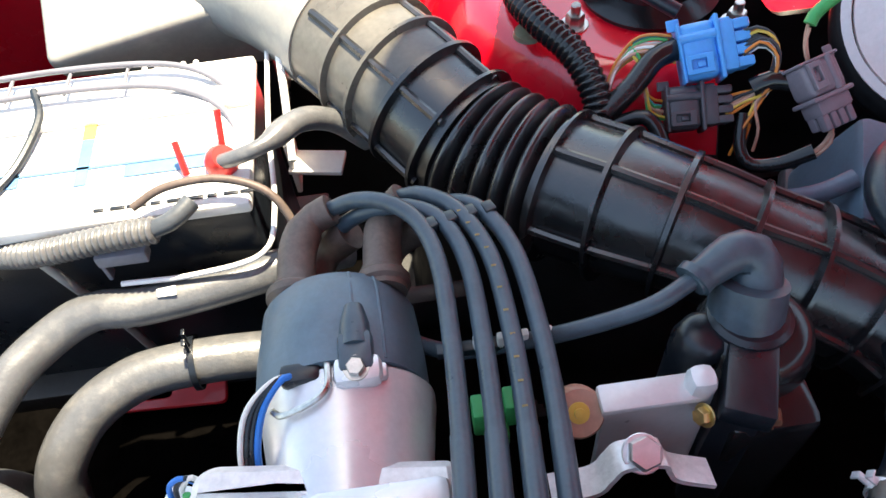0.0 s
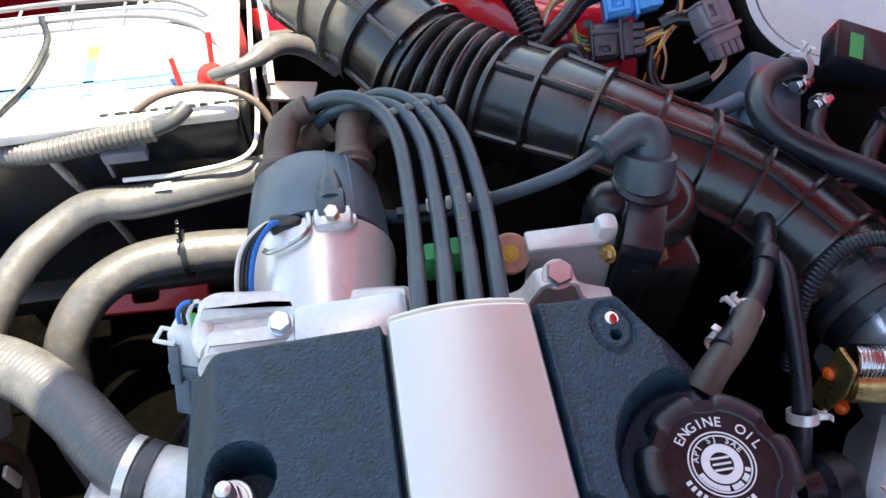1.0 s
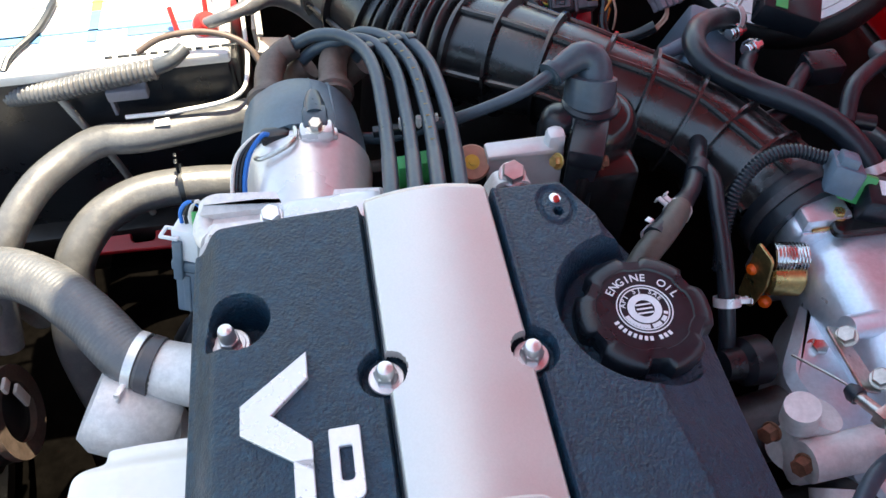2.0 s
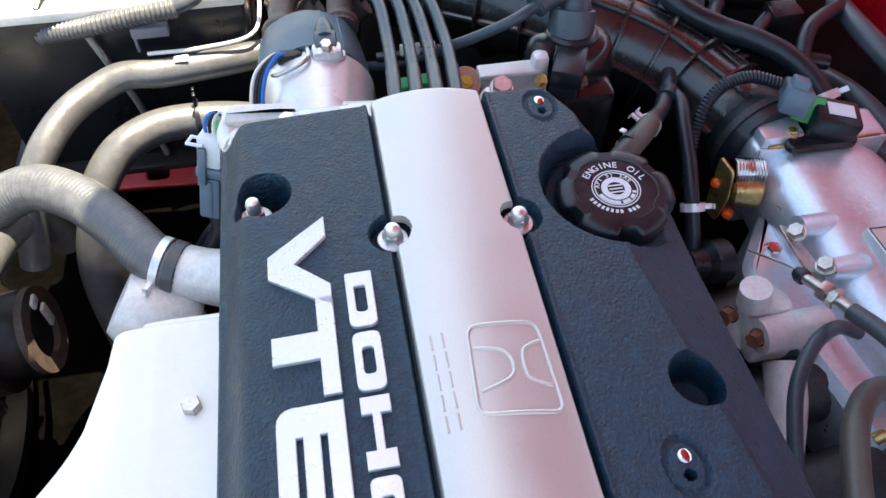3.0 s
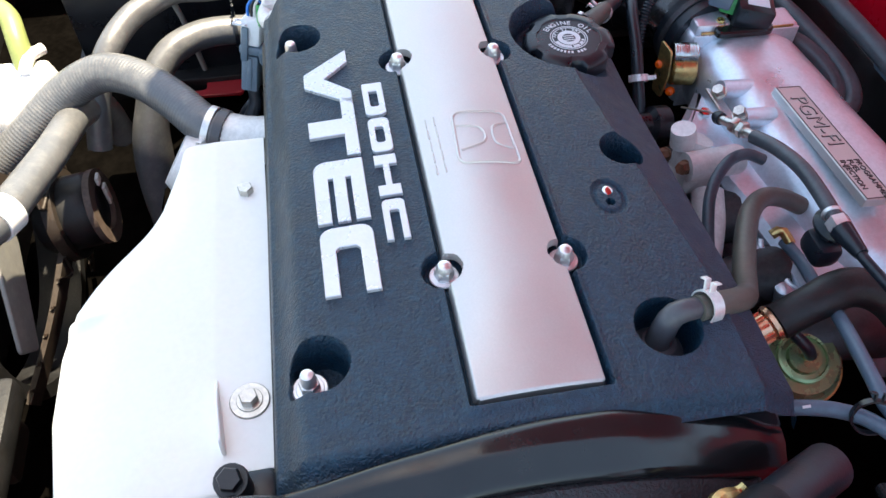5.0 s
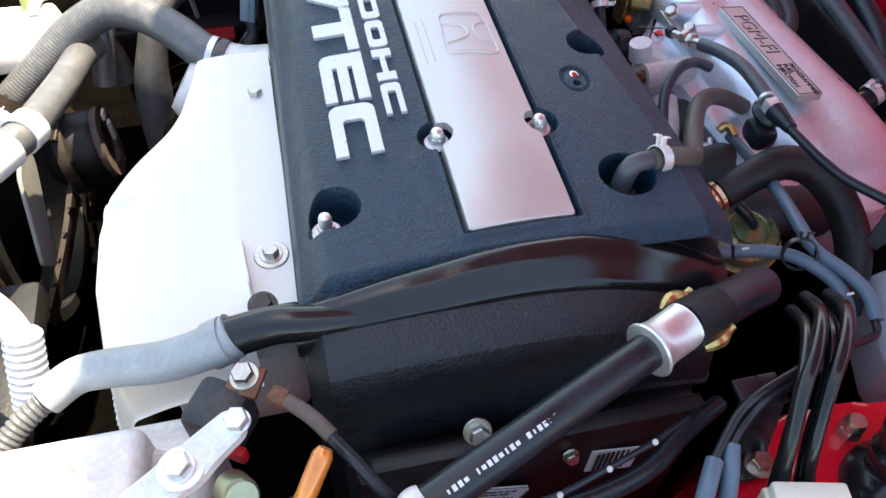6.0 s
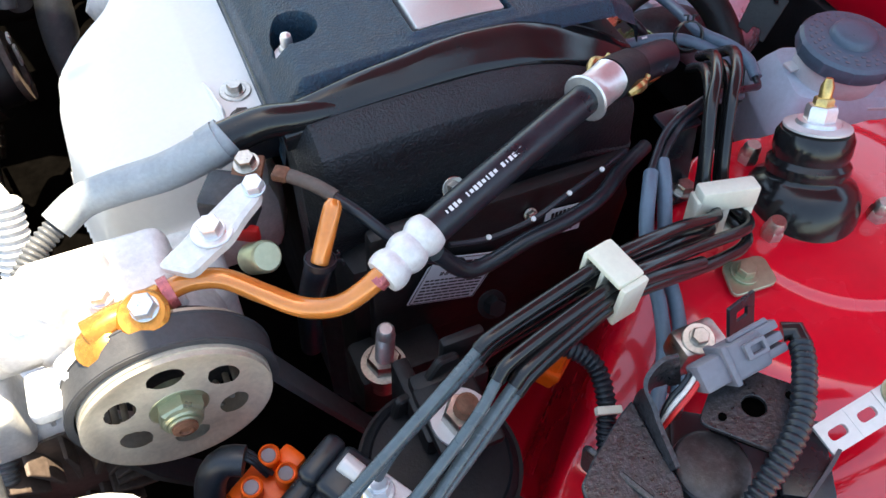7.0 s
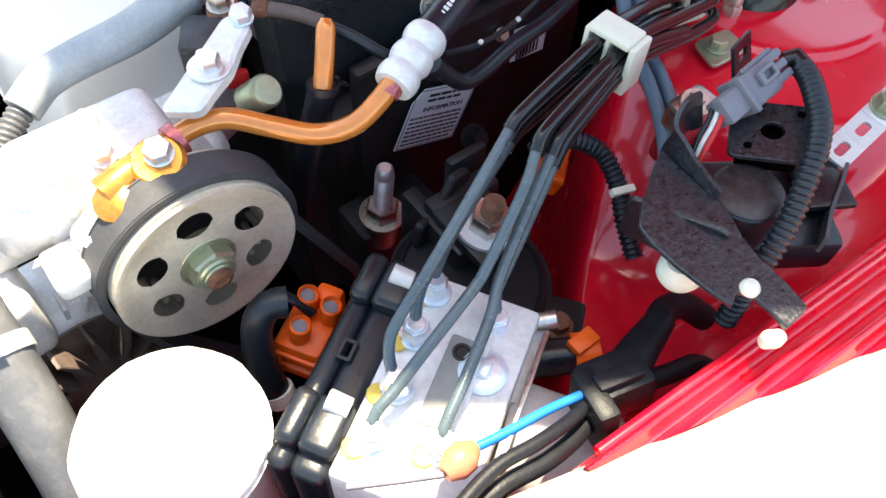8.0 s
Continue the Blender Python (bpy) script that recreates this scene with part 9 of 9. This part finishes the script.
for _o in (0.0, 0.019):
    part("strap", ringplate(rounded([(-0.0095, -0.0085), (0.0095, -0.0085), (0.0095, 0.0085), (-0.0095, 0.0085)], 0.0006, 5), _wslot, 0.0025, 0.0002, V3(0.3130, -0.4430, 0.7610) + _wx @ V3(_o, 0, 0), _wx), "white_paint", wstrap, "slotted end of the strap")
part("strap", box(0.034, 0.017, 0.0025, 0.0006, V3(0.3130, -0.4430, 0.7623) + _wx @ V3(0.0455, 0, 0), _wx), "white_paint", wstrap)
part("bolt", join(bolt_mesh(0.0125, V3(0.3130, -0.4430, 0.7635) + _wx @ V3(0.0400, 0, 0), (-0.15, -0.1, 1), 1.5), cyl(0.0048, 0.010, V3(0.3130, -0.4430, 0.7655) + _wx @ V3(0.0400, 0, 0), (-0.15, -0.1, 1))), "olive", wstrap)
hb3 = thing("wiring_harness", (0.14, -0.47, 0.68), "black taped harness with a plug and a blue wire", "wiring harness")
_qx = basis((0.0, 0.2, 1), (0.25, 0.9, 0))
part("plug_shell", box(0.036, 0.026, 0.026, 0.005, (0.1330, -0.4590, 0.722), _qx), "taped", hb3)
part("plug_collar", box(0.012, 0.031, 0.032, 0.003, (0.1170, -0.4620, 0.722), _qx), "taped", hb3)
part("plug_latch", box(0.024, 0.010, 0.005, 0.0015, (0.1310, -0.4600, 0.7375), _qx), "taped", hb3)
part("boot", tube([(0.148, -0.456, 0.720), (0.166, -0.451, 0.716), (0.186, -0.446, 0.712)], lambda s, u: 0.0112 - 0.003 * u, 18), "taped", hb3, "black rubber boot")
part("lead", tube([(0.182, -0.447, 0.712), (0.196, -0.442, 0.706), (0.212, -0.444, 0.698), (0.225, -0.455, 0.685)], 0.0080, 14), "taped", hb3)
part("lead", tube([(0.150, -0.466, 0.716), (0.170, -0.470, 0.708), (0.190, -0.474, 0.700), (0.20, -0.485, 0.69)], 0.0055, 14), "taped", hb3)
part("lead", tube([(0.116, -0.464, 0.720), (0.098, -0.468, 0.726), (0.076, -0.469, 0.733), (0.050, -0.466, 0.738), (0.02, -0.470, 0.735)], 0.0044, 14), "taped", hb3)
part("lead", tube([(0.116, -0.459, 0.728), (0.098, -0.462, 0.737), (0.076, -0.462, 0.744), (0.052, -0.460, 0.748), (0.02, -0.465, 0.748)], 0.0034, 12), "taped", hb3)
part("blue_lead", tube([(0.112, -0.4550, 0.7330), (0.092, -0.4520, 0.7380), (0.070, -0.4500, 0.7430), (0.050, -0.4470, 0.7460)], 0.0024, 10), "bluewire", hb3, "bright blue wire")
part("splice", tube([(0.052, -0.4470, 0.7460), (0.044, -0.4480, 0.7475), (0.034, -0.4490, 0.7480)], lambda s, u: 0.0040 + 0.0042 * math.sin(math.pi * min(1, max(0, u))), 16), "splice", hb3, "orange-pink crimp splice")
part("lead", tube([(0.034, -0.449, 0.748), (0.018, -0.438, 0.742), (0.0, -0.425, 0.735)], 0.0018, 8), "conn_gray", hb3)

# ---- radiator, fan and panels at the front ----
rad = thing("radiator", (-0.24, 0.12, 0.36), "black radiator with a pale top tank", "radiator")
part("core", box(0.05, 0.72, 0.30, 0.006, (-0.265, 0.12, 0.50)), "radiator", rad)
part("tank", box(0.062, 0.74, 0.05, 0.014, (-0.265, 0.12, 0.665)), "white", rad, "pale dusty top tank")
part("upper_tank", join(block8([(-0.225, 0.325, 0.618), (-0.130, 0.335, 0.618), (-0.100, 0.425, 0.618), (-0.225, 0.430, 0.618)], [(-0.220, 0.330, 0.640), (-0.136, 0.340, 0.643), (-0.106, 0.420, 0.646), (-0.220, 0.425, 0.643)], 0.006), tube([(-0.125, 0.395, 0.648), (-0.122, 0.415, 0.652), (-0.112, 0.430, 0.650)], 0.006, 12)), "white", rad, "white sunlit tank shoulder")
part("overflow_hose", tube([(-0.128, 0.410, 0.640), (-0.132, 0.430, 0.662), (-0.142, 0.460, 0.672), (-0.17, 0.50, 0.66), (-0.20, 0.54, 0.62)], 0.0105, 16), "olive_rubber", rad, "yellow-green overflow hose")
part("shroud", join(*[tube([(-0.205, 0.30 + 0.015 * k, 0.63 - 0.03 * k), (-0.200, 0.05, 0.64 - 0.03 * k), (-0.205, -0.20, 0.63 - 0.03 * k)], 0.006, 10) for k in range(3)]), "plastic", rad)
FC = V3(-0.082, 0.322, 0.523)
FA = unit(V3(1, 0.05, 0.12))
fan = thing("cooling_fan", (-0.13, 0.32, 0.42), "dark cooling fan motor on a ribbed bracket", "fan")
part("motor", lathe([(0.036, 0), (0.040, 0.006), (0.040, 0.050), (0.037, 0.056), (0.030, 0.058)], FC - FA * 0.062, FA, 36), "dark", fan)
part("rim", washer(0.026, 0.0405, 0.007, FC - FA * 0.005, FA, 40), "boot", fan, "browned motor rim")
part("end_plate", lathe([(0.026, 0), (0.020, 0.003), (0.010, 0.004)], FC - FA * 0.006, FA, 28), "dark", fan)
part("pad", box(0.004, 0.010, 0.026, 0.002, FC + V3(0.004, 0.012, 0.006)), "whitewire", fan, "pale rubber pad")
part("pad", box(0.004, 0.012, 0.010, 0.002, FC + V3(0.004, 0.006, 0.034)), "whitewire", fan, "pale rubber pad")
def fan_spot(r, a, back):
    """A place on the fan's bracket: distance and angle round the motor, and depth behind its face."""
    return FC - FA * back + V3(0, math.cos(a), math.sin(a)) * r


for k in range(4):
    a = radians(25 + 90 * k)
    part("arm", band([fan_spot(0.038, a, 0.045), fan_spot(0.11, a, 0.060), fan_spot(0.19, a, 0.085)], np.cross(FA, fan_spot(1, a, 0) - FC), 0.020, 0.006), "fan_brown", fan, "browned flat arm")
    for i in range(5):
        r, da = 0.050 + 0.026 * i, 0.22 / (1 + 0.5 * i)
        part("web", tube([fan_spot(r, a - da, 0.040 + 0.008 * i), fan_spot(r + 0.013, a + da, 0.042 + 0.008 * i), fan_spot(r + 0.026, a - da, 0.046 + 0.008 * i)], 0.0017, 8), "fan_brown", fan, "thin moulded web")
part("bracket_ring", washer(0.041, 0.050, 0.012, FC - FA * 0.045, FA, 40), "fan_brown", fan)

shr = thing("fan_shroud", (-0.17, 0.10, 0.40), "brown-black fan shroud with a pale frame", "fan shroud")
part("ring", washer(0.150, 0.165, 0.05, (-0.215, 0.30, 0.50), (1, 0, 0), 56), "dark", shr)
part("frame", box(0.05, 0.06, 0.20, 0.008, (-0.185, 0.09, 0.53)), "fan_brown", shr)
part("panel", prism(rounded([(-0.020, 0.03), (0.004, 0.0), (0.075, 0.075), (0.085, 0.115), (0.030, 0.10)], 0.006), 0.004, 0.001, (-0.128, 0.145, 0.520), np.array([V3(0, 1, 0), V3(0, 0, 1), V3(1, 0, 0)]).T), "gray_case", shr, "pale sunlit shroud panel")
part("rail", box(0.05, 0.30, 0.03, 0.006, (-0.14, -0.06, 0.56)), "dark", shr)
wb = thing("support_bracket", (-0.03, 0.24, 0.50), "pale cast bracket beside the exhaust manifold", "bracket")
part("body", join(lathe([(0.026, 0), (0.030, 0.006), (0.030, 0.045), (0.024, 0.055)], (0.072, 0.240, 0.615), (-0.8, 0.2, 0.5), 28), box(0.05, 0.04, 0.06, 0.012, (0.060, 0.235, 0.600))), "alu_dull", wb)
gp = thing("transmission_case", (0.05, 0.40, 0.32), "dark gearbox under the hoses with a red lever", "gearbox")
# case coloured near black in place of deep shade
part("case", box(0.32, 0.26, 0.22, 0.03, (0.13, 0.39, 0.415)), "deep_shade", gp)
# the darker hood red stands in for shade on this lever
part("lever", ringplate(rounded([(-0.052, -0.012), (0.052, -0.016), (0.052, 0.016), (-0.040, 0.020)], 0.006, 5), rounded([(-0.012, -0.006), (0.010, -0.006), (0.010, 0.006), (-0.012, 0.006)], 0.005, 5), 0.006, 0.001, (0.020, 0.4740, 0.5450), basis((0, -0.3, 0.95), (0, 1, 0))), "hood", gp, "red painted lever with an oval hole")
# dark sheet added to keep the space below the battery dark
part("dark_backing", box(0.40, 0.02, 0.10, 0.006, (0.08, 0.535, 0.49)), "dark", gp)
